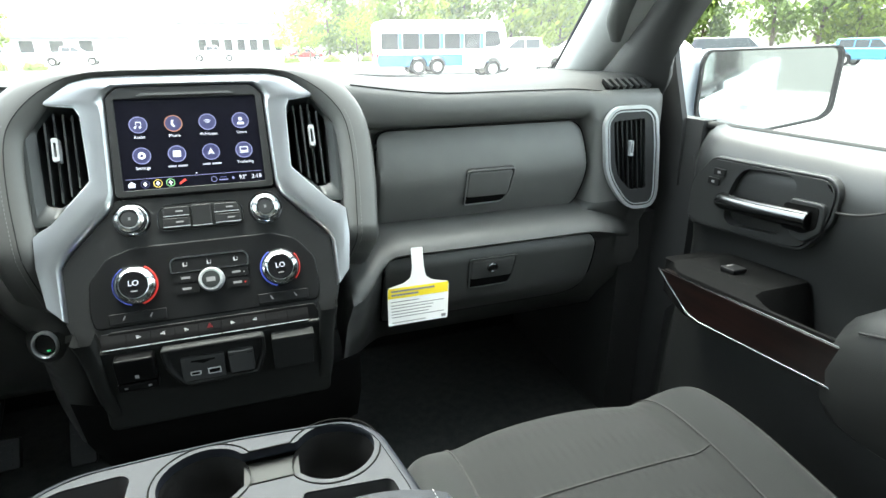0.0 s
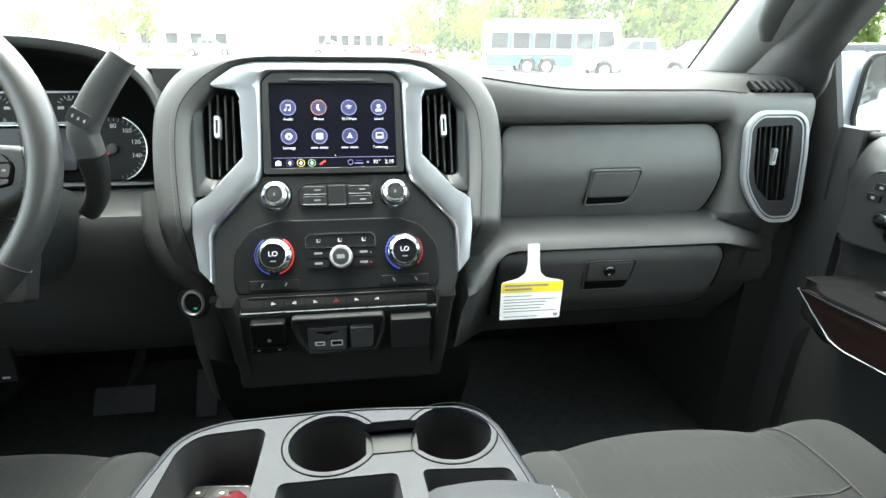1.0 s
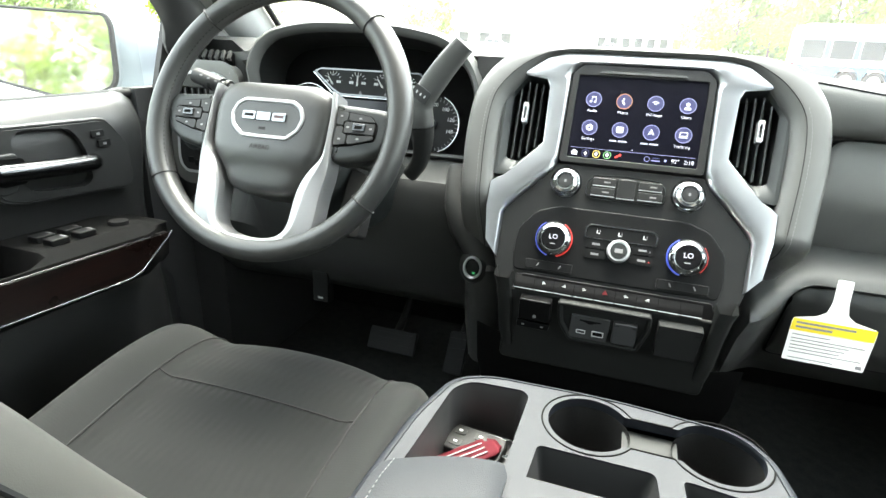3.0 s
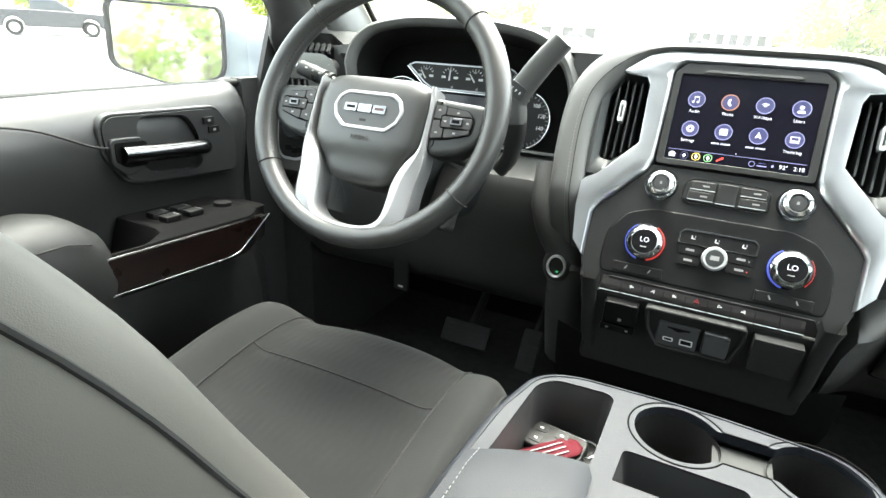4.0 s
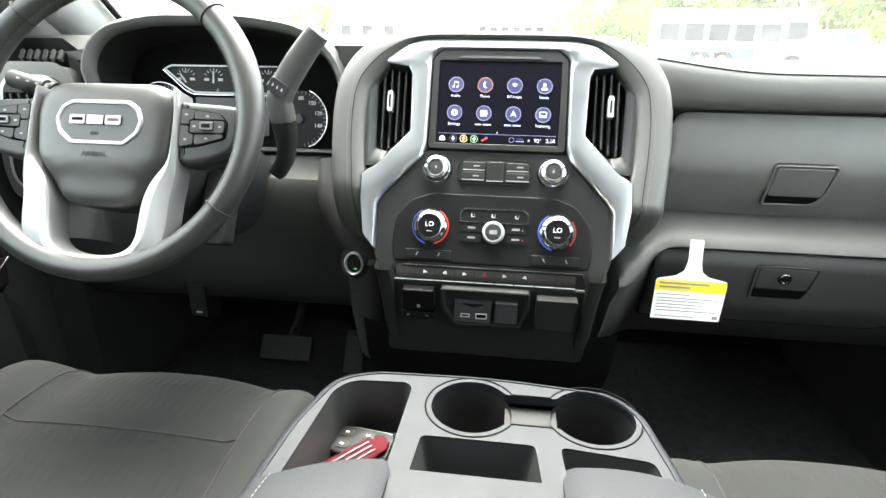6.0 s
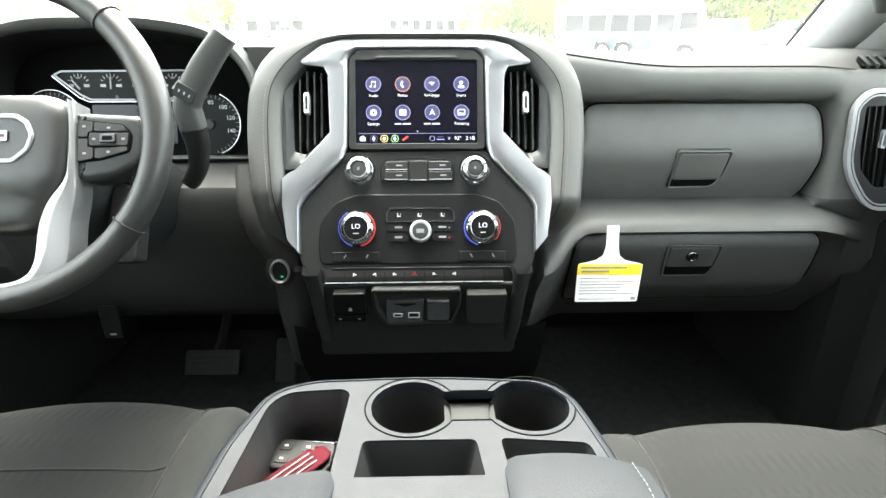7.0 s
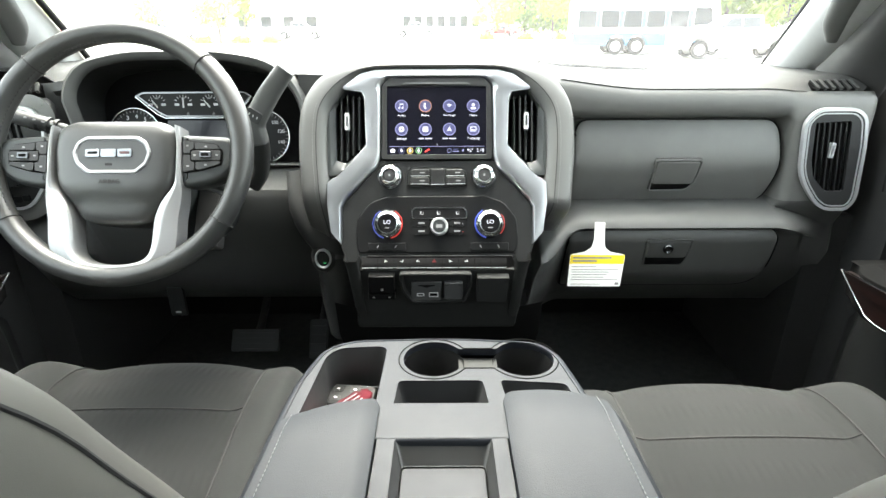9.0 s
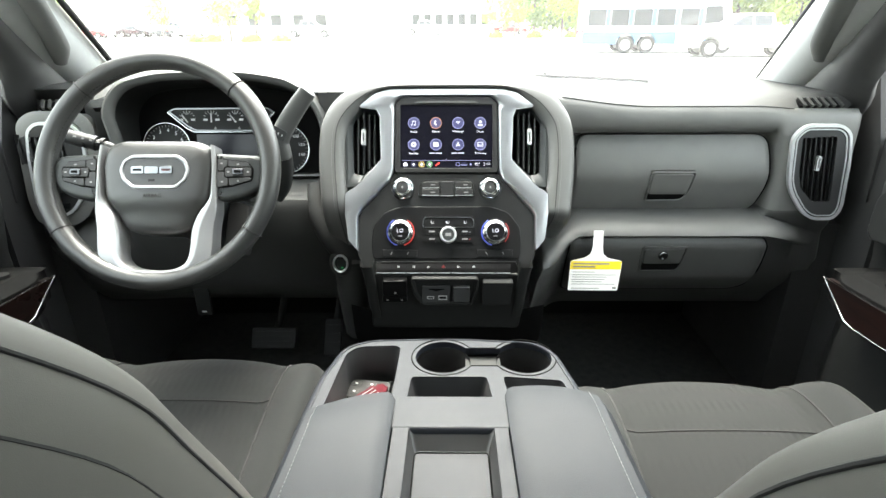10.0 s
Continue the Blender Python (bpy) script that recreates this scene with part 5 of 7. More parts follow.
lever = thing("gear_lever", (-0.30, -0.04, 1.25), "gray column gear lever with buttons on its grip", "gear lever")
spine = spline([(-0.322, -0.050, 1.248), (-0.306, -0.052, 1.272), (-0.300, -0.056, 1.305), (-0.302, -0.060, 1.338), (-0.302, -0.060, 1.362), (-0.275, -0.058, 1.405), (-0.243, -0.052, 1.446)], 5)
width = [0.012 + 0.005 * ease((i - 6) / 8) - 0.002 * ease((i - 24) / 6) for i in range(len(spine))]
bm = bmesh.new()
rows = []
for i, p in enumerate(spine):
    d = (spine[min(i + 1, len(spine) - 1)] - spine[max(i - 1, 0)]).normalized()
    across = d.cross(V((0, 1, 0))).normalized()
    deep = across.cross(d).normalized()
    w = width[i]
    rows.append([p + across * (w * math.copysign(abs(math.cos(a)) ** 0.6, math.cos(a))) + deep * (0.015 * math.copysign(abs(math.sin(a)) ** 0.6, math.sin(a))) for a in [2 * math.pi * j / 20 for j in range(20)]])
loft(bm, rows[13:], closed=True, caps=True)
part("grip", bm, LATCH, lever, bevel=0.002)
bm = bmesh.new()
loft(bm, rows[:14], closed=True, caps=True)
part("arm", bm, DARK, lever, "dark lower arm")
L = plane_at(V((-0.2985, -0.0755, 1.3745)), (1, 0, -0.62), (0.62, 0, 1))
plate("button_plate", rect(-0.0135, -0.010, 0.0135, 0.010, 0.004), -0.002, 0.001, L, KEYCAP, lever, "button plate", bevel=0.0008)
for x in (-0.007, 0.0, 0.007):
    bar("sign", x, 0.0, 0.002, 0.004, shifted(L, 0, 0, 0.0012), MARK, lever)

wheel = thing("steering_wheel", W @ V((0, 0, -0.03)), "gray leather steering wheel with silver lower spokes", "steering wheel")
bm = bmesh.new()
SQUASH = 0.965      # the rim is a little flat at its foot
rim = [W @ V((0.178 * math.cos(a), 0.178 * math.sin(a), -0.004)) for a in [2 * math.pi * j / 72 for j in range(72)]]
rows = []
for j in range(73):
    a = 2 * math.pi * j / 72
    k = 0.0150 + 0.0012 * max(0, math.cos(2 * (a - 0.6)))
    low = SQUASH if math.sin(a) < 0 else 1.0
    rows.append([W @ V(((0.178 + k * math.cos(b)) * math.cos(a), (0.178 + k * math.cos(b)) * math.sin(a) * low, -0.004 + 0.0165 * math.sin(b))) for b in [2 * math.pi * i / 18 for i in range(18)]])
loft(bm, rows, closed=True)
bmesh.ops.remove_doubles(bm, verts=bm.verts, dist=1e-6)
part("rim", bm, LEATHER, wheel)
for deg in (47, 133, 213, 327):
    a = radians(deg)
    loop = [W @ V(((0.178 + 0.0168 * math.cos(b)) * math.cos(a), (0.178 + 0.0168 * math.cos(b)) * math.sin(a) * (SQUASH if a > math.pi else 1.0), -0.004 + 0.0172 * math.sin(b))) for b in [2 * math.pi * i / 18 for i in range(18)]]
    rod("rim_seam", loop, 0.0009, SEAM, wheel, closed=True, n=6)
for lo, hi in ((100, 213), (-33, 47)):
    thread = [W @ V((0.1625 * math.cos(radians(a)), 0.1625 * math.sin(radians(a)), 0.004)) for a in range(lo, hi, 3)]
    stitches("rim_stitching", thread, wheel, 0.003, 0.003, 0.0006, SEAM)
# airbag pad: domed loft of one outline
PAD_LINE = rounded([(-0.081, 0.040), (-0.060, 0.049), (0.060, 0.049), (0.081, 0.040), (0.086, 0.012), (0.0815, -0.040), (0.060, -0.073), (0.050, -0.092), (0.028, -0.099), (-0.028, -0.099), (-0.050, -0.092), (-0.060, -0.073), (-0.0815, -0.040), (-0.086, 0.010)], 0.010, 4)


def hub_height(x, y):
    """The cover is a shallow dome that folds back below its badge."""
    fold = ease((-0.040 - y - 0.10 * max(0.0, abs(x) - 0.035)) / 0.030)
    return 0.0070 - 0.009 * fold * (0.35 + 0.65 * min(1.0, (-0.030 - y) / 0.068 if y < -0.03 else 0)) - 0.003 * ease((y - 0.020) / 0.026)


bm = bmesh.new()
rows = []
for k, d in ((1.0, -0.055), (1.0, -0.016), (0.992, -0.0115), (0.975, -0.0082), (0.945, -0.0056), (0.88, -0.0034), (0.80, -0.0022), (0.68, -0.0014), (0.55, -0.0008), (0.42, -0.0004), (0.28, -0.0002), (0.14, 0.0), (0.01, 0.0)):
    rows.append([W @ V((x * k, (y + 0.03) * k - 0.03, d + (hub_height(x * k, (y + 0.03) * k - 0.03) if d > -0.05 else -0.01))) for x, y in PAD_LINE])
loft(bm, rows, closed=True, caps=True)
hub = part("airbag_cover", bm, LEATHER, wheel, "domed gray airbag cover", sharp=60)
BADGE = rounded([(-0.049, 0.016), (-0.036, 0.0242), (0.036, 0.0242), (0.049, 0.016), (0.0552, 0.001), (0.050, -0.0155), (0.034, -0.0290), (-0.034, -0.0290), (-0.050, -0.0155), (-0.0552, 0.001)], 0.0045, 4)
small = inset(BADGE, 0.0058)
WB = shifted(W, 0, 0, -0.0080)
ring_plate("badge_rim", BADGE, small, 0.000, 0.0165, WB, SPOKE, hub, "satin silver badge rim", bevel=0.0022)
plate("badge_field", small, 0.000, 0.0152, WB, LEATHER, hub)
for x, w, fill in ((-0.0260, 0.0200, GAP), (-0.0040, 0.0215, HANDLE), (0.0185, 0.0200, EMBLEM)):
    plate("badge_mark", rect(x - w / 2, -0.0055, x + w / 2, 0.0060, 0.0022), 0.0145, 0.0172, WB, HANDLE, hub, "bright badge shape", bevel=0.0006)
    plate("badge_fill", rect(x - w / 2 + 0.0035, -0.0012, x + w / 2 - 0.0030, 0.0022, 0.0008), 0.015, 0.0175, WB, fill, hub, "dark badge fill")
bar("badge_note", -0.004, -0.0155, 0.010, 0.0035, shifted(WB, 0, 0, 0.0152), SEAM, hub)
words("airbag_word", "AIRBAG", 0.0085, shifted(W, -0.002, -0.0400, 0.0082), SEAM, hub, "embossed word AIRBAG")
# side spokes with their switch pads
for s in (1, -1):
    arm = [(s * x, y) for x, y in ((0.088, 0.030), (0.100, 0.029), (0.157, 0.026), (0.170, 0.014), (0.171, -0.008), (0.159, -0.029), (0.136, -0.041), (0.101, -0.048), (0.088, -0.040))]
    spoke = part("side_spoke", bmesh.new(), PLASTIC, wheel, "dark side spoke with switches")
    bm = bmesh.new()
    loft(bm, [[W @ V((x, y, d)) for x, y in inset(rounded(arm, 0.008, 5), w)] for w, d in ((0.001, -0.034), (0.0, -0.012), (0.0015, -0.0070), (0.004, -0.0042), (0.008, -0.0032), (0.014, -0.0030))], closed=True, caps=True)
    bmesh.ops.recalc_face_normals(bm, faces=bm.faces)
    for f in bm.faces:
        f.smooth = True
    bm.to_mesh(spoke.data)
    bm.free()
    pad = [(s * x, y) for x, y in ((0.0945, 0.0205), (0.142, 0.0150), (0.1515, 0.004), (0.1495, -0.0150), (0.119, -0.0240), (0.0945, -0.0270))]
    plate("switch_pad", rounded(pad, 0.004), -0.006, -0.0016, W, GAP, spoke)
    for pts in (((0.0958, 0.0190), (0.1110, 0.0172), (0.1110, 0.0070), (0.1060, 0.0060), (0.1060, 0.0010), (0.0958, 0.0010)), ((0.0958, -0.0010), (0.1060, -0.0010), (0.1060, -0.0100), (0.1120, -0.0110), (0.1120, -0.0222), (0.0958, -0.0255)), ((0.1125, 0.0168), (0.1410, 0.0138), (0.1478, 0.0070), (0.1125, 0.0070)), ((0.1138, -0.0112), (0.1475, -0.0100), (0.1480, -0.0140), (0.1190, -0.0225), (0.1138, -0.0218)), ((0.1075, 0.0052), (0.1480, 0.0052), (0.1490, 0.0), (0.1480, -0.0085), (0.1075, -0.0085))):
        plate("switch", rounded([(s * x, y) for x, y in pts], 0.0018, 3), -0.004, 0.0006, W, KEYCAP, spoke, bevel=0.0009)
    for x, y in ((0.102, 0.012), (0.103, -0.017), (0.128, 0.0105), (0.128, -0.0155), (0.1125, -0.0015), (0.1435, -0.0015)):
        bar("sign", s * x, y, 0.0035, 0.0022, shifted(W, 0, 0, 0.0006), MARK_DIM, spoke)
    roller = plate("thumb_roller", rect(s * 0.128 - 0.0085, -0.0062, s * 0.128 + 0.0085, 0.0036, 0.002), 0.0, 0.0032, W, PULL, spoke, "small chrome roller", bevel=0.0014)
    bar("roller_gap", s * 0.128, -0.0013, 0.0100, 0.0040, shifted(W, 0, 0, 0.0032), GAP, roller)
# silver lower spokes: one U-shaped piece
half = [(0.0900, 0.040), (0.0935, 0.010), (0.0945, -0.030), (0.0955, -0.062), (0.0920, -0.090), (0.0900, -0.128), (0.0800, -0.150), (0.060, -0.164), (0.030, -0.1705), (0.0, -0.1715)]
innr = [(0.0840, 0.041), (0.0870, 0.010), (0.0862, -0.028), (0.0830, -0.044), (0.0665, -0.066), (0.0575, -0.088), (0.0550, -0.110), (0.0535, -0.130), (0.0470, -0.1440), (0.0300, -0.1525), (0.0, -0.1550)]


def evenly(half_line, n=24):
    """One side's line, smoothed, mirrored and divided into equal steps."""
    side_line = [V((x, y, 0)) for x, y in half_line]
    full = spline(side_line + [V((-p.x, p.y, 0)) for p in reversed(side_line[:-1])], 8)
    run = [0.0]
    for a, b in zip(full, full[1:]):
        run.append(run[-1] + (b - a).length)
    out, j = [], 0
    for k in range(2 * n + 1):
        want = run[-1] * k / (2 * n)
        while j < len(run) - 2 and run[j + 1] < want:
            j += 1
        out.append(full[j].lerp(full[j + 1], (want - run[j]) / max(run[j + 1] - run[j], 1e-9)))
    return out


outer_line, inner_line = evenly(half, 40), evenly(innr, 40)
bm = bmesh.new()
rows = []
for k, d in ((0.0, -0.028), (0.0, -0.004), (0.04, 0.0010), (0.12, 0.0020), (0.50, 0.0032), (0.58, 0.0040), (0.66, 0.0044), (0.90, 0.0030), (0.97, 0.0005), (1.0, -0.006), (1.0, -0.028)):
    rows.append([W @ (a.lerp(b, k) + V((0, 0, d))) for a, b in zip(outer_line, inner_line)])
loft(bm, rows, caps=False)
part("lower_spoke", bm, SPOKE, wheel, "satin silver lower spoke with a raised ridge", sharp=30)

# ---- pedals ----
def pedal(name, x, y, z, w, h, label):
    p = thing(name, (x, y + 0.1, z), label, "pedal")
    m = leaning((x, y, z), 35)
    pad = plate("pad", rect(-w / 2, -h / 2, w / 2, h / 2, 0.008), -0.012, 0.004, m, DARK, p, bevel=0.003)
    for k in range(4):
        bar("rib", 0, -h / 2 + h * (k + 0.7) / 4.4, w * 0.8, 0.004, shifted(m, 0, 0, 0.004), DARK, pad, high=0.003)
    rod("arm", spline([(x, y + 0.005, z), (x, y + 0.09, z + 0.03), (x + 0.01, y + 0.20, z + 0.16), (x + 0.01, 0.63, z + 0.30)], 5), 0.011, DARK, p)


pedal("brake_pedal", -0.50, 0.30, 0.715, 0.13, 0.062, "black ribbed brake pedal in the dark footwell")
pedal("accelerator_pedal", -0.335, 0.33, 0.70, 0.05, 0.11, "tall black accelerator pedal in the dark footwell")
pull = thing("hood_release", (-0.585, 0.10, 0.903), "small dark release pull with a pale mark under the dash", "release pull")
plate("handle", rect(-0.018, -0.010, 0.018, 0.062, 0.003), -0.006, 0.004, leaning((-0.585, 0.104, 0.9127), 0), DARK, pull, bevel=0.002)
bar("mark", 0, 0, 0.012, 0.004, shifted(leaning((-0.585, 0.104, 0.9127), 0), 0, 0, 0.0042), MARK, pull)

# ---- middle console ----
con = thing("center_console", (0.005, -0.6, FLOOR), "gray center console with cup holders and open bins", "console")
TOP = plane_at((0, 0, 1.09), (1, 0, 0), (0, 1, 0))
deck = rounded([(-0.186, -0.52), (0.196, -0.52), (0.194, -0.44), (0.176, -0.345), (0.150, -0.316), (0.02, -0.304), (-0.12, -0.310), (-0.158, -0.330), (-0.178, -0.41)], [0.002, 0.002, 0.02, 0.03, 0.03, 0.05, 0.03, 0.025, 0.02], 6)
cups = []
for k in range(0, 33):
    a = radians(34 + 292 * k / 32)
    cups.append((0.0 + 0.0415 * math.cos(a), -0.358 + 0.0415 * math.sin(a)))
for k in range(0, 33):
    a = radians(-146 + 292 * k / 32)
    cups.append((0.122 + 0.0415 * math.cos(a), -0.358 + 0.0415 * math.sin(a)))
cups = rounded(cups, [0.003 if k in (0, 32, 33, 65) else 0.0 for k in range(66)], 4)
phone = rounded([(-0.160, -0.51), (-0.070, -0.51), (-0.066, -0.335), (-0.074, -0.327), (-0.132, -0.331), (-0.148, -0.350)], [0.004, 0.004, 0.012, 0.008, 0.02, 0.03], 5)
left_bin = rounded([(-0.050, -0.50), (0.072, -0.50), (0.063, -0.4085), (-0.0445, -0.4085)], 0.007, 4)
right_bin = rounded([(0.094, -0.50), (0.180, -0.50), (0.169, -0.416), (0.086, -0.4075)], 0.008, 4)
bm = bmesh.new()
slab(bm, [(x * 0.95, -0.4 + (y + 0.4) * 0.95) for x, y in deck], [cups, phone, left_bin, right_bin], -0.010, 0.0, TOP)
part("deck", bm, CONSOLE, con, "satin gray console deck", bevel=0.006, segments=3)
bm = bmesh.new()
rows = [[TOP @ V((x * k, -0.4 + (y + 0.4) * k, z)) for x, y in deck] for k, z in ((0.935, -0.002), (0.940, 0.0012), (0.965, 0.0010), (0.982, -0.0015), (0.995, -0.0065), (1.004, -0.014), (1.007, -0.026), (0.99, -0.028))]
loft(bm, rows, closed=True)
part("rim", bm, CONSOLE, con, "rolled satin gray rim", sharp=60)
bm = bmesh.new()
rows = [[TOP @ V((x * k, -0.4 + (y + 0.4) * k, z)) for x, y in deck] for k, z in ((1.0, -0.026), (1.006, -0.03), (1.01, -0.12), (0.97, -0.30), (0.93, -0.46))]
loft(bm, rows, closed=True)
part("side_skin", bm, PLASTIC, con, "dark gray console sides")
for cx in (0.0, 0.122):
    turned("cup_well", [(0.0417, -0.0092), (0.0405, -0.014), (0.036, -0.070), (0.033, -0.078), (0, -0.078)], shifted(TOP, cx, -0.358), CUP, con, "deep black cup well", 40)
bm = bmesh.new()
box(bm, (0.0345, -0.3815, -0.0190), (0.0875, -0.3345, -0.0150), TOP)
part("cup_link", bm, DARK, con, "shallow black saddle between the cup wells")
for name, pts, deep in (("phone_bin", phone, -0.068), ("small_bin", left_bin, -0.055), ("small_bin", right_bin, -0.055)):
    c = V((sum(p[0] for p in pts) / len(pts), sum(p[1] for p in pts) / len(pts)))
    bm = bmesh.new()
    loft(bm, [[TOP @ V((c.x + (x - c.x) * k, c.y + (y - c.y) * k, z)) for x, y in pts] for k, z in ((1.004, -0.001), (0.985, -0.006), (0.93 if pts is phone else 0.80, deep), (0.78, deep - 0.003))], closed=True, caps=False)
    bin_ = part(name, bm, BIN, con, "open bin with sloping walls")
    plate("bin_floor", [(c.x + (x - c.x) * 0.94, c.y + (y - c.y) * 0.94) for x, y in pts], deep - 0.006, deep, TOP, BIN, bin_, "black bin floor")
groove = [(0.0 + 0.0475 * math.cos(radians(30 + 300 * k / 40)), -0.358 + 0.0475 * math.sin(radians(30 + 300 * k / 40))) for k in range(41)]
groove += [(0.122 + 0.0475 * math.cos(radians(-150 + 300 * k / 40)), -0.358 + 0.0475 * math.sin(radians(-150 + 300 * k / 40))) for k in range(41)]
rod("cup_groove", [TOP @ V((x, y, 0.0002)) for x, y in groove], 0.0009, GAP, con, "thin dark groove round the cups", closed=True, n=6)

# folding armrest with a tray between two pads
arm = thing("armrest_lid", (0.01, -0.7, 1.0), "gray armrest lid with a molded tray between two stitched pads", "armrest")
tray_out = [(-0.060, -0.454), (0.082, -0.454), (0.088, -0.95), (-0.066, -0.95)]
tray_in = rounded([(-0.041, -0.512), (0.066, -0.512), (0.068, -0.90), (-0.045, -0.90)], 0.007, 4)
A = plane_at((0, -0.447, 1.092), (1, 0, 0), (0, 1, 0.02))
out = [(x, y + 0.445) for x, y in tray_out]
inn = [(x, y + 0.445) for x, y in tray_in]
flr = [(0.0125 + (x - 0.0125) * 0.86, -0.26 + (y + 0.26) * 0.90) for x, y in inn]
bm = bmesh.new()
slab(bm, rounded(out, [0.004, 0.004, 0.01, 0.01]), [inn], -0.05, 0.0, A, None)
part("tray_frame", bm, CONSOLE, arm, "satin gray tray frame", bevel=0.005, segments=3)
bm = bmesh.new()
loft(bm, [[A @ V((x, y, -0.001)) for x, y in inn], [A @ V((x, y, -0.022)) for x, y in flr]], closed=True)
part("tray_wall", bm, BIN, arm, "darker sloping tray wall")
plate("tray_mat", flr, -0.028, -0.022, A, CONSOLE, arm, "gray tray mat")
rod("tray_groove", [A @ V((x * 0.985, -0.26 + (y + 0.26) * 0.985, -0.0215)) for x, y in flr], 0.0009, GAP, arm, closed=True, n=6)
for s in (1, -1):
    rows = []
    x_in, x_out = (0.085, 0.222) if s > 0 else (-0.063, -0.184)
    for j in range(17):
        t = j / 16
        y = (-0.436 if s > 0 else -0.447) - 0.52 * t
        drop = 0.007 * (1 - ease(t * 18)) - 0.004 * t
        w = 0.0 + 0.012 * ease(t * 1.4)
        row = []
        for i in range(13):
            q = i / 12
            x = x_in + (x_out + math.copysign(w, s) - x_in) * q
            z = 1.099 - drop + 0.002 * math.sin(math.pi * min(1, q * 1.15)) - 0.014 * ease((q - 0.90) / 0.10) - 0.005 * (1 - ease(q * 14))
            fy = y - ((0.022 * q ** 3 - 0.004 * math.sin(math.pi * q)) if s > 0 else 0.042 * q ** 1.6) * (1 - t)
            row.append((x, fy, z))
        row.append((row[-1][0] + s * 0.004, row[-1][1], 1.02))
        row.insert(0, (x_in, row[0][1], 1.04))
        rows.append(row)
    bm = bmesh.new()
    first = [(x, y + 0.001, min(z, 1.088) - 0.04) for x, y, z in rows[0]]
    lip = [(x, y + 0.003, z - 0.006) for x, y, z in rows[0]]
    loft(bm, [first, lip] + rows)
    pad = part("pad", bm, ARMREST, arm, "smooth gray vinyl pad")
    line = [(r[11][0], r[11][1], r[11][2] + 0.0012) for r in rows]
    stitches("stitching", line, pad, 0.0034, 0.0028, 0.0005)

# ---- things left in the phone bin ----
fob = thing("key_fob", (-0.115, -0.365, 1.023), "black key fob with silver trim lying in the bin", "key fob")
Kf = plane_at((-0.116, -0.366, 1.032), (1, -0.15, 0.02), (0.12, 1, 0.18))
plate("case", rect(-0.034, -0.018, 0.034, 0.020, 0.010), -0.009, 0.004, Kf, BUTTON, fob, bevel=0.003)
bar("bright_trim", 0, 0.0185, 0.058, 0.002, shifted(Kf, 0, 0, 0.003), CHROME, fob)
for x, y in ((-0.020, 0.010), (-0.020, -0.006), (0.004, 0.010), (0.018, 0.004)):
    plate("key_button", rect(x - 0.007, y - 0.005, x + 0.007, y + 0.005, 0.003), 0.003, 0.0050, Kf, DARK, fob)
    bar("sign", x, y, 0.004, 0.002, shifted(Kf, 0, 0, 0.0052), MARK, fob)
ringm = plane_at((-0.082, -0.362, 1.036), (1, 0, 0.2), (0, 1, 0.3))
rod("split_ring", [ringm @ V((0.011 * math.cos(a), 0.011 * math.sin(a), 0)) for a in [2 * math.pi * j / 24 for j in range(24)]], 0.0012, CHROME, fob, closed=True, n=6)
strap = thing("key_tag", (-0.11, -0.40, 1.02), "crumpled red fabric key tag resting on the fob", "key tag")
bm = bmesh.new()
rows = []
for j in range(15):
    t = j / 14
    p = V((-0.090, -0.362, 1.0405)).lerp(V((-0.150, -0.416, 1.0290)), t)
    across = V((0.62, -0.66, 0.0)).normalized() * (0.0145 if t > 0.10 else 0.0070 + 0.075 * t)
    rows.append([p + across * s + V((0, 0, 0.0009 * math.sin(4.5 * t + 1.2 * s) + 0.0006 * math.sin(23 * t - 3 * s))) for s in (-1, -0.6, -0.2, 0.2, 0.6, 1)])
loft(bm, rows)
cloth = part("strap", bm, RED_TAG, strap)
cloth.modifiers.new("thick", "SOLIDIFY").thickness = 0.0014
for k in range(3):
    a = V((-0.100, -0.3710, 1.0405)) + V((0.62, -0.66, 0.0)).normalized() * (0.007 * (k - 1))
    rod("line_of_print", [a + V((-0.055, -0.0495, -0.0098)) * q for q in (0.05, 0.4, 0.8)], 0.0008, MARK_DIM, strap, n=5)

# ---- hanging card on the glove box ----
card = thing("hang_tag", (0.325, 0.03, 1.02), "white and yellow notice tag hanging from the glove box", "tag")
N = plane_at((0.3180, 0.002, 1.091), (1, 0.06, -0.035), (0.035, 0.25, 1))
shape = [(-0.057, -0.062), (0.052, -0.062), (0.058, 0.0), (-0.054, 0.0)]
white = plate("card", rounded([(-0.057, -0.064), (0.050, -0.064), (0.057, -0.006), (0.055, 0.0), (0.026, 0.006), (0.016, 0.014), (0.0135, 0.030), (0.0135, 0.064), (-0.0075, 0.064), (-0.0075, 0.030), (-0.012, 0.014), (-0.024, 0.006), (-0.052, 0.0), (-0.054, -0.004)], 0.002, 2), -0.0004, 0.0004, N, PAPER, card, "white card")
plate("yellow_band", [(-0.0545, -0.0185), (0.0545, -0.0185), (0.0565, -0.001), (-0.0525, -0.001)], 0, 0.0008, N, YELLOW, card, "bright yellow band")
for k, (y, w) in enumerate(((-0.0065, 0.078), (-0.0128, 0.048))):
    bar("line_of_print", -0.048 + w / 2, y, w, 0.0032, shifted(N, 0, 0, 0.0008), INK, card)
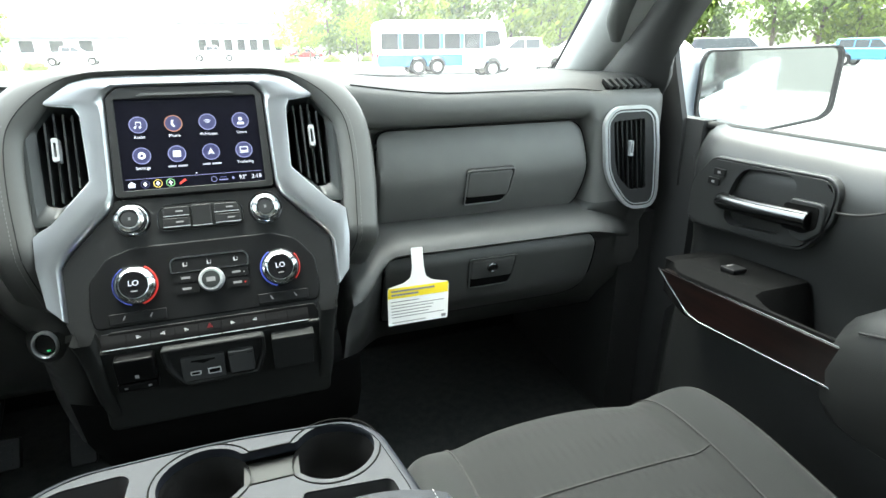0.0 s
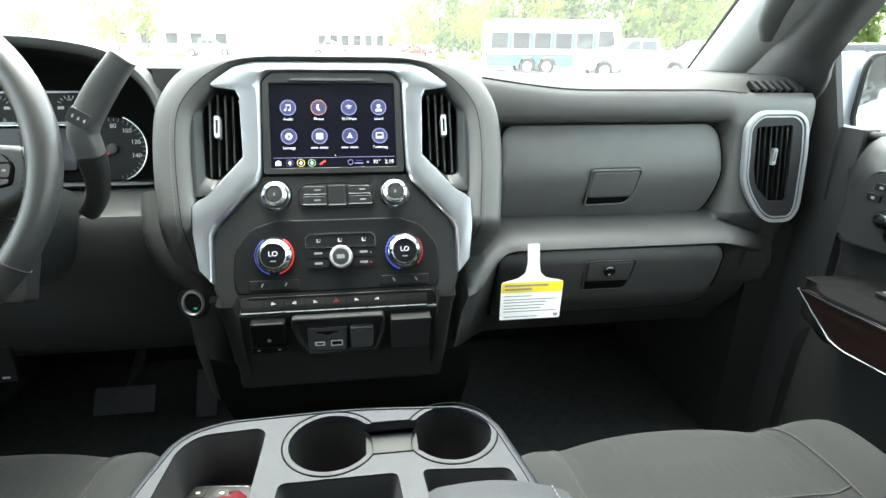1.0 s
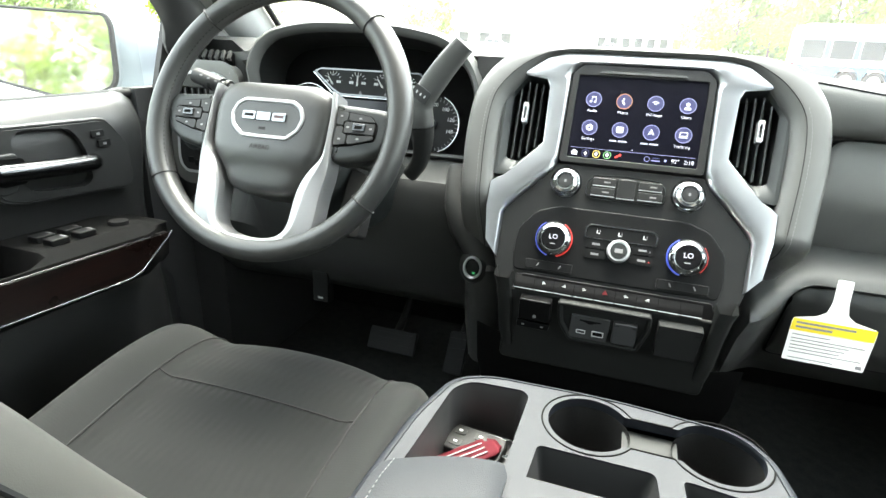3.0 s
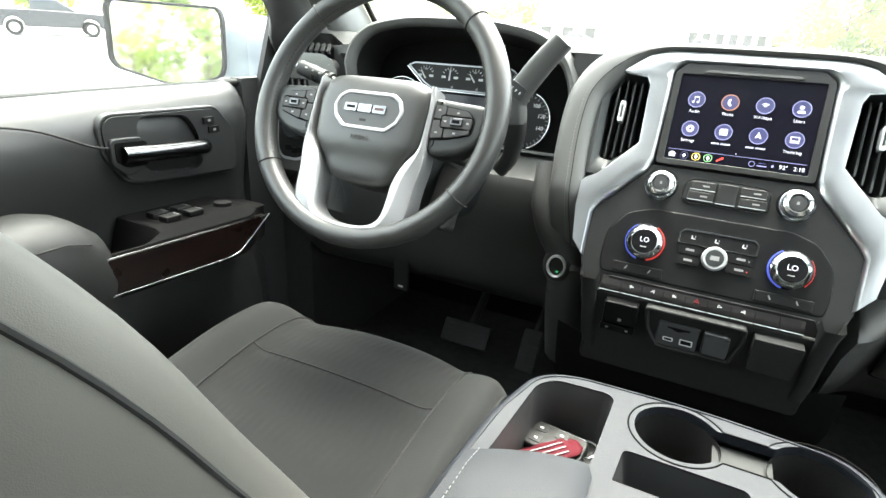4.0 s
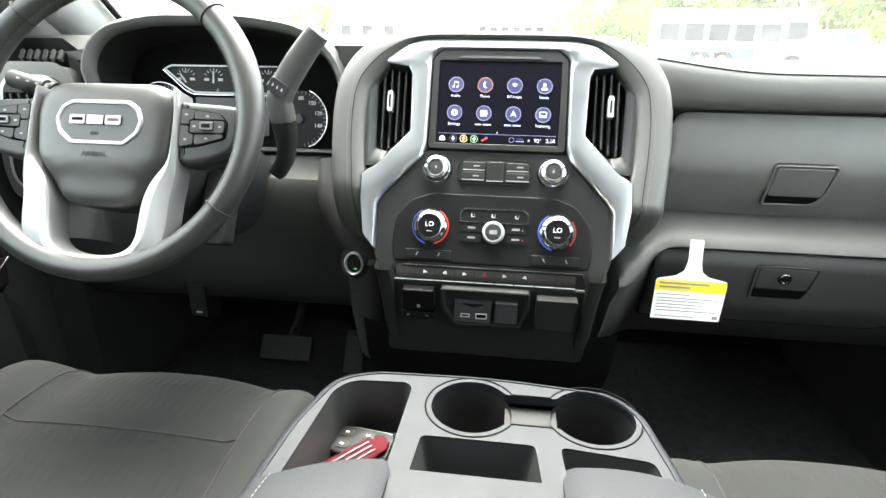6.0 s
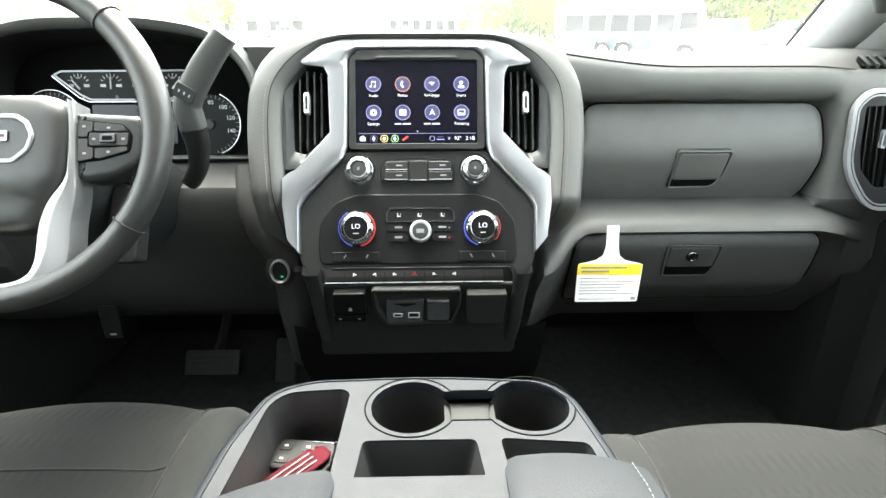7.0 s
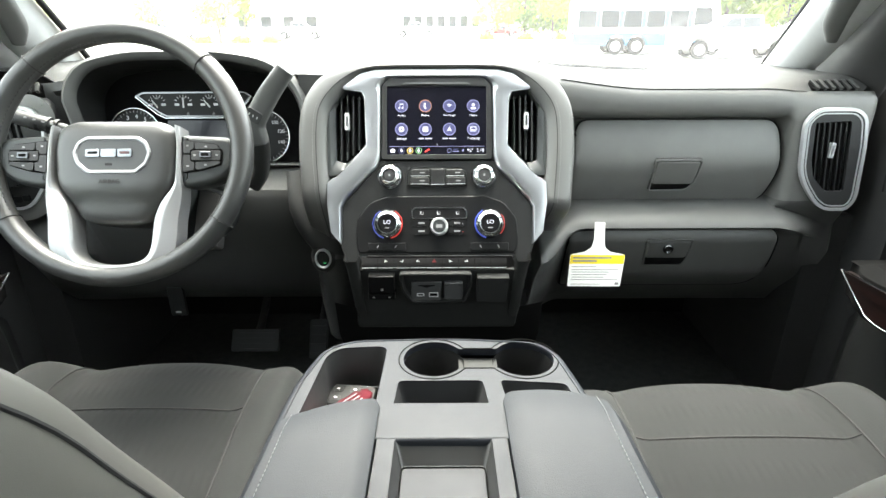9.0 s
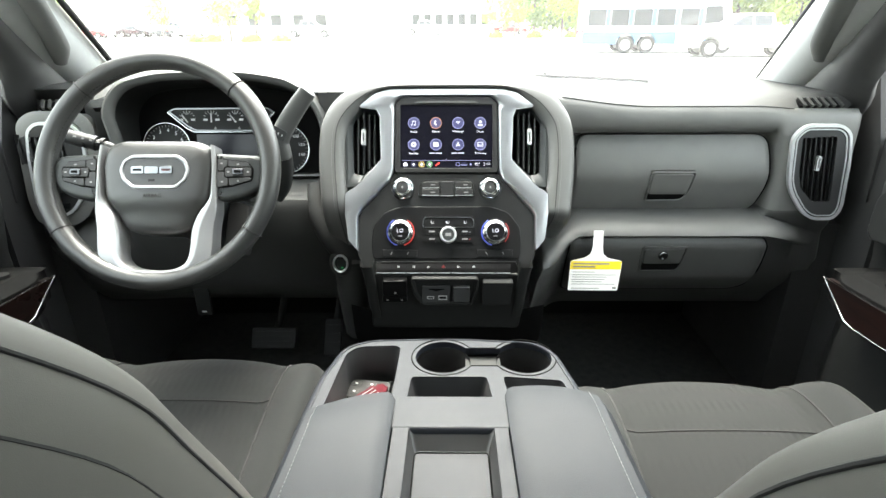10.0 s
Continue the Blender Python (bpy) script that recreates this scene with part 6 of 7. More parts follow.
for k, (y, w) in enumerate(((-0.0245, 0.050), (-0.0305, 0.096), (-0.0352, 0.076), (-0.0405, 0.072), (-0.0455, 0.066), (-0.0505, 0.094), (-0.0595, 0.060))):
    bar("line_of_print", -0.050 + w / 2, y, w, 0.0013, shifted(N, 0, 0, 0.0004), MARK_DIM, card)
bar("line_of_print", 0.043, -0.0585, 0.008, 0.005, shifted(N, 0, 0, 0.0004), INK, card)

# ---- seats ----
def seat(name, cx, dy, label, outer):
    """A front seat: cloth cushion with pale side bolsters, and a reclined back. outer is the door's side."""
    base = thing(name, (cx, -0.45 + dy, FLOOR), label, "car seat", group="front seats")
    line = [(-0.135, 0.76), (-0.118, 0.83), (-0.120, 0.885), (-0.142, 0.928), (-0.180, 0.952), (-0.235, 0.962), (-0.32, 0.961), (-0.43, 0.946), (-0.55, 0.925), (-0.68, 0.915)]
    ys = [V((y, z)) for y, z in line]
    path = spline([V((p.x, p.y, 0)) for p in ys], 5)

    def surf(s, t):
        f = min(max(t, 0), 1) * (len(path) - 1)
        i = min(int(f), len(path) - 2)
        p = path[i].lerp(path[i + 1], f - i)
        q = abs(s)
        side_up = 0.020 * ease((q - 0.52) / 0.28) * ease(t * 3 - 0.4)
        roll = -0.085 * max(0, (q - 0.80) / 0.20) ** 2.2
        if s * outer > 0:
            side_up *= 1.7
        back_off = -0.055 * q ** 2.4 * (1 - ease((t - 0.3) / 0.5))
        wide = 0.252 * s * (1.0 + 0.07 * ease(t * 2.0) * (1 if s * outer > 0 else 0.15))
        crown = 0.008 * (1 - min(1, q / 0.55) ** 2)
        return V((cx + wide, p.x + dy + back_off, p.y + side_up + roll * ease(t * 4 + 0.15) + crown * ease(t * 4)))

    def piece(nm, s0, s1, mat, lab="", n=12):
        bm = bmesh.new()
        loft(bm, [[surf(s0 + (s1 - s0) * i / n, j / 40) for i in range(n + 1)] for j in range(41)])
        return part(nm, bm, mat, base, lab, sharp=60)
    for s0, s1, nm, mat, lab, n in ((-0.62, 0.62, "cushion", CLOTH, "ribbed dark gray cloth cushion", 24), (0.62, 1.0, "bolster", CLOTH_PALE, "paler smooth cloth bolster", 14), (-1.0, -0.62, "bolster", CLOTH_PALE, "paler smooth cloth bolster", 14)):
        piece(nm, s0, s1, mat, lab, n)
    up = V((0, 0, 0.0006))
    for s in (-0.62, 0.62):
        rod("seam", [surf(s, j / 60) + up for j in range(61)], 0.0016, SEAM, base, n=6)
    for s in (-0.90, 0.90):
        rod("piping", [surf(s, 0.20 + 0.80 * j / 60) + up * 3 for j in range(61)], 0.0020, SEAM, base, n=6)
    rod("seam", [surf(-0.62 + 1.24 * i / 30, 0.655 - 0.008 * (i / 15 - 1) ** 2) + up for i in range(31)], 0.0017, SEAM, base, n=6)
    bm = bmesh.new()
    loft(bm, [[(cx + sx * 0.24, y + dy, z) for sx in (-1, 1)] for y, z in ((-0.66, 0.72), (-0.17, 0.72), (-0.17, 0.80), (-0.30, 0.86), (-0.66, 0.86))], closed=False)
    part("base", bm, DARK, base, "black seat base")
    for sx in (-1, 1):
        bm = bmesh.new()
        prism(bm, rounded([(-0.66, 0.66), (-0.20, 0.66), (-0.165, 0.74), (-0.20, 0.86), (-0.66, 0.88)], 0.03), 0.0, 0.012, plane_at((cx + sx * 0.235 - 0.006, dy, 0), (0, 1, 0), (0, 0, 1)))
        part("side_shield", bm, PLASTIC, base, "dark plastic side shield")
        bm = bmesh.new()
        box(bm, (cx + sx * 0.19 - 0.025, -0.64 + dy, FLOOR), (cx + sx * 0.19 + 0.025, -0.20 + dy, 0.67))
        part("rail", bm, DARK, base, "black seat rail")
    # the back
    bx = V((1, 0, 0))
    lean_line = spline([V((-0.555, 0.93, 0)), V((-0.60, 1.02, 0)), V((-0.655, 1.13, 0)), V((-0.715, 1.24, 0)), V((-0.775, 1.35, 0)), V((-0.850, 1.45, 0)), V((-0.900, 1.51, 0))], 6)
    ring = [(-0.215, -0.125), (-0.245, -0.110), (-0.2580, -0.060), (-0.2585, -0.012), (-0.243, 0.016), (-0.205, 0.018), (-0.165, -0.004), (-0.120, -0.030), (0, -0.036), (0.120, -0.030), (0.165, -0.004), (0.205, 0.018), (0.243, 0.016), (0.2585, -0.012), (0.2580, -0.060), (0.245, -0.110), (0.215, -0.125)]
    smooth = spline([V((x, d, 0)) for x, d in ring], 3)
    bm = bmesh.new()
    rows, tracks = [], {-1: [], 1: [], -2: [], 2: []}
    for j, p in enumerate(lean_line):
        a = lean_line[max(j - 1, 0)]
        b = lean_line[min(j + 1, len(lean_line) - 1)]
        d = (b - a).normalized()
        nrm = V((0, d.y, -d.x))
        t = j / (len(lean_line) - 1)
        k = 1.0 - 0.34 * ease((t - 0.58) / 0.42)
        at = lambda x, dd: V((cx + x * k, p.x + dy, p.y)) + nrm * dd
        rows.append([at(q.x, q.y) for q in smooth] + [at(0.0, -0.13)])
        for s in (-1, 1):
            tracks[s].append(at(s * 0.2572, -0.0060))
            tracks[2 * s].append(at(s * 0.2580, -0.048))
    loft(bm, rows, closed=True, caps=True)
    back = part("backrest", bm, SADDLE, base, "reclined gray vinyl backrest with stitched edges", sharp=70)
    for s in (-1, 1):
        rod("edge_seam", tracks[s], 0.0017, SEAM, back, n=6)
        stitches("stitching", [q + V((0, -0.004, -0.004)) for q in tracks[s]], back, 0.004, 0.003, 0.0007, SEAT_SEAM)
        rod("side_seam", tracks[2 * s], 0.0017, SEAM, back, n=6)
        stitches("stitching", [q + V((0, -0.004, -0.004)) for q in tracks[2 * s]], back, 0.004, 0.003, 0.0007, SEAT_SEAM)
    return base


seat("driver_seat", -0.452, 0.0, "gray cloth driver seat with pale bolsters beside the console", -1)
seat("passenger_seat", 0.442, -0.068, "gray cloth passenger seat with pale bolsters beside the console", 1)

# ---- doors and outside mirrors ----
def door(sgn):
    label = "closed dark vinyl front door with wood trim and chrome handle"
    base = thing("front_door", flip(sgn, [(0.86, -0.5, FLOOR)])[0], label, "car door", group="front doors")
    fp = lambda pts: flip(sgn, pts)
    # panel: sections along the door
    prof = [(0.925, 1.296), (0.905, 1.326), (0.885, 1.333), (0.866, 1.328), (0.848, 1.314), (0.835, 1.293), (0.829, 1.265), (0.832, 1.22), (0.842, 1.17), (0.850, 1.12), (0.850, 1.06), (0.838, 1.0), (0.825, 0.92), (0.820, 0.80), (0.820, 0.62), (0.90, 0.60)]
    bm = bmesh.new()
    rows = []
    for i in range(33):
        y = 0.05 - 1.07 * i / 32
        k = 6 * ease((y + 0.055) / 0.09)
        rows.append(fp([(x + 0.012 * k - 0.012 * ease((-y - 0.30) / 0.15) * (1 if 1.16 < z < 1.34 else 0), y, z) for x, z in prof]))
    loft(bm, rows)
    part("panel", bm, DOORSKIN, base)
    bm = bmesh.new()
    box(bm, (min(side(sgn, 0.93), side(sgn, 0.985)), -1.03, 0.55), (max(side(sgn, 0.93), side(sgn, 0.985)), 0.35, 1.295))
    part("outer_skin", bm, SILVER_PAINT, base, "silver painted outer skin")
    rod("belt_seal", fp([(0.914, y, 1.326) for y in (0.15, -0.2, -0.6, -1.02)]), 0.008, RUBBER, base, "black window seal")
    rod("panel_seam", spline(fp([(0.8265, -0.308, 1.252), (0.815, -0.36, 1.262), (0.8155, -0.45, 1.30), (0.8185, -0.56, 1.312), (0.82, -0.75, 1.316)]), 5), 0.0018, SEAM, base)
    # handle bowl
    M = plane_at(fp([(0.826, 0, 0)])[0], (0, -sgn, 0), (0, 0, 1))
    f = lambda pts: [(-sgn * y, z) for y, z in pts]
    oy, oz = (0.0, 0.0) if sgn > 0 else (-0.030, 0.008)
    fb = lambda pts: [(-sgn * (y + oy), z + oz) for y, z in pts]
    out = rounded(fb([(-0.095, 1.288), (-0.298, 1.294), (-0.312, 1.280), (-0.310, 1.238), (-0.280, 1.192), (-0.256, 1.186), (-0.066, 1.170), (-0.056, 1.180), (-0.058, 1.242)]), 0.010, 4)
    inn = rounded(fb([(-0.162, 1.284), (-0.240, 1.290), (-0.254, 1.280), (-0.256, 1.215), (-0.236, 1.196), (-0.150, 1.186), (-0.134, 1.195), (-0.137, 1.240), (-0.148, 1.268)]), 0.010, 4)
    bm = bmesh.new()
    slab(bm, out, [inn], -0.012, 0.006, M, [-0.04])
    bowl = part("handle_bowl", bm, DOORSKIN, base, "dark molded handle bowl", bevel=0.003)
    ring_plate("bowl_rim", rounded([(x * 1.0 + (x - out[0][0]) * 0.0, z) for x, z in rounded(fb([(-0.092, 1.293), (-0.301, 1.299), (-0.318, 1.282), (-0.316, 1.236), (-0.283, 1.187), (-0.257, 1.181), (-0.064, 1.165), (-0.051, 1.178), (-0.053, 1.245)]), 0.011, 4)], 0.0), out, -0.01, 0.004, M, DOORSKIN, base, bevel=0.002)
    plate("bowl_floor", inn, -0.042, -0.036, M, DOORSKIN, bowl, "dark hollow behind the handle")
    bar_line = [M @ V((-sgn * (y + oy), z + oz, h)) for y, z, h in ((-0.128, 1.2240, 0.004), (-0.140, 1.2250, 0.014), (-0.20, 1.2290, 0.018), (-0.250, 1.2330, 0.018), (-0.292, 1.2360, 0.016))]
    rod("pull_handle", spline(bar_line, 5), 0.0138, PULL, bowl, "dark chrome pull handle", n=20)
    plate("handle_mount", rounded(fb([(-0.252, 1.260), (-0.306, 1.262), (-0.308, 1.222), (-0.285, 1.200), (-0.262, 1.204)]), 0.008), 0.0, 0.012, M, DOORSKIN, bowl, bevel=0.005)
    plate("handle_socket", rounded(fb([(-0.246, 1.252), (-0.300, 1.256), (-0.301, 1.226), (-0.284, 1.214), (-0.248, 1.214)]), 0.006), 0.0, 0.0135, M, GAP, bowl)
    for y, z in ((-0.114, 1.269), (-0.104, 1.2515)):
        plate("lock_button", rounded(fb([(y + 0.012, z + 0.006), (y - 0.012, z + 0.006), (y - 0.012, z - 0.006), (y + 0.012, z - 0.006)]), 0.002), 0.004, 0.0095, M, BUTTON, bowl, bevel=0.001)
        bar("sign", -sgn * (y + oy), z + oz, 0.006, 0.004, shifted(M, 0, 0, 0.0095), MARK_DIM, bowl)
    # armrest ledge with switches and the wood strip on its face
    bm = bmesh.new()
    rows = []
    for i in range(38):
        t = i / 37
        y = -0.088 - 0.37 * t
        z1, z0 = 1.112 + 0.020 * t, 1.050 + 0.020 * t - 0.03 * (1 - t) ** 3 * 0
        lo = z0 - 0.018
        front = 0.03 * (1 - ease(t * 5))
        deep = 0.075 * ease((-y - (0.285 if sgn > 0 else 0.325)) / 0.035)
        pod = 0.010 * (1 - ease((-y - (0.285 if sgn > 0 else 0.325)) / 0.035)) * ease((-y - 0.10) / 0.05)
        rows.append(fp([(0.845, y, z1 + 0.004 + pod - deep), (0.752 + front * 0.3, y, z1 + 0.004 + pod - deep), (0.740 + front * 0.3, y, z1 + 0.003 + pod * 0.4 - deep * 0.1), (0.7255 + front, y, z1), (0.7235 + front, y, (z1 + z0) / 2), (0.728 + front, y, z0), (0.745 + front, y, lo), (0.845, y, lo - 0.05 + 0.04 * (1 - ease(t * 4)))]))
    loft(bm, rows, closed=True, caps=True)
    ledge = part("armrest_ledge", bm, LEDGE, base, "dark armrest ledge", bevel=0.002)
    F = plane_at(fp([(0.722, 0, 0)])[0], (0, -sgn, 0), (0, 0, 1))
    strip = rounded(f([(-0.116, 1.108), (-0.440, 1.126), (-0.440, 1.072), (-0.215, 1.056), (-0.192, 1.060)]), [0.004, 0.003, 0.003, 0.02, 0.012], 4)
    plate("wood_strip", strip, -0.012, 0.003, F, WOOD, base, "glossy dark brown wood strip", bevel=0.002)
    edge = [F @ V((-sgn * y, z, 0.003)) for y, z in ((-0.440, 1.0705), (-0.33, 1.0625), (-0.215, 1.0545), (-0.190, 1.058), (-0.150, 1.084), (-0.113, 1.109))]
    rod("chrome_glint_line", edge, 0.0014, HANDLE, base, "thin chrome edging", n=8)
    # this upper rod is a modeled glint on the wood's rounded top edge
    rod("chrome_glint_line", [F @ V((-sgn * y, z, 0.002)) for y, z in ((-0.113, 1.1095), (-0.28, 1.1187), (-0.440, 1.1275))], 0.0008, PULL, base, n=8)
    E_ = plane_at(fp([(0.775, -0.2, 1.1325)])[0], (1, 0, 0), (0, 1, -0.05))
    if sgn > 0:
        plate("window_switch", rect(-0.014, -0.028, 0.014, 0.0, 0.004), 0, 0.008, E_, BUTTON, ledge, "window switch", bevel=0.002)
        bar("switch_lip", 0, -0.006, 0.012, 0.0025, shifted(E_, 0, 0, 0.008), MARK_DIM, ledge)
    else:
        for k in range(4):
            plate("window_switch", rect(-0.030 + 0.03 * (k % 2), 0.0 - 0.045 * (k // 2) - 0.06, -0.008 + 0.03 * (k % 2), 0.03 - 0.045 * (k // 2) - 0.06, 0.004), 0, 0.010, E_, BUTTON, ledge, "window switch", bevel=0.002)
            bar("switch_lip", -0.019 + 0.03 * (k % 2), 0.026 - 0.045 * (k // 2) - 0.06, 0.012, 0.0022, shifted(E_, 0, 0, 0.010), MARK_DIM, ledge)
        turned("mirror_switch", [(0.016, 0), (0.015, 0.006), (0, 0.007)], shifted(E_, 0.0, 0.03), BUTTON, ledge, n=24)
    # padded elbow rest
    bm = bmesh.new()
    rows = []
    for i in range(16):
        t = i / 15
        y = -0.418 - 0.50 * t
        k = ease(t * 7 + 0.22)
        z1 = 1.150 + 0.045 * k
        x0 = 0.722 - 0.016 * k
        rows.append(fp([(0.85, y, z1 - 0.012), (0.80, y, z1), (0.755, y, z1), (x0 + 0.02, y, z1 - 0.010), (x0 + 0.004, y, z1 - 0.032), (x0, y, z1 - 0.07), (x0 + 0.006, y, 1.05 - 0.02 * k), (x0 + 0.03, y, 1.012), (0.85, y, 0.99)]))
    loft(bm, rows, closed=True, caps=True)
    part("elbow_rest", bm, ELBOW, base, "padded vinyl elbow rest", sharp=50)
    rod("elbow_seam", [V(r[4]) + V((-sgn * 0.001, 0, 0.006)) for r in rows[1:]], 0.0016, SEAM, base)
    # glass, and the quarter trim in front of it
    bm = bmesh.new()
    loft(bm, [fp([(0.912, 0.06, 1.31), (0.865, 0.01, 1.50)]), fp([(0.912, -0.1, 1.31), (0.80, -0.15, 1.68)]), fp([(0.912, -0.38, 1.31), (0.755, -0.36, 1.78)]), fp([(0.912, -1.03, 1.31), (0.755, -1.03, 1.78)])])
    pane = part("side_glass", bm, PANE, base, "clear closed side window")
    pane.visible_shadow = False
    return base


for sgn in (1, -1):
    door(sgn)


def outside_mirror(sgn, inner, outer_end, tilt):
    """A door mirror: painted shell, dark rim and a real mirror, from its inner to its outer edge."""
    a, b = V((*inner, 0)), V((*outer_end, 0))
    w = (b - a).length
    x = (b - a).normalized() if sgn > 0 else (a - b).normalized()
    o = a if sgn > 0 else b
    M = plane_at((o.x, o.y, 0), x, (0, 0, 1))
    M = M @ Matrix.Translation((0, 1.38, 0)) @ Matrix.Rotation(radians(-tilt), 4, "X") @ Matrix.Translation((0, -1.38, 0))
    base = thing("door_mirror", M @ V((w / 2, 1.30, -0.06)), "silver outside mirror with black rim beside the door window", "mirror", group="outside mirrors")
    flipx = (lambda u: u) if sgn > 0 else (lambda u: w - u)
    pts = [(flipx(u * w), z) for u, z in ((0.03, 1.455), (0.97, 1.462), (1.0, 1.445), (1.0, 1.335), (0.94, 1.318), (0.42, 1.284), (0.32, 1.286), (0.03, 1.312), (0.0, 1.335), (0.0, 1.435))]
    if sgn < 0:
        pts = [(u, z + 0.012) for u, z in pts]
    c = V((w / 2, 1.375))
    line = rounded(pts, 0.012, 4)
    grow = lambda k: [(c.x + (u - c.x) * k, c.y + (z - c.y) * k) for u, z in line]
    plate("mirror_glass", line, -0.006, 0.0, M, MIRROR, base, "mirror glass")
    ring_plate("rim", grow(1.06), line, -0.02, 0.008, M, RUBBER, base, "black rim", bevel=0.003)
    bm = bmesh.new()
    loft(bm, [[M @ V((u, z, d)) for u, z in grow(k)] for k, d in ((1.062, -0.004), (1.07, -0.03), (1.02, -0.075), (0.8, -0.115), (0.45, -0.135), (0.05, -0.14))], closed=True, caps=True)
    part("shell", bm, SILVER_PAINT, base, "silver painted shell")
    # the painted neck that joins the shell to the door
    bm = bmesh.new()
    rows = []
    for k in range(7):
        t = k / 6
        near, far = M @ V((flipx(0.0), 1.38, -0.012)), M @ V((flipx(0.0), 1.38, -0.10))
        foot_near, foot_far = flip(sgn, [(0.955, 0.19, 0), (0.955, 0.33, 0)])
        p, q = near.lerp(foot_near, t), far.lerp(foot_far, t)
        top, low = 1.462 - 0.02 * t ** 2, 1.300 + 0.02 * t
        ring_ = [(0.0, low + 0.02), (0.0, top - 0.03), (0.10, top - 0.010), (0.30, top), (0.70, top), (0.9, top - 0.010), (1.0, top - 0.03), (1.0, low + 0.02), (0.8, low), (0.2, low)]
        rows.append([V((p.x + (q.x - p.x) * u, p.y + (q.y - p.y) * u, z)) for u, z in ring_])
    loft(bm, rows, closed=True, caps=True)
    part("neck", bm, SILVER_PAINT, base, "silver painted mirror neck", sharp=60)


outside_mirror(1, (1.030, 0.180), (1.273, 0.062), 0)
outside_mirror(-1, (-1.075, 0.110), (-1.330, 0.018), 4.5)

# ---- the truck's own bonnet, wipers ----
own = thing("truck_hood", (0, 1.4, 0.6), "silver painted hood of the truck ahead of the windshield", "car hood")
bm = bmesh.new()
loft(bm, [[(MID + 0.88 * s, 0.72 + 1.5 * t, 1.30 - 0.03 * t + (0.035 if abs(s) < 0.7 else 0.02) * (1 - s * s) - 0.10 * max(0, abs(s) - 0.85) - 0.10 * max(0, t - 0.85) * 4) for s in [k / 10 - 1 for k in range(21)]] for t in [j / 10 for j in range(11)]])
skin = part("panel", bm, SILVER_PAINT, own)
skin.modifiers.new("thick", "SOLIDIFY").thickness = -0.03
bm = bmesh.new()
loft(bm, [[(MID + s * 0.92, y, z) for s in (-1, -0.5, 0, 0.5, 1)] for y, z in ((0.66, 1.36), (0.70, 1.33), (0.74, 1.31))])
part("cowl", bm, PLASTIC, own, "black cowl panel")
bm = bmesh.new()
box(bm, (-0.90, 0.72, 0.55), (0.865, 2.2, 1.19))
part("body", bm, SILVER_PAINT, own, bevel=0.05)
for x0, x1 in ((-0.42, 0.10), (0.0, 0.62)):
    w = thing("wiper", (x0, 0.74, 1.33), "black windshield wiper at rest above the cowl", "wiper", group="wipers")
    rod("blade", spline([(x0, 0.70, 1.395), ((x0 + x1) / 2, 0.72, 1.402), (x1, 0.70, 1.388)], 8), 0.006, RUBBER, w)
    rod("arm", [(x0 + 0.22, 0.75, 1.37), ((x0 + x1) / 2, 0.725, 1.41)], 0.007, DARK, w)

# the rest of the truck's sides, seen in its own mirrors
for sgn in (1, -1):
    tail = thing("parked_truck", flip(sgn, [(0.95, -2.2, 0.55)])[0], "silver painted rear door and bed side of the truck", "truck side", group="truck sides")
    a, b = sorted((side(sgn, 0.93), side(sgn, 0.985)))
    bm = bmesh.new()
    box(bm, (a, -2.10, 0.55), (b, -1.04, 1.33))
    part("rear_door", bm, SILVER_PAINT, tail, "silver rear door skin", bevel=0.01)
    bm = bmesh.new()
    box(bm, (a, -4.0, 0.55), (b, -2.11, 1.36))
    part("bed_side", bm, SILVER_PAINT, tail, "silver bed side", bevel=0.02)
    bm = bmesh.new()
    box(bm, (a + 0.005, -1.36, 1.20), (b + 0.02 * max(sgn, 0) + 0.03, -1.24, 1.235)) if sgn > 0 else box(bm, (a - 0.03, -1.36, 1.20), (b - 0.005, -1.24, 1.235))
    part("door_handle", bm, CHROME, tail, "chrome door handle", bevel=0.01)
    bm = bmesh.new()
    loft(bm, [flip(sgn, [(0.915, y, 1.33), (0.90, y, 1.40), (0.77, y, 1.76)]) for y in (-1.04, -1.95)])
    pane = part("rear_glass", bm, PRIVACY, tail, "dark tinted rear door window")

# ---- outside: lot, trees, vehicles, buildings ----
ASPHALT = material("pale_asphalt", (0.17, 0.17, 0.165), rough=0.9, vary=0.2, scale=3, bump=0.3, bump_scale=60)
KERB = material("kerb_concrete", (0.42, 0.41, 0.39), rough=0.85, vary=0.15, scale=5)
GRASS = material("grass_green", (0.07, 0.11, 0.025), rough=0.9, vary=0.35, scale=4)
BARK = material("bark", (0.13, 0.10, 0.08), rough=0.9, vary=0.3, scale=20)
WHITE_PAINT = material("white_paint", (0.78, 0.78, 0.77), rough=0.3, vary=0.04, coat=0.6)
BLUE_PAINT = material("blue_paint", (0.035, 0.20, 0.40), rough=0.3, vary=0.05, coat=0.6)
RED_PAINT = material("red_paint", (0.42, 0.03, 0.03), rough=0.3, vary=0.05, coat=0.6)
BLACK_PAINT = material("black_paint", (0.02, 0.022, 0.028), rough=0.25, vary=0.05, coat=0.6)
NAVY_PAINT = material("navy_paint", (0.06, 0.09, 0.18), rough=0.28, vary=0.05, coat=0.6)
TINTED = material("tinted_glass", (0.02, 0.025, 0.028), rough=0.08, vary=0.05)
WALL_PAINT = material("white_wall_panel", (0.75, 0.74, 0.71), rough=0.7, vary=0.05, scale=1)
ROOF_GRAY = material("gray_fascia_board", (0.14, 0.14, 0.145), rough=0.6, vary=0.1, scale=2)
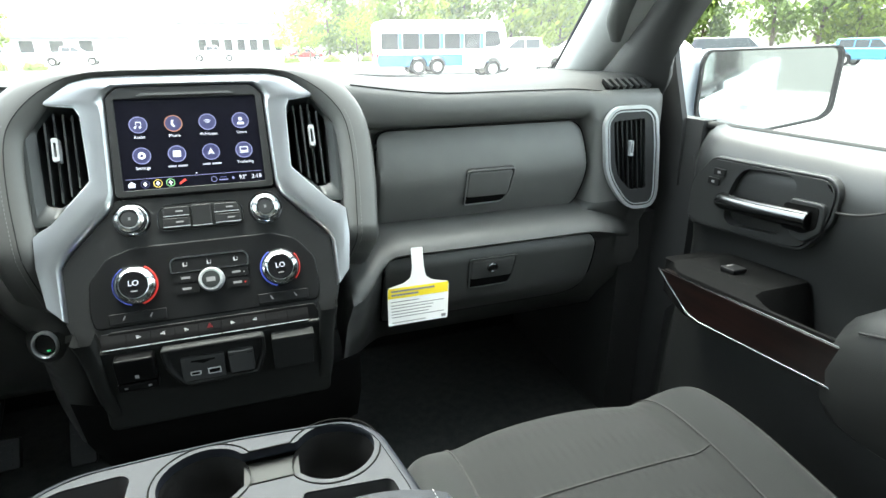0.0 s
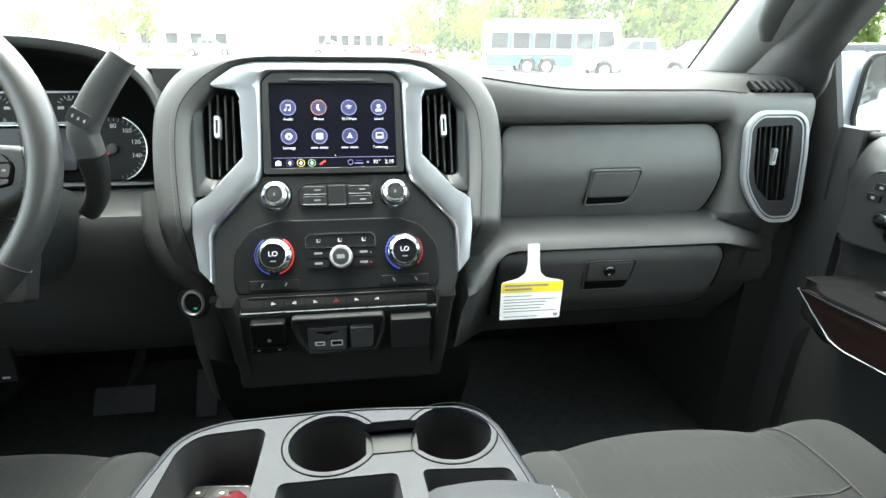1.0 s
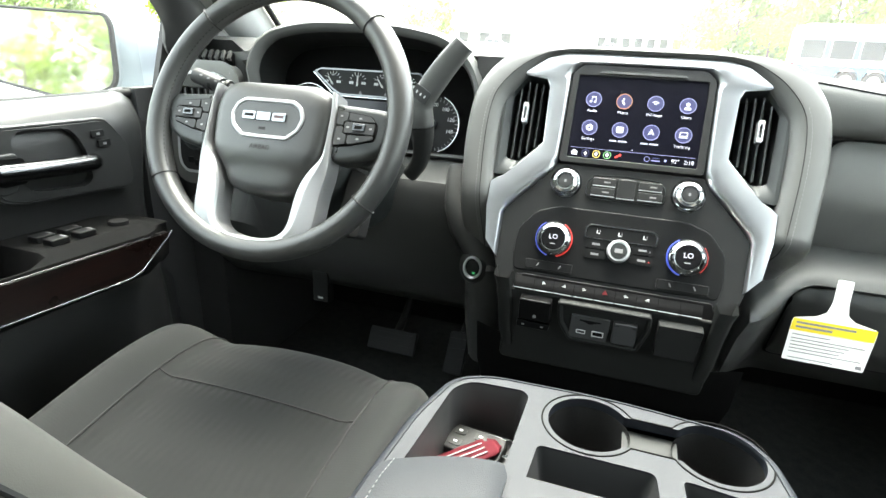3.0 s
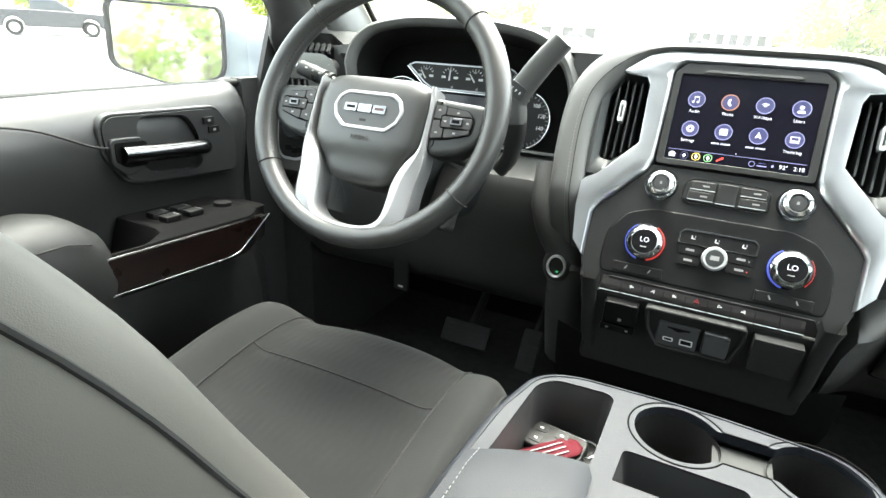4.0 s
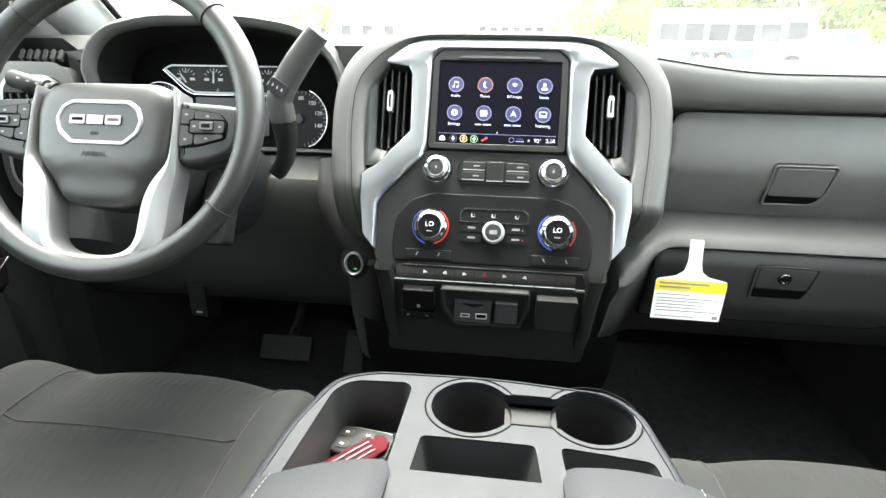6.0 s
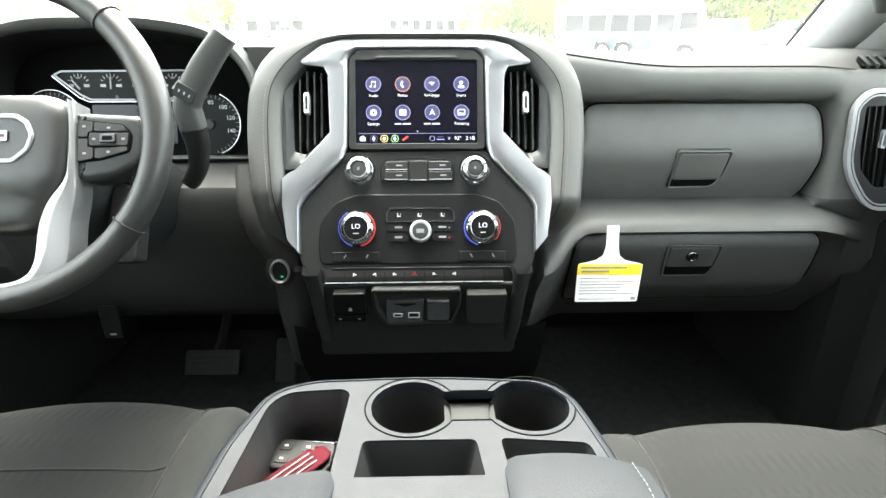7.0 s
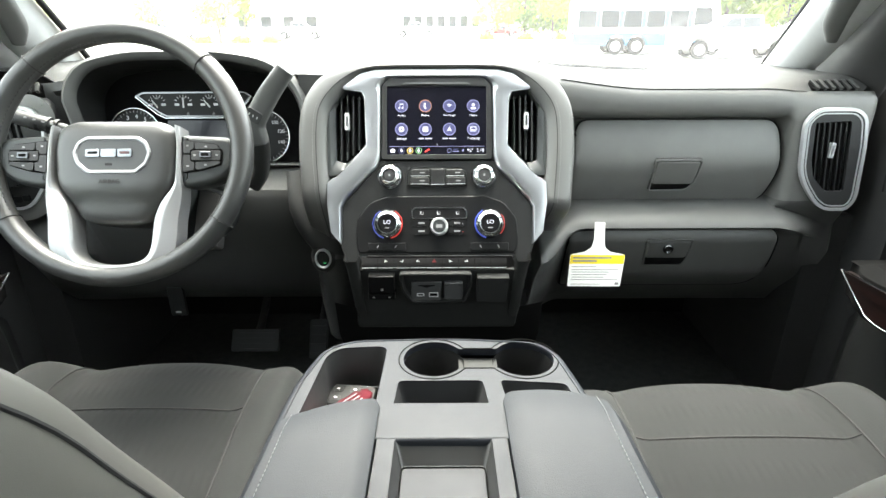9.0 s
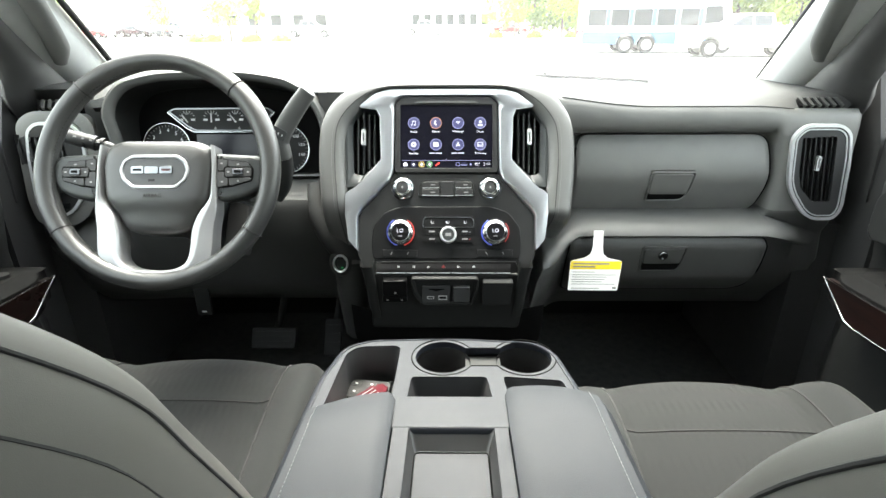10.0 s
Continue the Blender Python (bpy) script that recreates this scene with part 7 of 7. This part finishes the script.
SIDING = material("gray_siding", (0.10, 0.105, 0.10), rough=0.7, vary=0.08, scale=1)
GALV = material("painted_steel", (0.55, 0.55, 0.53), rough=0.45, metal=0.4, vary=0.08)

bm = bmesh.new()
box(bm, (-1500, -1500, -0.3), (1500, 1500, 0.0))
tagged(part("ground", bm, ASPHALT), "pale sunlit asphalt parking lot", "ground", kind="structure")


def leaf_material(name, color):
    m = material(name, color, rough=0.6, vary=0.45, scale=1.2, spec=0.3)
    n, l = m.node_tree.nodes, m.node_tree.links
    thin, both = n.new("ShaderNodeBsdfTranslucent"), n.new("ShaderNodeMixShader")
    thin.inputs["Color"].default_value = (color[0] * 1.5, color[1] * 1.6, color[2], 1)
    both.inputs["Fac"].default_value = 0.5
    l.new(n["Principled BSDF"].outputs[0], both.inputs[1])
    l.new(thin.outputs[0], both.inputs[2])
    l.new(both.outputs[0], n["Material Output"].inputs["Surface"])
    return m


LEAF = [leaf_material("leaf_yellow_green", (0.20, 0.25, 0.06)), leaf_material("leaf_green", (0.15, 0.20, 0.065)), leaf_material("leaf_dark", (0.11, 0.15, 0.06))]


def tree(at, height, spread, leaf, seed, bare=0.3, leaves=1500, label="leafy green tree in the distance", size=0.22):
    """A tapered trunk with limbs, and a crown of many small leaf clumps round the limbs' ends."""
    rng = random.Random(seed)
    base = thing("tree", at, label, "tree", group="trees round the lot")
    at = V(at)
    bm = bmesh.new()
    lean = V((rng.uniform(-0.05, 0.05), rng.uniform(-0.05, 0.05), 1))
    tube(bm, [at + lean * (height * 0.8 * k / 5) for k in range(6)], [height * 0.022 * (1 - 0.16 * k) for k in range(6)], n=8)
    tips = []
    for k in range(11):
        t = bare + (0.75 - bare) * k / 10
        a = k * 2.4 + rng.uniform(-0.4, 0.4)
        root = at + lean * (height * t)
        reach = spread * 0.5 * rng.uniform(0.55, 1.0) * (1 - 0.5 * abs(t - 0.5))
        tip = root + V((math.cos(a) * reach, math.sin(a) * reach, height * rng.uniform(0.08, 0.22)))
        tube(bm, [root, root.lerp(tip, 0.5) + V((0, 0, 0.03 * height)), tip], [height * 0.009, height * 0.006, height * 0.003], n=5, up=(0.3, 0.2, 0.9))
        tips += [tip, root.lerp(tip, 0.6)]
    tips.append(at + lean * height * 0.9)
    part("trunk", bm, BARK, base, "brown trunk with limbs")
    verts, faces = [], []
    blobs = [(c + V((rng.gauss(0, 0.08), rng.gauss(0, 0.08), rng.gauss(0, 0.05))) * spread, spread * rng.uniform(0.13, 0.25)) for c in tips for _ in (0, 1)]
    for _ in range(leaves):
        c, r = rng.choice(blobs)
        d = V((rng.gauss(0, 1), rng.gauss(0, 1), rng.gauss(0, 0.8))).normalized() * r * rng.uniform(0.5, 1.05)
        p = c + d
        if p.z < at.z + height * bare * 0.75:
            continue
        n = (d.normalized() + V((rng.gauss(0, 0.5), rng.gauss(0, 0.5), rng.gauss(0.3, 0.5)))).normalized()
        u = n.orthogonal().normalized()
        w = n.cross(u)
        s = size * rng.uniform(0.5, 1.3)
        i = len(verts)
        verts += [p - u * s, p + w * s * 0.45, p + u * s, p - w * s * 0.45 + n * s * 0.2]
        faces.append((i, i + 1, i + 2, i + 3))
    mesh = bpy.data.meshes.new("crown")
    mesh.from_pydata([tuple(v) for v in verts], [], faces)
    mesh.materials.append(leaf)
    crown = new("crown", mesh)
    crown.parent, crown.matrix_parent_inverse = base, base.matrix_basis.inverted()
    tagged(crown, "uneven crown of small leaves")
    return base


# islands with young trees and low shrubs ahead
def island(x, y, w, d):
    name = thing("kerb_island", (x, y, 0), "raised grassy island with a concrete kerb in the lot", "kerb island", group="kerb islands")
    m = plane_at((x, y, 0), (1, 0, 0), (0, 1, 0))
    ring_plate("kerb", rect(-w / 2, -d / 2, w / 2, d / 2, 0.7), rect(-w / 2 + 0.15, -d / 2 + 0.15, w / 2 - 0.15, d / 2 - 0.15, 0.6), 0, 0.15, m, KERB, name, "concrete kerb")
    plate("turf", rect(-w / 2 + 0.15, -d / 2 + 0.15, w / 2 - 0.15, d / 2 - 0.15, 0.6), 0, 0.13, m, GRASS, name, "green turf")


def shrub(at, r, seed):
    rng = random.Random(seed)
    base = thing("shrub", at, "low yellow-green shrub on an island of the lot", "shrub", group="shrubs")
    bm = bmesh.new()
    for k in range(7):
        a = k * 0.9
        tube(bm, [V(at), V(at) + V((math.cos(a) * r * 0.6, math.sin(a) * r * 0.6, r * 0.7))], [0.02, 0.006], n=5, up=(0.3, 0.2, 0.9))
    part("stems", bm, BARK, base)
    verts, faces = [], []
    for _ in range(500):
        d = V((rng.gauss(0, 1), rng.gauss(0, 1), abs(rng.gauss(0, 0.8)))).normalized() * r * rng.uniform(0.5, 1.05)
        p = V(at) + V((d.x, d.y, 0.1 + d.z * 0.75))
        n = (d.normalized() + V((rng.gauss(0, 0.5), rng.gauss(0, 0.5), 0.3))).normalized()
        u = n.orthogonal().normalized()
        w = n.cross(u)
        s = 0.13 * rng.uniform(0.6, 1.3)
        i = len(verts)
        verts += [tuple(q) for q in (p - u * s, p + w * s * 0.5, p + u * s, p - w * s * 0.5)]
        faces.append((i, i + 1, i + 2, i + 3))
    mesh = bpy.data.meshes.new("foliage")
    mesh.from_pydata(verts, [], faces)
    mesh.materials.append(LEAF[0])
    ob = new("foliage", mesh)
    ob.parent, ob.matrix_parent_inverse = base, base.matrix_basis.inverted()


island(-18.0, 49, 12, 3.0)
island(8.6, 58, 14, 3.0)
for k, (x, y, h, w) in enumerate(((-18.8, 49, 5.6, 4.4), (-16.6, 49.2, 5.0, 1.8), (6.4, 58, 4.6, 3.0), (11.2, 58, 5.0, 4.2), (-31.0, 62, 4.4, 3.0), (-41, 60, 6, 5), (-26.5, 66, 4.2, 3.0), (5.2, 76, 4.4, 3.2))):
    tree((x, y, 0.12 if 48 < y < 59 else 0), h, w, LEAF[0], 40 + k, 0.28, 1300, "young yellow-green tree on a lot island", 0.15)
for k, (x, y, r) in enumerate(((-21.6, 48.4, 0.8), (-20.0, 48.2, 0.9), (-16.8, 48.2, 0.9), (-14.4, 48.6, 0.8), (4.5, 57.4, 0.8), (8.4, 57.2, 0.9), (12.2, 57.4, 0.9))):
    shrub((x, y, 0.1), r, 80 + k)
# the wood behind the bus and along the side
rng = random.Random(5)
for k in range(30):
    x = 9 + 3.7 * k + rng.uniform(-1, 1)
    y = 62 - 0.33 * k * 1.0 + rng.uniform(-4, 4)
    if k > 9:
        y = 60 - 1.9 * (k - 9) + rng.uniform(-3, 3)
    tree((x, y, 0), rng.uniform(8, 12) * (0.8 if k < 4 else 1), rng.uniform(6, 9), LEAF[1 if k % 3 else 0] if k % 4 else LEAF[2], 100 + k, 0.12, 1700, "full green tree at the edge of the lot", 0.42)
# trees behind, seen in the mirrors and the left window
for k in range(16):
    x = -30 + 3.2 * k + rng.uniform(-1, 1)
    y = -26 + rng.uniform(-3, 3) - (6 if x > 2 else 0)
    tree((x, y, 0), rng.uniform(4.2, 6.5), rng.uniform(3, 4.6), LEAF[0 if k % 2 else 1], 200 + k, 0.15, 1500, "bushy green tree behind the truck", 0.2)
for k in range(10):
    tree((-62 + rng.uniform(-3, 3), -20 + 9 * k + rng.uniform(-2, 2), 0), rng.uniform(6, 9), rng.uniform(5, 7), LEAF[k % 3], 300 + k, 0.12, 1300, "green tree beyond the lot", 0.4)


def wheel_on(parent, x, y, r, w=0.26):
    m = plane_at((x, y, r), (1, 0, 0), (0, 0, 1))
    tyre = turned("wheel", [(r * 0.62, -w / 2), (r * 0.93, -w / 2), (r, -w * 0.35), (r, w * 0.35), (r * 0.93, w / 2), (r * 0.62, w / 2)], m, RUBBER, parent, "black tyre", 28)
    turned("rim", [(r * 0.64, w * 0.40), (r * 0.55, w * 0.44), (r * 0.50, w * 0.30), (r * 0.18, w * 0.34), (0, w * 0.36)], m, GALV, tyre, "bright wheel rim", 28)
    turned("rim", [(r * 0.64, -w * 0.40), (r * 0.55, -w * 0.44), (r * 0.50, -w * 0.30), (r * 0.18, -w * 0.34), (0, -w * 0.36)], m, GALV, tyre, "bright wheel rim", 28)


def arched(profile, wheels, r):
    """A side outline, from the rear bottom round the top to the front bottom, with wheel arches cut in its lower edge."""
    pts = list(profile)
    low = profile[0][1]
    for x in sorted(wheels, reverse=True):
        for k in range(9):
            a = math.pi * k / 8
            pts.append((x + r * math.cos(a), low + (r * 1.05) * math.sin(a)))
    return pts


def vehicle(name, at, turn, length, width, profile, cabin, wheels, r, paint, label, category, low=0.42, glass_bits=(), group=""):
    """A parked vehicle, built along x with its nose at +x and then turned."""
    base = thing(name, (0, 0, 0), label, category, group=group)
    S0 = lambda y: plane_at((0, y, 0), (1, 0, 0), (0, 0, 1))
    body = rounded([(x, z) for x, z in profile], 0.10, 3)
    bm = bmesh.new()
    prism(bm, arched(profile, wheels, r * 1.18), -width / 2, width / 2, S0(0))
    part("body", bm, paint, base, bevel=0.07)
    if cabin:
        bm = bmesh.new()
        lo = min(z for _, z in cabin)
        hi = max(z for _, z in cabin)
        inset = lambda z: width / 2 - 0.06 - 0.16 * (z - lo) / (hi - lo)
        a = [bm.verts.new((x, -inset(z), z)) for x, z in cabin]
        b = [bm.verts.new((x, inset(z), z)) for x, z in cabin]
        bm.faces.new(a)
        bm.faces.new(b[::-1])
        for i in range(len(a)):
            bm.faces.new((a[i], b[i], b[(i + 1) % len(a)], a[(i + 1) % len(a)]))
        part("cab", bm, paint, base, bevel=0.05)
    for k, (x0, x1, z0, z1, slope) in enumerate(glass_bits):
        for s in (-1, 1):
            if cabin:
                y0, y1 = inset(z0) + 0.012, inset(z1) + 0.012
            else:
                y0 = y1 = width / 2 + 0.004
            bm = bmesh.new()
            q = [(x0, s * y0, z0), (x1, s * y0, z0), (x1 - slope, s * y1, z1), (x0 + max(0, -slope), s * y1, z1)]
            vs = [bm.verts.new(p) for p in q] + [bm.verts.new((p[0], p[1] - s * 0.03, p[2])) for p in q]
            bm.faces.new(vs[:4])
            bm.faces.new(vs[4:][::-1])
            for i in range(4):
                bm.faces.new((vs[i], vs[(i + 1) % 4], vs[4 + (i + 1) % 4], vs[4 + i]))
            part("window", bm, TINTED, base, "dark tinted window")
    for x in wheels:
        for s in (-1, 1):
            wheel_on(base, x, s * (width / 2 - 0.14), r)
    nose = max(x for x, _ in profile)
    tail = min(x for x, _ in profile)
    for s in (-1, 1):
        bm = bmesh.new()
        box(bm, (nose - 0.10, s * width * 0.36 - 0.16, low + 0.42), (nose + 0.02, s * width * 0.36 + 0.16, low + 0.60))
        part("headlight", bm, MARK, base, "clear headlight")
        bm = bmesh.new()
        box(bm, (tail - 0.02, s * width * 0.42 - 0.07, low + 0.35), (tail + 0.08, s * width * 0.42 + 0.07, low + 0.70))
        part("tail_light", bm, RED_PAINT, base, "red tail light")
    base.matrix_basis = pose(*at, 0, 0, turn)
    return base


PICK = [(-2.85, 0.45), (-2.88, 0.62), (-2.85, 1.32), (-0.95, 1.34), (1.15, 1.30), (2.55, 1.22), (2.88, 1.10), (2.90, 0.60), (2.82, 0.42)]
PICK_CAB = [(-0.95, 1.30), (-0.82, 1.88), (0.35, 1.90), (1.28, 1.30)]
PICK_GLASS = ((-0.72, 0.06, 1.36, 1.80, 0.0), (0.12, 1.10, 1.36, 1.80, 0.62))
CAR = [(-2.2, 0.35), (-2.25, 0.60), (-2.15, 0.95), (-1.2, 1.0), (0.9, 0.96), (2.0, 0.85), (2.25, 0.65), (2.2, 0.33)]
CAR_CAB = [(-1.75, 0.96), (-1.0, 1.42), (0.15, 1.45), (1.05, 0.95)]
CAR_GLASS = ((-1.25, -0.25, 1.0, 1.36, 0.0), (-0.18, 0.85, 1.0, 1.36, 0.55))
SUV = [(-2.3, 0.40), (-2.35, 0.7), (-2.3, 1.15), (1.0, 1.12), (2.2, 1.0), (2.35, 0.7), (2.3, 0.40)]
SUV_CAB = [(-2.25, 1.12), (-2.05, 1.75), (0.3, 1.78), (1.15, 1.10)]
SUV_GLASS = ((-1.9, -1.0, 1.17, 1.66, 0.0), (-0.93, -0.12, 1.17, 1.66, 0.0), (-0.05, 0.95, 1.17, 1.66, 0.5))


def pickup(at, turn, paint, label):
    return vehicle("pickup_truck", at, turn, 5.8, 1.98, PICK, PICK_CAB, (-1.75, 1.85), 0.40, paint, label, "pickup truck", 0.45, PICK_GLASS, "parked vehicles")


def car(at, turn, paint, label):
    return vehicle("car", at, turn, 4.5, 1.8, CAR, CAR_CAB, (-1.35, 1.4), 0.33, paint, label, "car", 0.35, CAR_GLASS, "parked vehicles")


def suv(at, turn, paint, label):
    return vehicle("sport_utility", at, turn, 4.7, 1.9, SUV, SUV_CAB, (-1.4, 1.45), 0.37, paint, label, "sport utility", 0.42, SUV_GLASS, "parked vehicles")


# shuttle bus
BUS = [(-4.2, 0.45), (-4.25, 0.75), (-4.2, 1.05), (2.6, 1.05), (2.7, 1.15), (4.0, 1.10), (4.15, 0.8), (4.1, 0.45)]
bus = vehicle("shuttle_bus", (0, 0, 0), 0, 8.3, 2.3, BUS, None, (-1.95, -0.85, 3.1), 0.43, BLUE_PAINT, "white shuttle bus with a blue lower band and dark windows", "bus", 0.45)
bus.matrix_basis = Matrix()
bm = bmesh.new()
prism(bm, rounded([(-4.2, 1.06), (2.72, 1.06), (3.3, 1.75), (3.1, 2.72), (2.6, 2.86), (-3.95, 2.86), (-4.2, 2.6)], 0.12, 3), -1.16, 1.16, plane_at((0, 0, 0), (1, 0, 0), (0, 0, 1)))
part("cabin", bm, WHITE_PAINT, bus, "white upper body", bevel=0.06)
for k in range(5):
    for s in (-1, 1):
        bm = bmesh.new()
        box(bm, (-4.0 + 1.18 * k, s * 1.165 - 0.02, 1.36), (-3.08 + 1.18 * k, s * 1.165 + 0.015, 2.18))
        pane = part("window", bm, TINTED, bus, "dark window")
        bm = bmesh.new()
        box(bm, (-3.06 + 1.18 * k, s * 1.165 - 0.02, 1.36), (-2.86 + 1.18 * k, s * 1.165 + 0.011, 2.18))
        part("window_post", bm, BLUE_PAINT, bus, "blue post between windows")
for s in (-1, 1):
    bm = bmesh.new()
    prism(bm, [(1.95, 1.45), (2.95, 1.50), (2.75, 2.3), (1.95, 2.3)], s * 1.165 - 0.012, s * 1.165 + 0.012, plane_at((0, 0, 0), (1, 0, 0), (0, 0, 1)))
    part("window", bm, TINTED, bus, "dark cab window")
bus.matrix_basis = pose(11.35, 31.2, 0, 0, 0, -4)
pickup((13.95, 26.9, 0), 176, WHITE_PAINT, "white pickup truck parked ahead of the shuttle bus")
pickup((20.5, 31.5, 0), 184, WHITE_PAINT, "white pickup truck parked beyond the bus")
suv((25.5, 33.0, 0), 20, WHITE_PAINT, "white sport utility parked near the trees")
suv((22.3, 20.4, 0), -60, BLACK_PAINT, "dark sport utility parked near the trees")
suv((19.2, 21.8, 0), -60, WHITE_PAINT, "white van-like vehicle parked near the trees")
suv((40, 26.5, 0), -75, BLUE_PAINT, "blue and white vehicle parked by the wood")
car((-44, 70, 0), 5, RED_PAINT, "red car parked across the lot")
pickup((-39, 82, 0), 3, NAVY_PAINT, "dark blue pickup truck parked across the lot")
car((-41.5, 76, 0), 0, BLACK_PAINT, "dark car parked across the lot")
pickup((-17.0, 70, 0), 2, WHITE_PAINT, "white pickup truck parked by the island")
pickup((-3.5, 80, 0), 0, WHITE_PAINT, "white truck parked before the building")
car((8.2, 80, 0), 0, RED_PAINT, "red car parked before the building")
for k in range(5):
    car((-34 - 3.5 * k, 76 + 1.0 * k, 0), 92, (WHITE_PAINT, BLACK_PAINT, SILVER_PAINT)[k % 3], "parked car in a far row of the lot")
pickup((-35, 19.5, 0), 61, BLACK_PAINT, "black pickup truck parked across the lot")

# lamp post and buildings
post = thing("street_lamp", (-17.2, 52, 0), "tall pale steel lamp post on a lot island", "lamp post")
rod("pole", [(-17.2, 52, 0), (-17.2, 52, 8.5)], [0.11, 0.07], GALV, post, n=12)
bm = bmesh.new()
box(bm, (-17.9, 51.85, 8.45), (-16.5, 52.15, 8.62))
part("lamp_head", bm, GALV, post, bevel=0.03)
bm = bmesh.new()
lathe(bm, [(0.25, 0), (0.25, 0.6), (0, 0.62)], Matrix.Translation((-17.2, 52, 0)), 16)
part("footing", bm, KERB, post, "concrete footing")


def building(x0, x1, y, h, fascia, label, windows):
    base = thing("building", ((x0 + x1) / 2, y, 0), label, "building", group="buildings past the lot")
    m = plane_at((0, y, 0), (1, 0, 0), (0, 0, 1))
    holes = [[(a, 1.2), (b, 1.2), (b, 3.0), (a, 3.0)] for a, b in windows]
    bm = bmesh.new()
    slab(bm, [(x0, 0), (x1, 0), (x1, h), (x0, h)], holes, -0.25, 0.0, m)
    part("wall", bm, WALL_PAINT, base)
    bm = bmesh.new()
    box(bm, (x0, y + 0.25, 0), (x1, y + 14, h - 0.2))
    part("hall", bm, WALL_PAINT, base)
    bm = bmesh.new()
    box(bm, (x0 - 0.3, y - 0.5, h - fascia), (x1 + 0.3, y + 14.3, h))
    part("roof", bm, ROOF_GRAY, base, "gray roof edge")
    for a, b in windows:
        w = plate("window", [(a, 1.2), (b, 1.2), (b, 3.0), (a, 3.0)], -0.2, -0.12, m, TINTED, base, "dark window")
        ring_plate("window_frame", [(a - 0.05, 1.15), (b + 0.05, 1.15), (b + 0.05, 3.05), (a - 0.05, 3.05)], [(a + 0.06, 1.26), (b - 0.06, 1.26), (b - 0.06, 2.94), (a + 0.06, 2.94)], -0.15, 0.03, m, GALV, w)


building(-9, 11, 100, 5.5, 0.25, "long white building with dark windows past the lot", [(-6.5 + 1.95 * k, -5.2 + 1.95 * k) for k in range(7)])
building(-42, -17, 104, 3.6, 0.5, "low white building with a gray roof edge", [(-40 + 4 * k, -38 + 4 * k) for k in range(5)])
rear_hall = thing("building", (14, -20, 0), "low gray sided building behind the truck", "building", group="buildings past the lot")
bm = bmesh.new()
box(bm, (-1.5, -34, 0), (30, -20, 3.8))
part("wall", bm, SIDING, rear_hall)
bm = bmesh.new()
box(bm, (-1.9, -34.4, 3.8), (30.4, -19.6, 4.1))
part("roof", bm, ROOF_GRAY, rear_hall, "gray roof edge")
for x in (2.4, 7.0, 12.0):
    bm = bmesh.new()
    box(bm, (x, -20.03, 0.0), (x + 2.6, -19.96, 2.9))
    part("shutter", bm, GALV, rear_hall, "pale roller shutter")
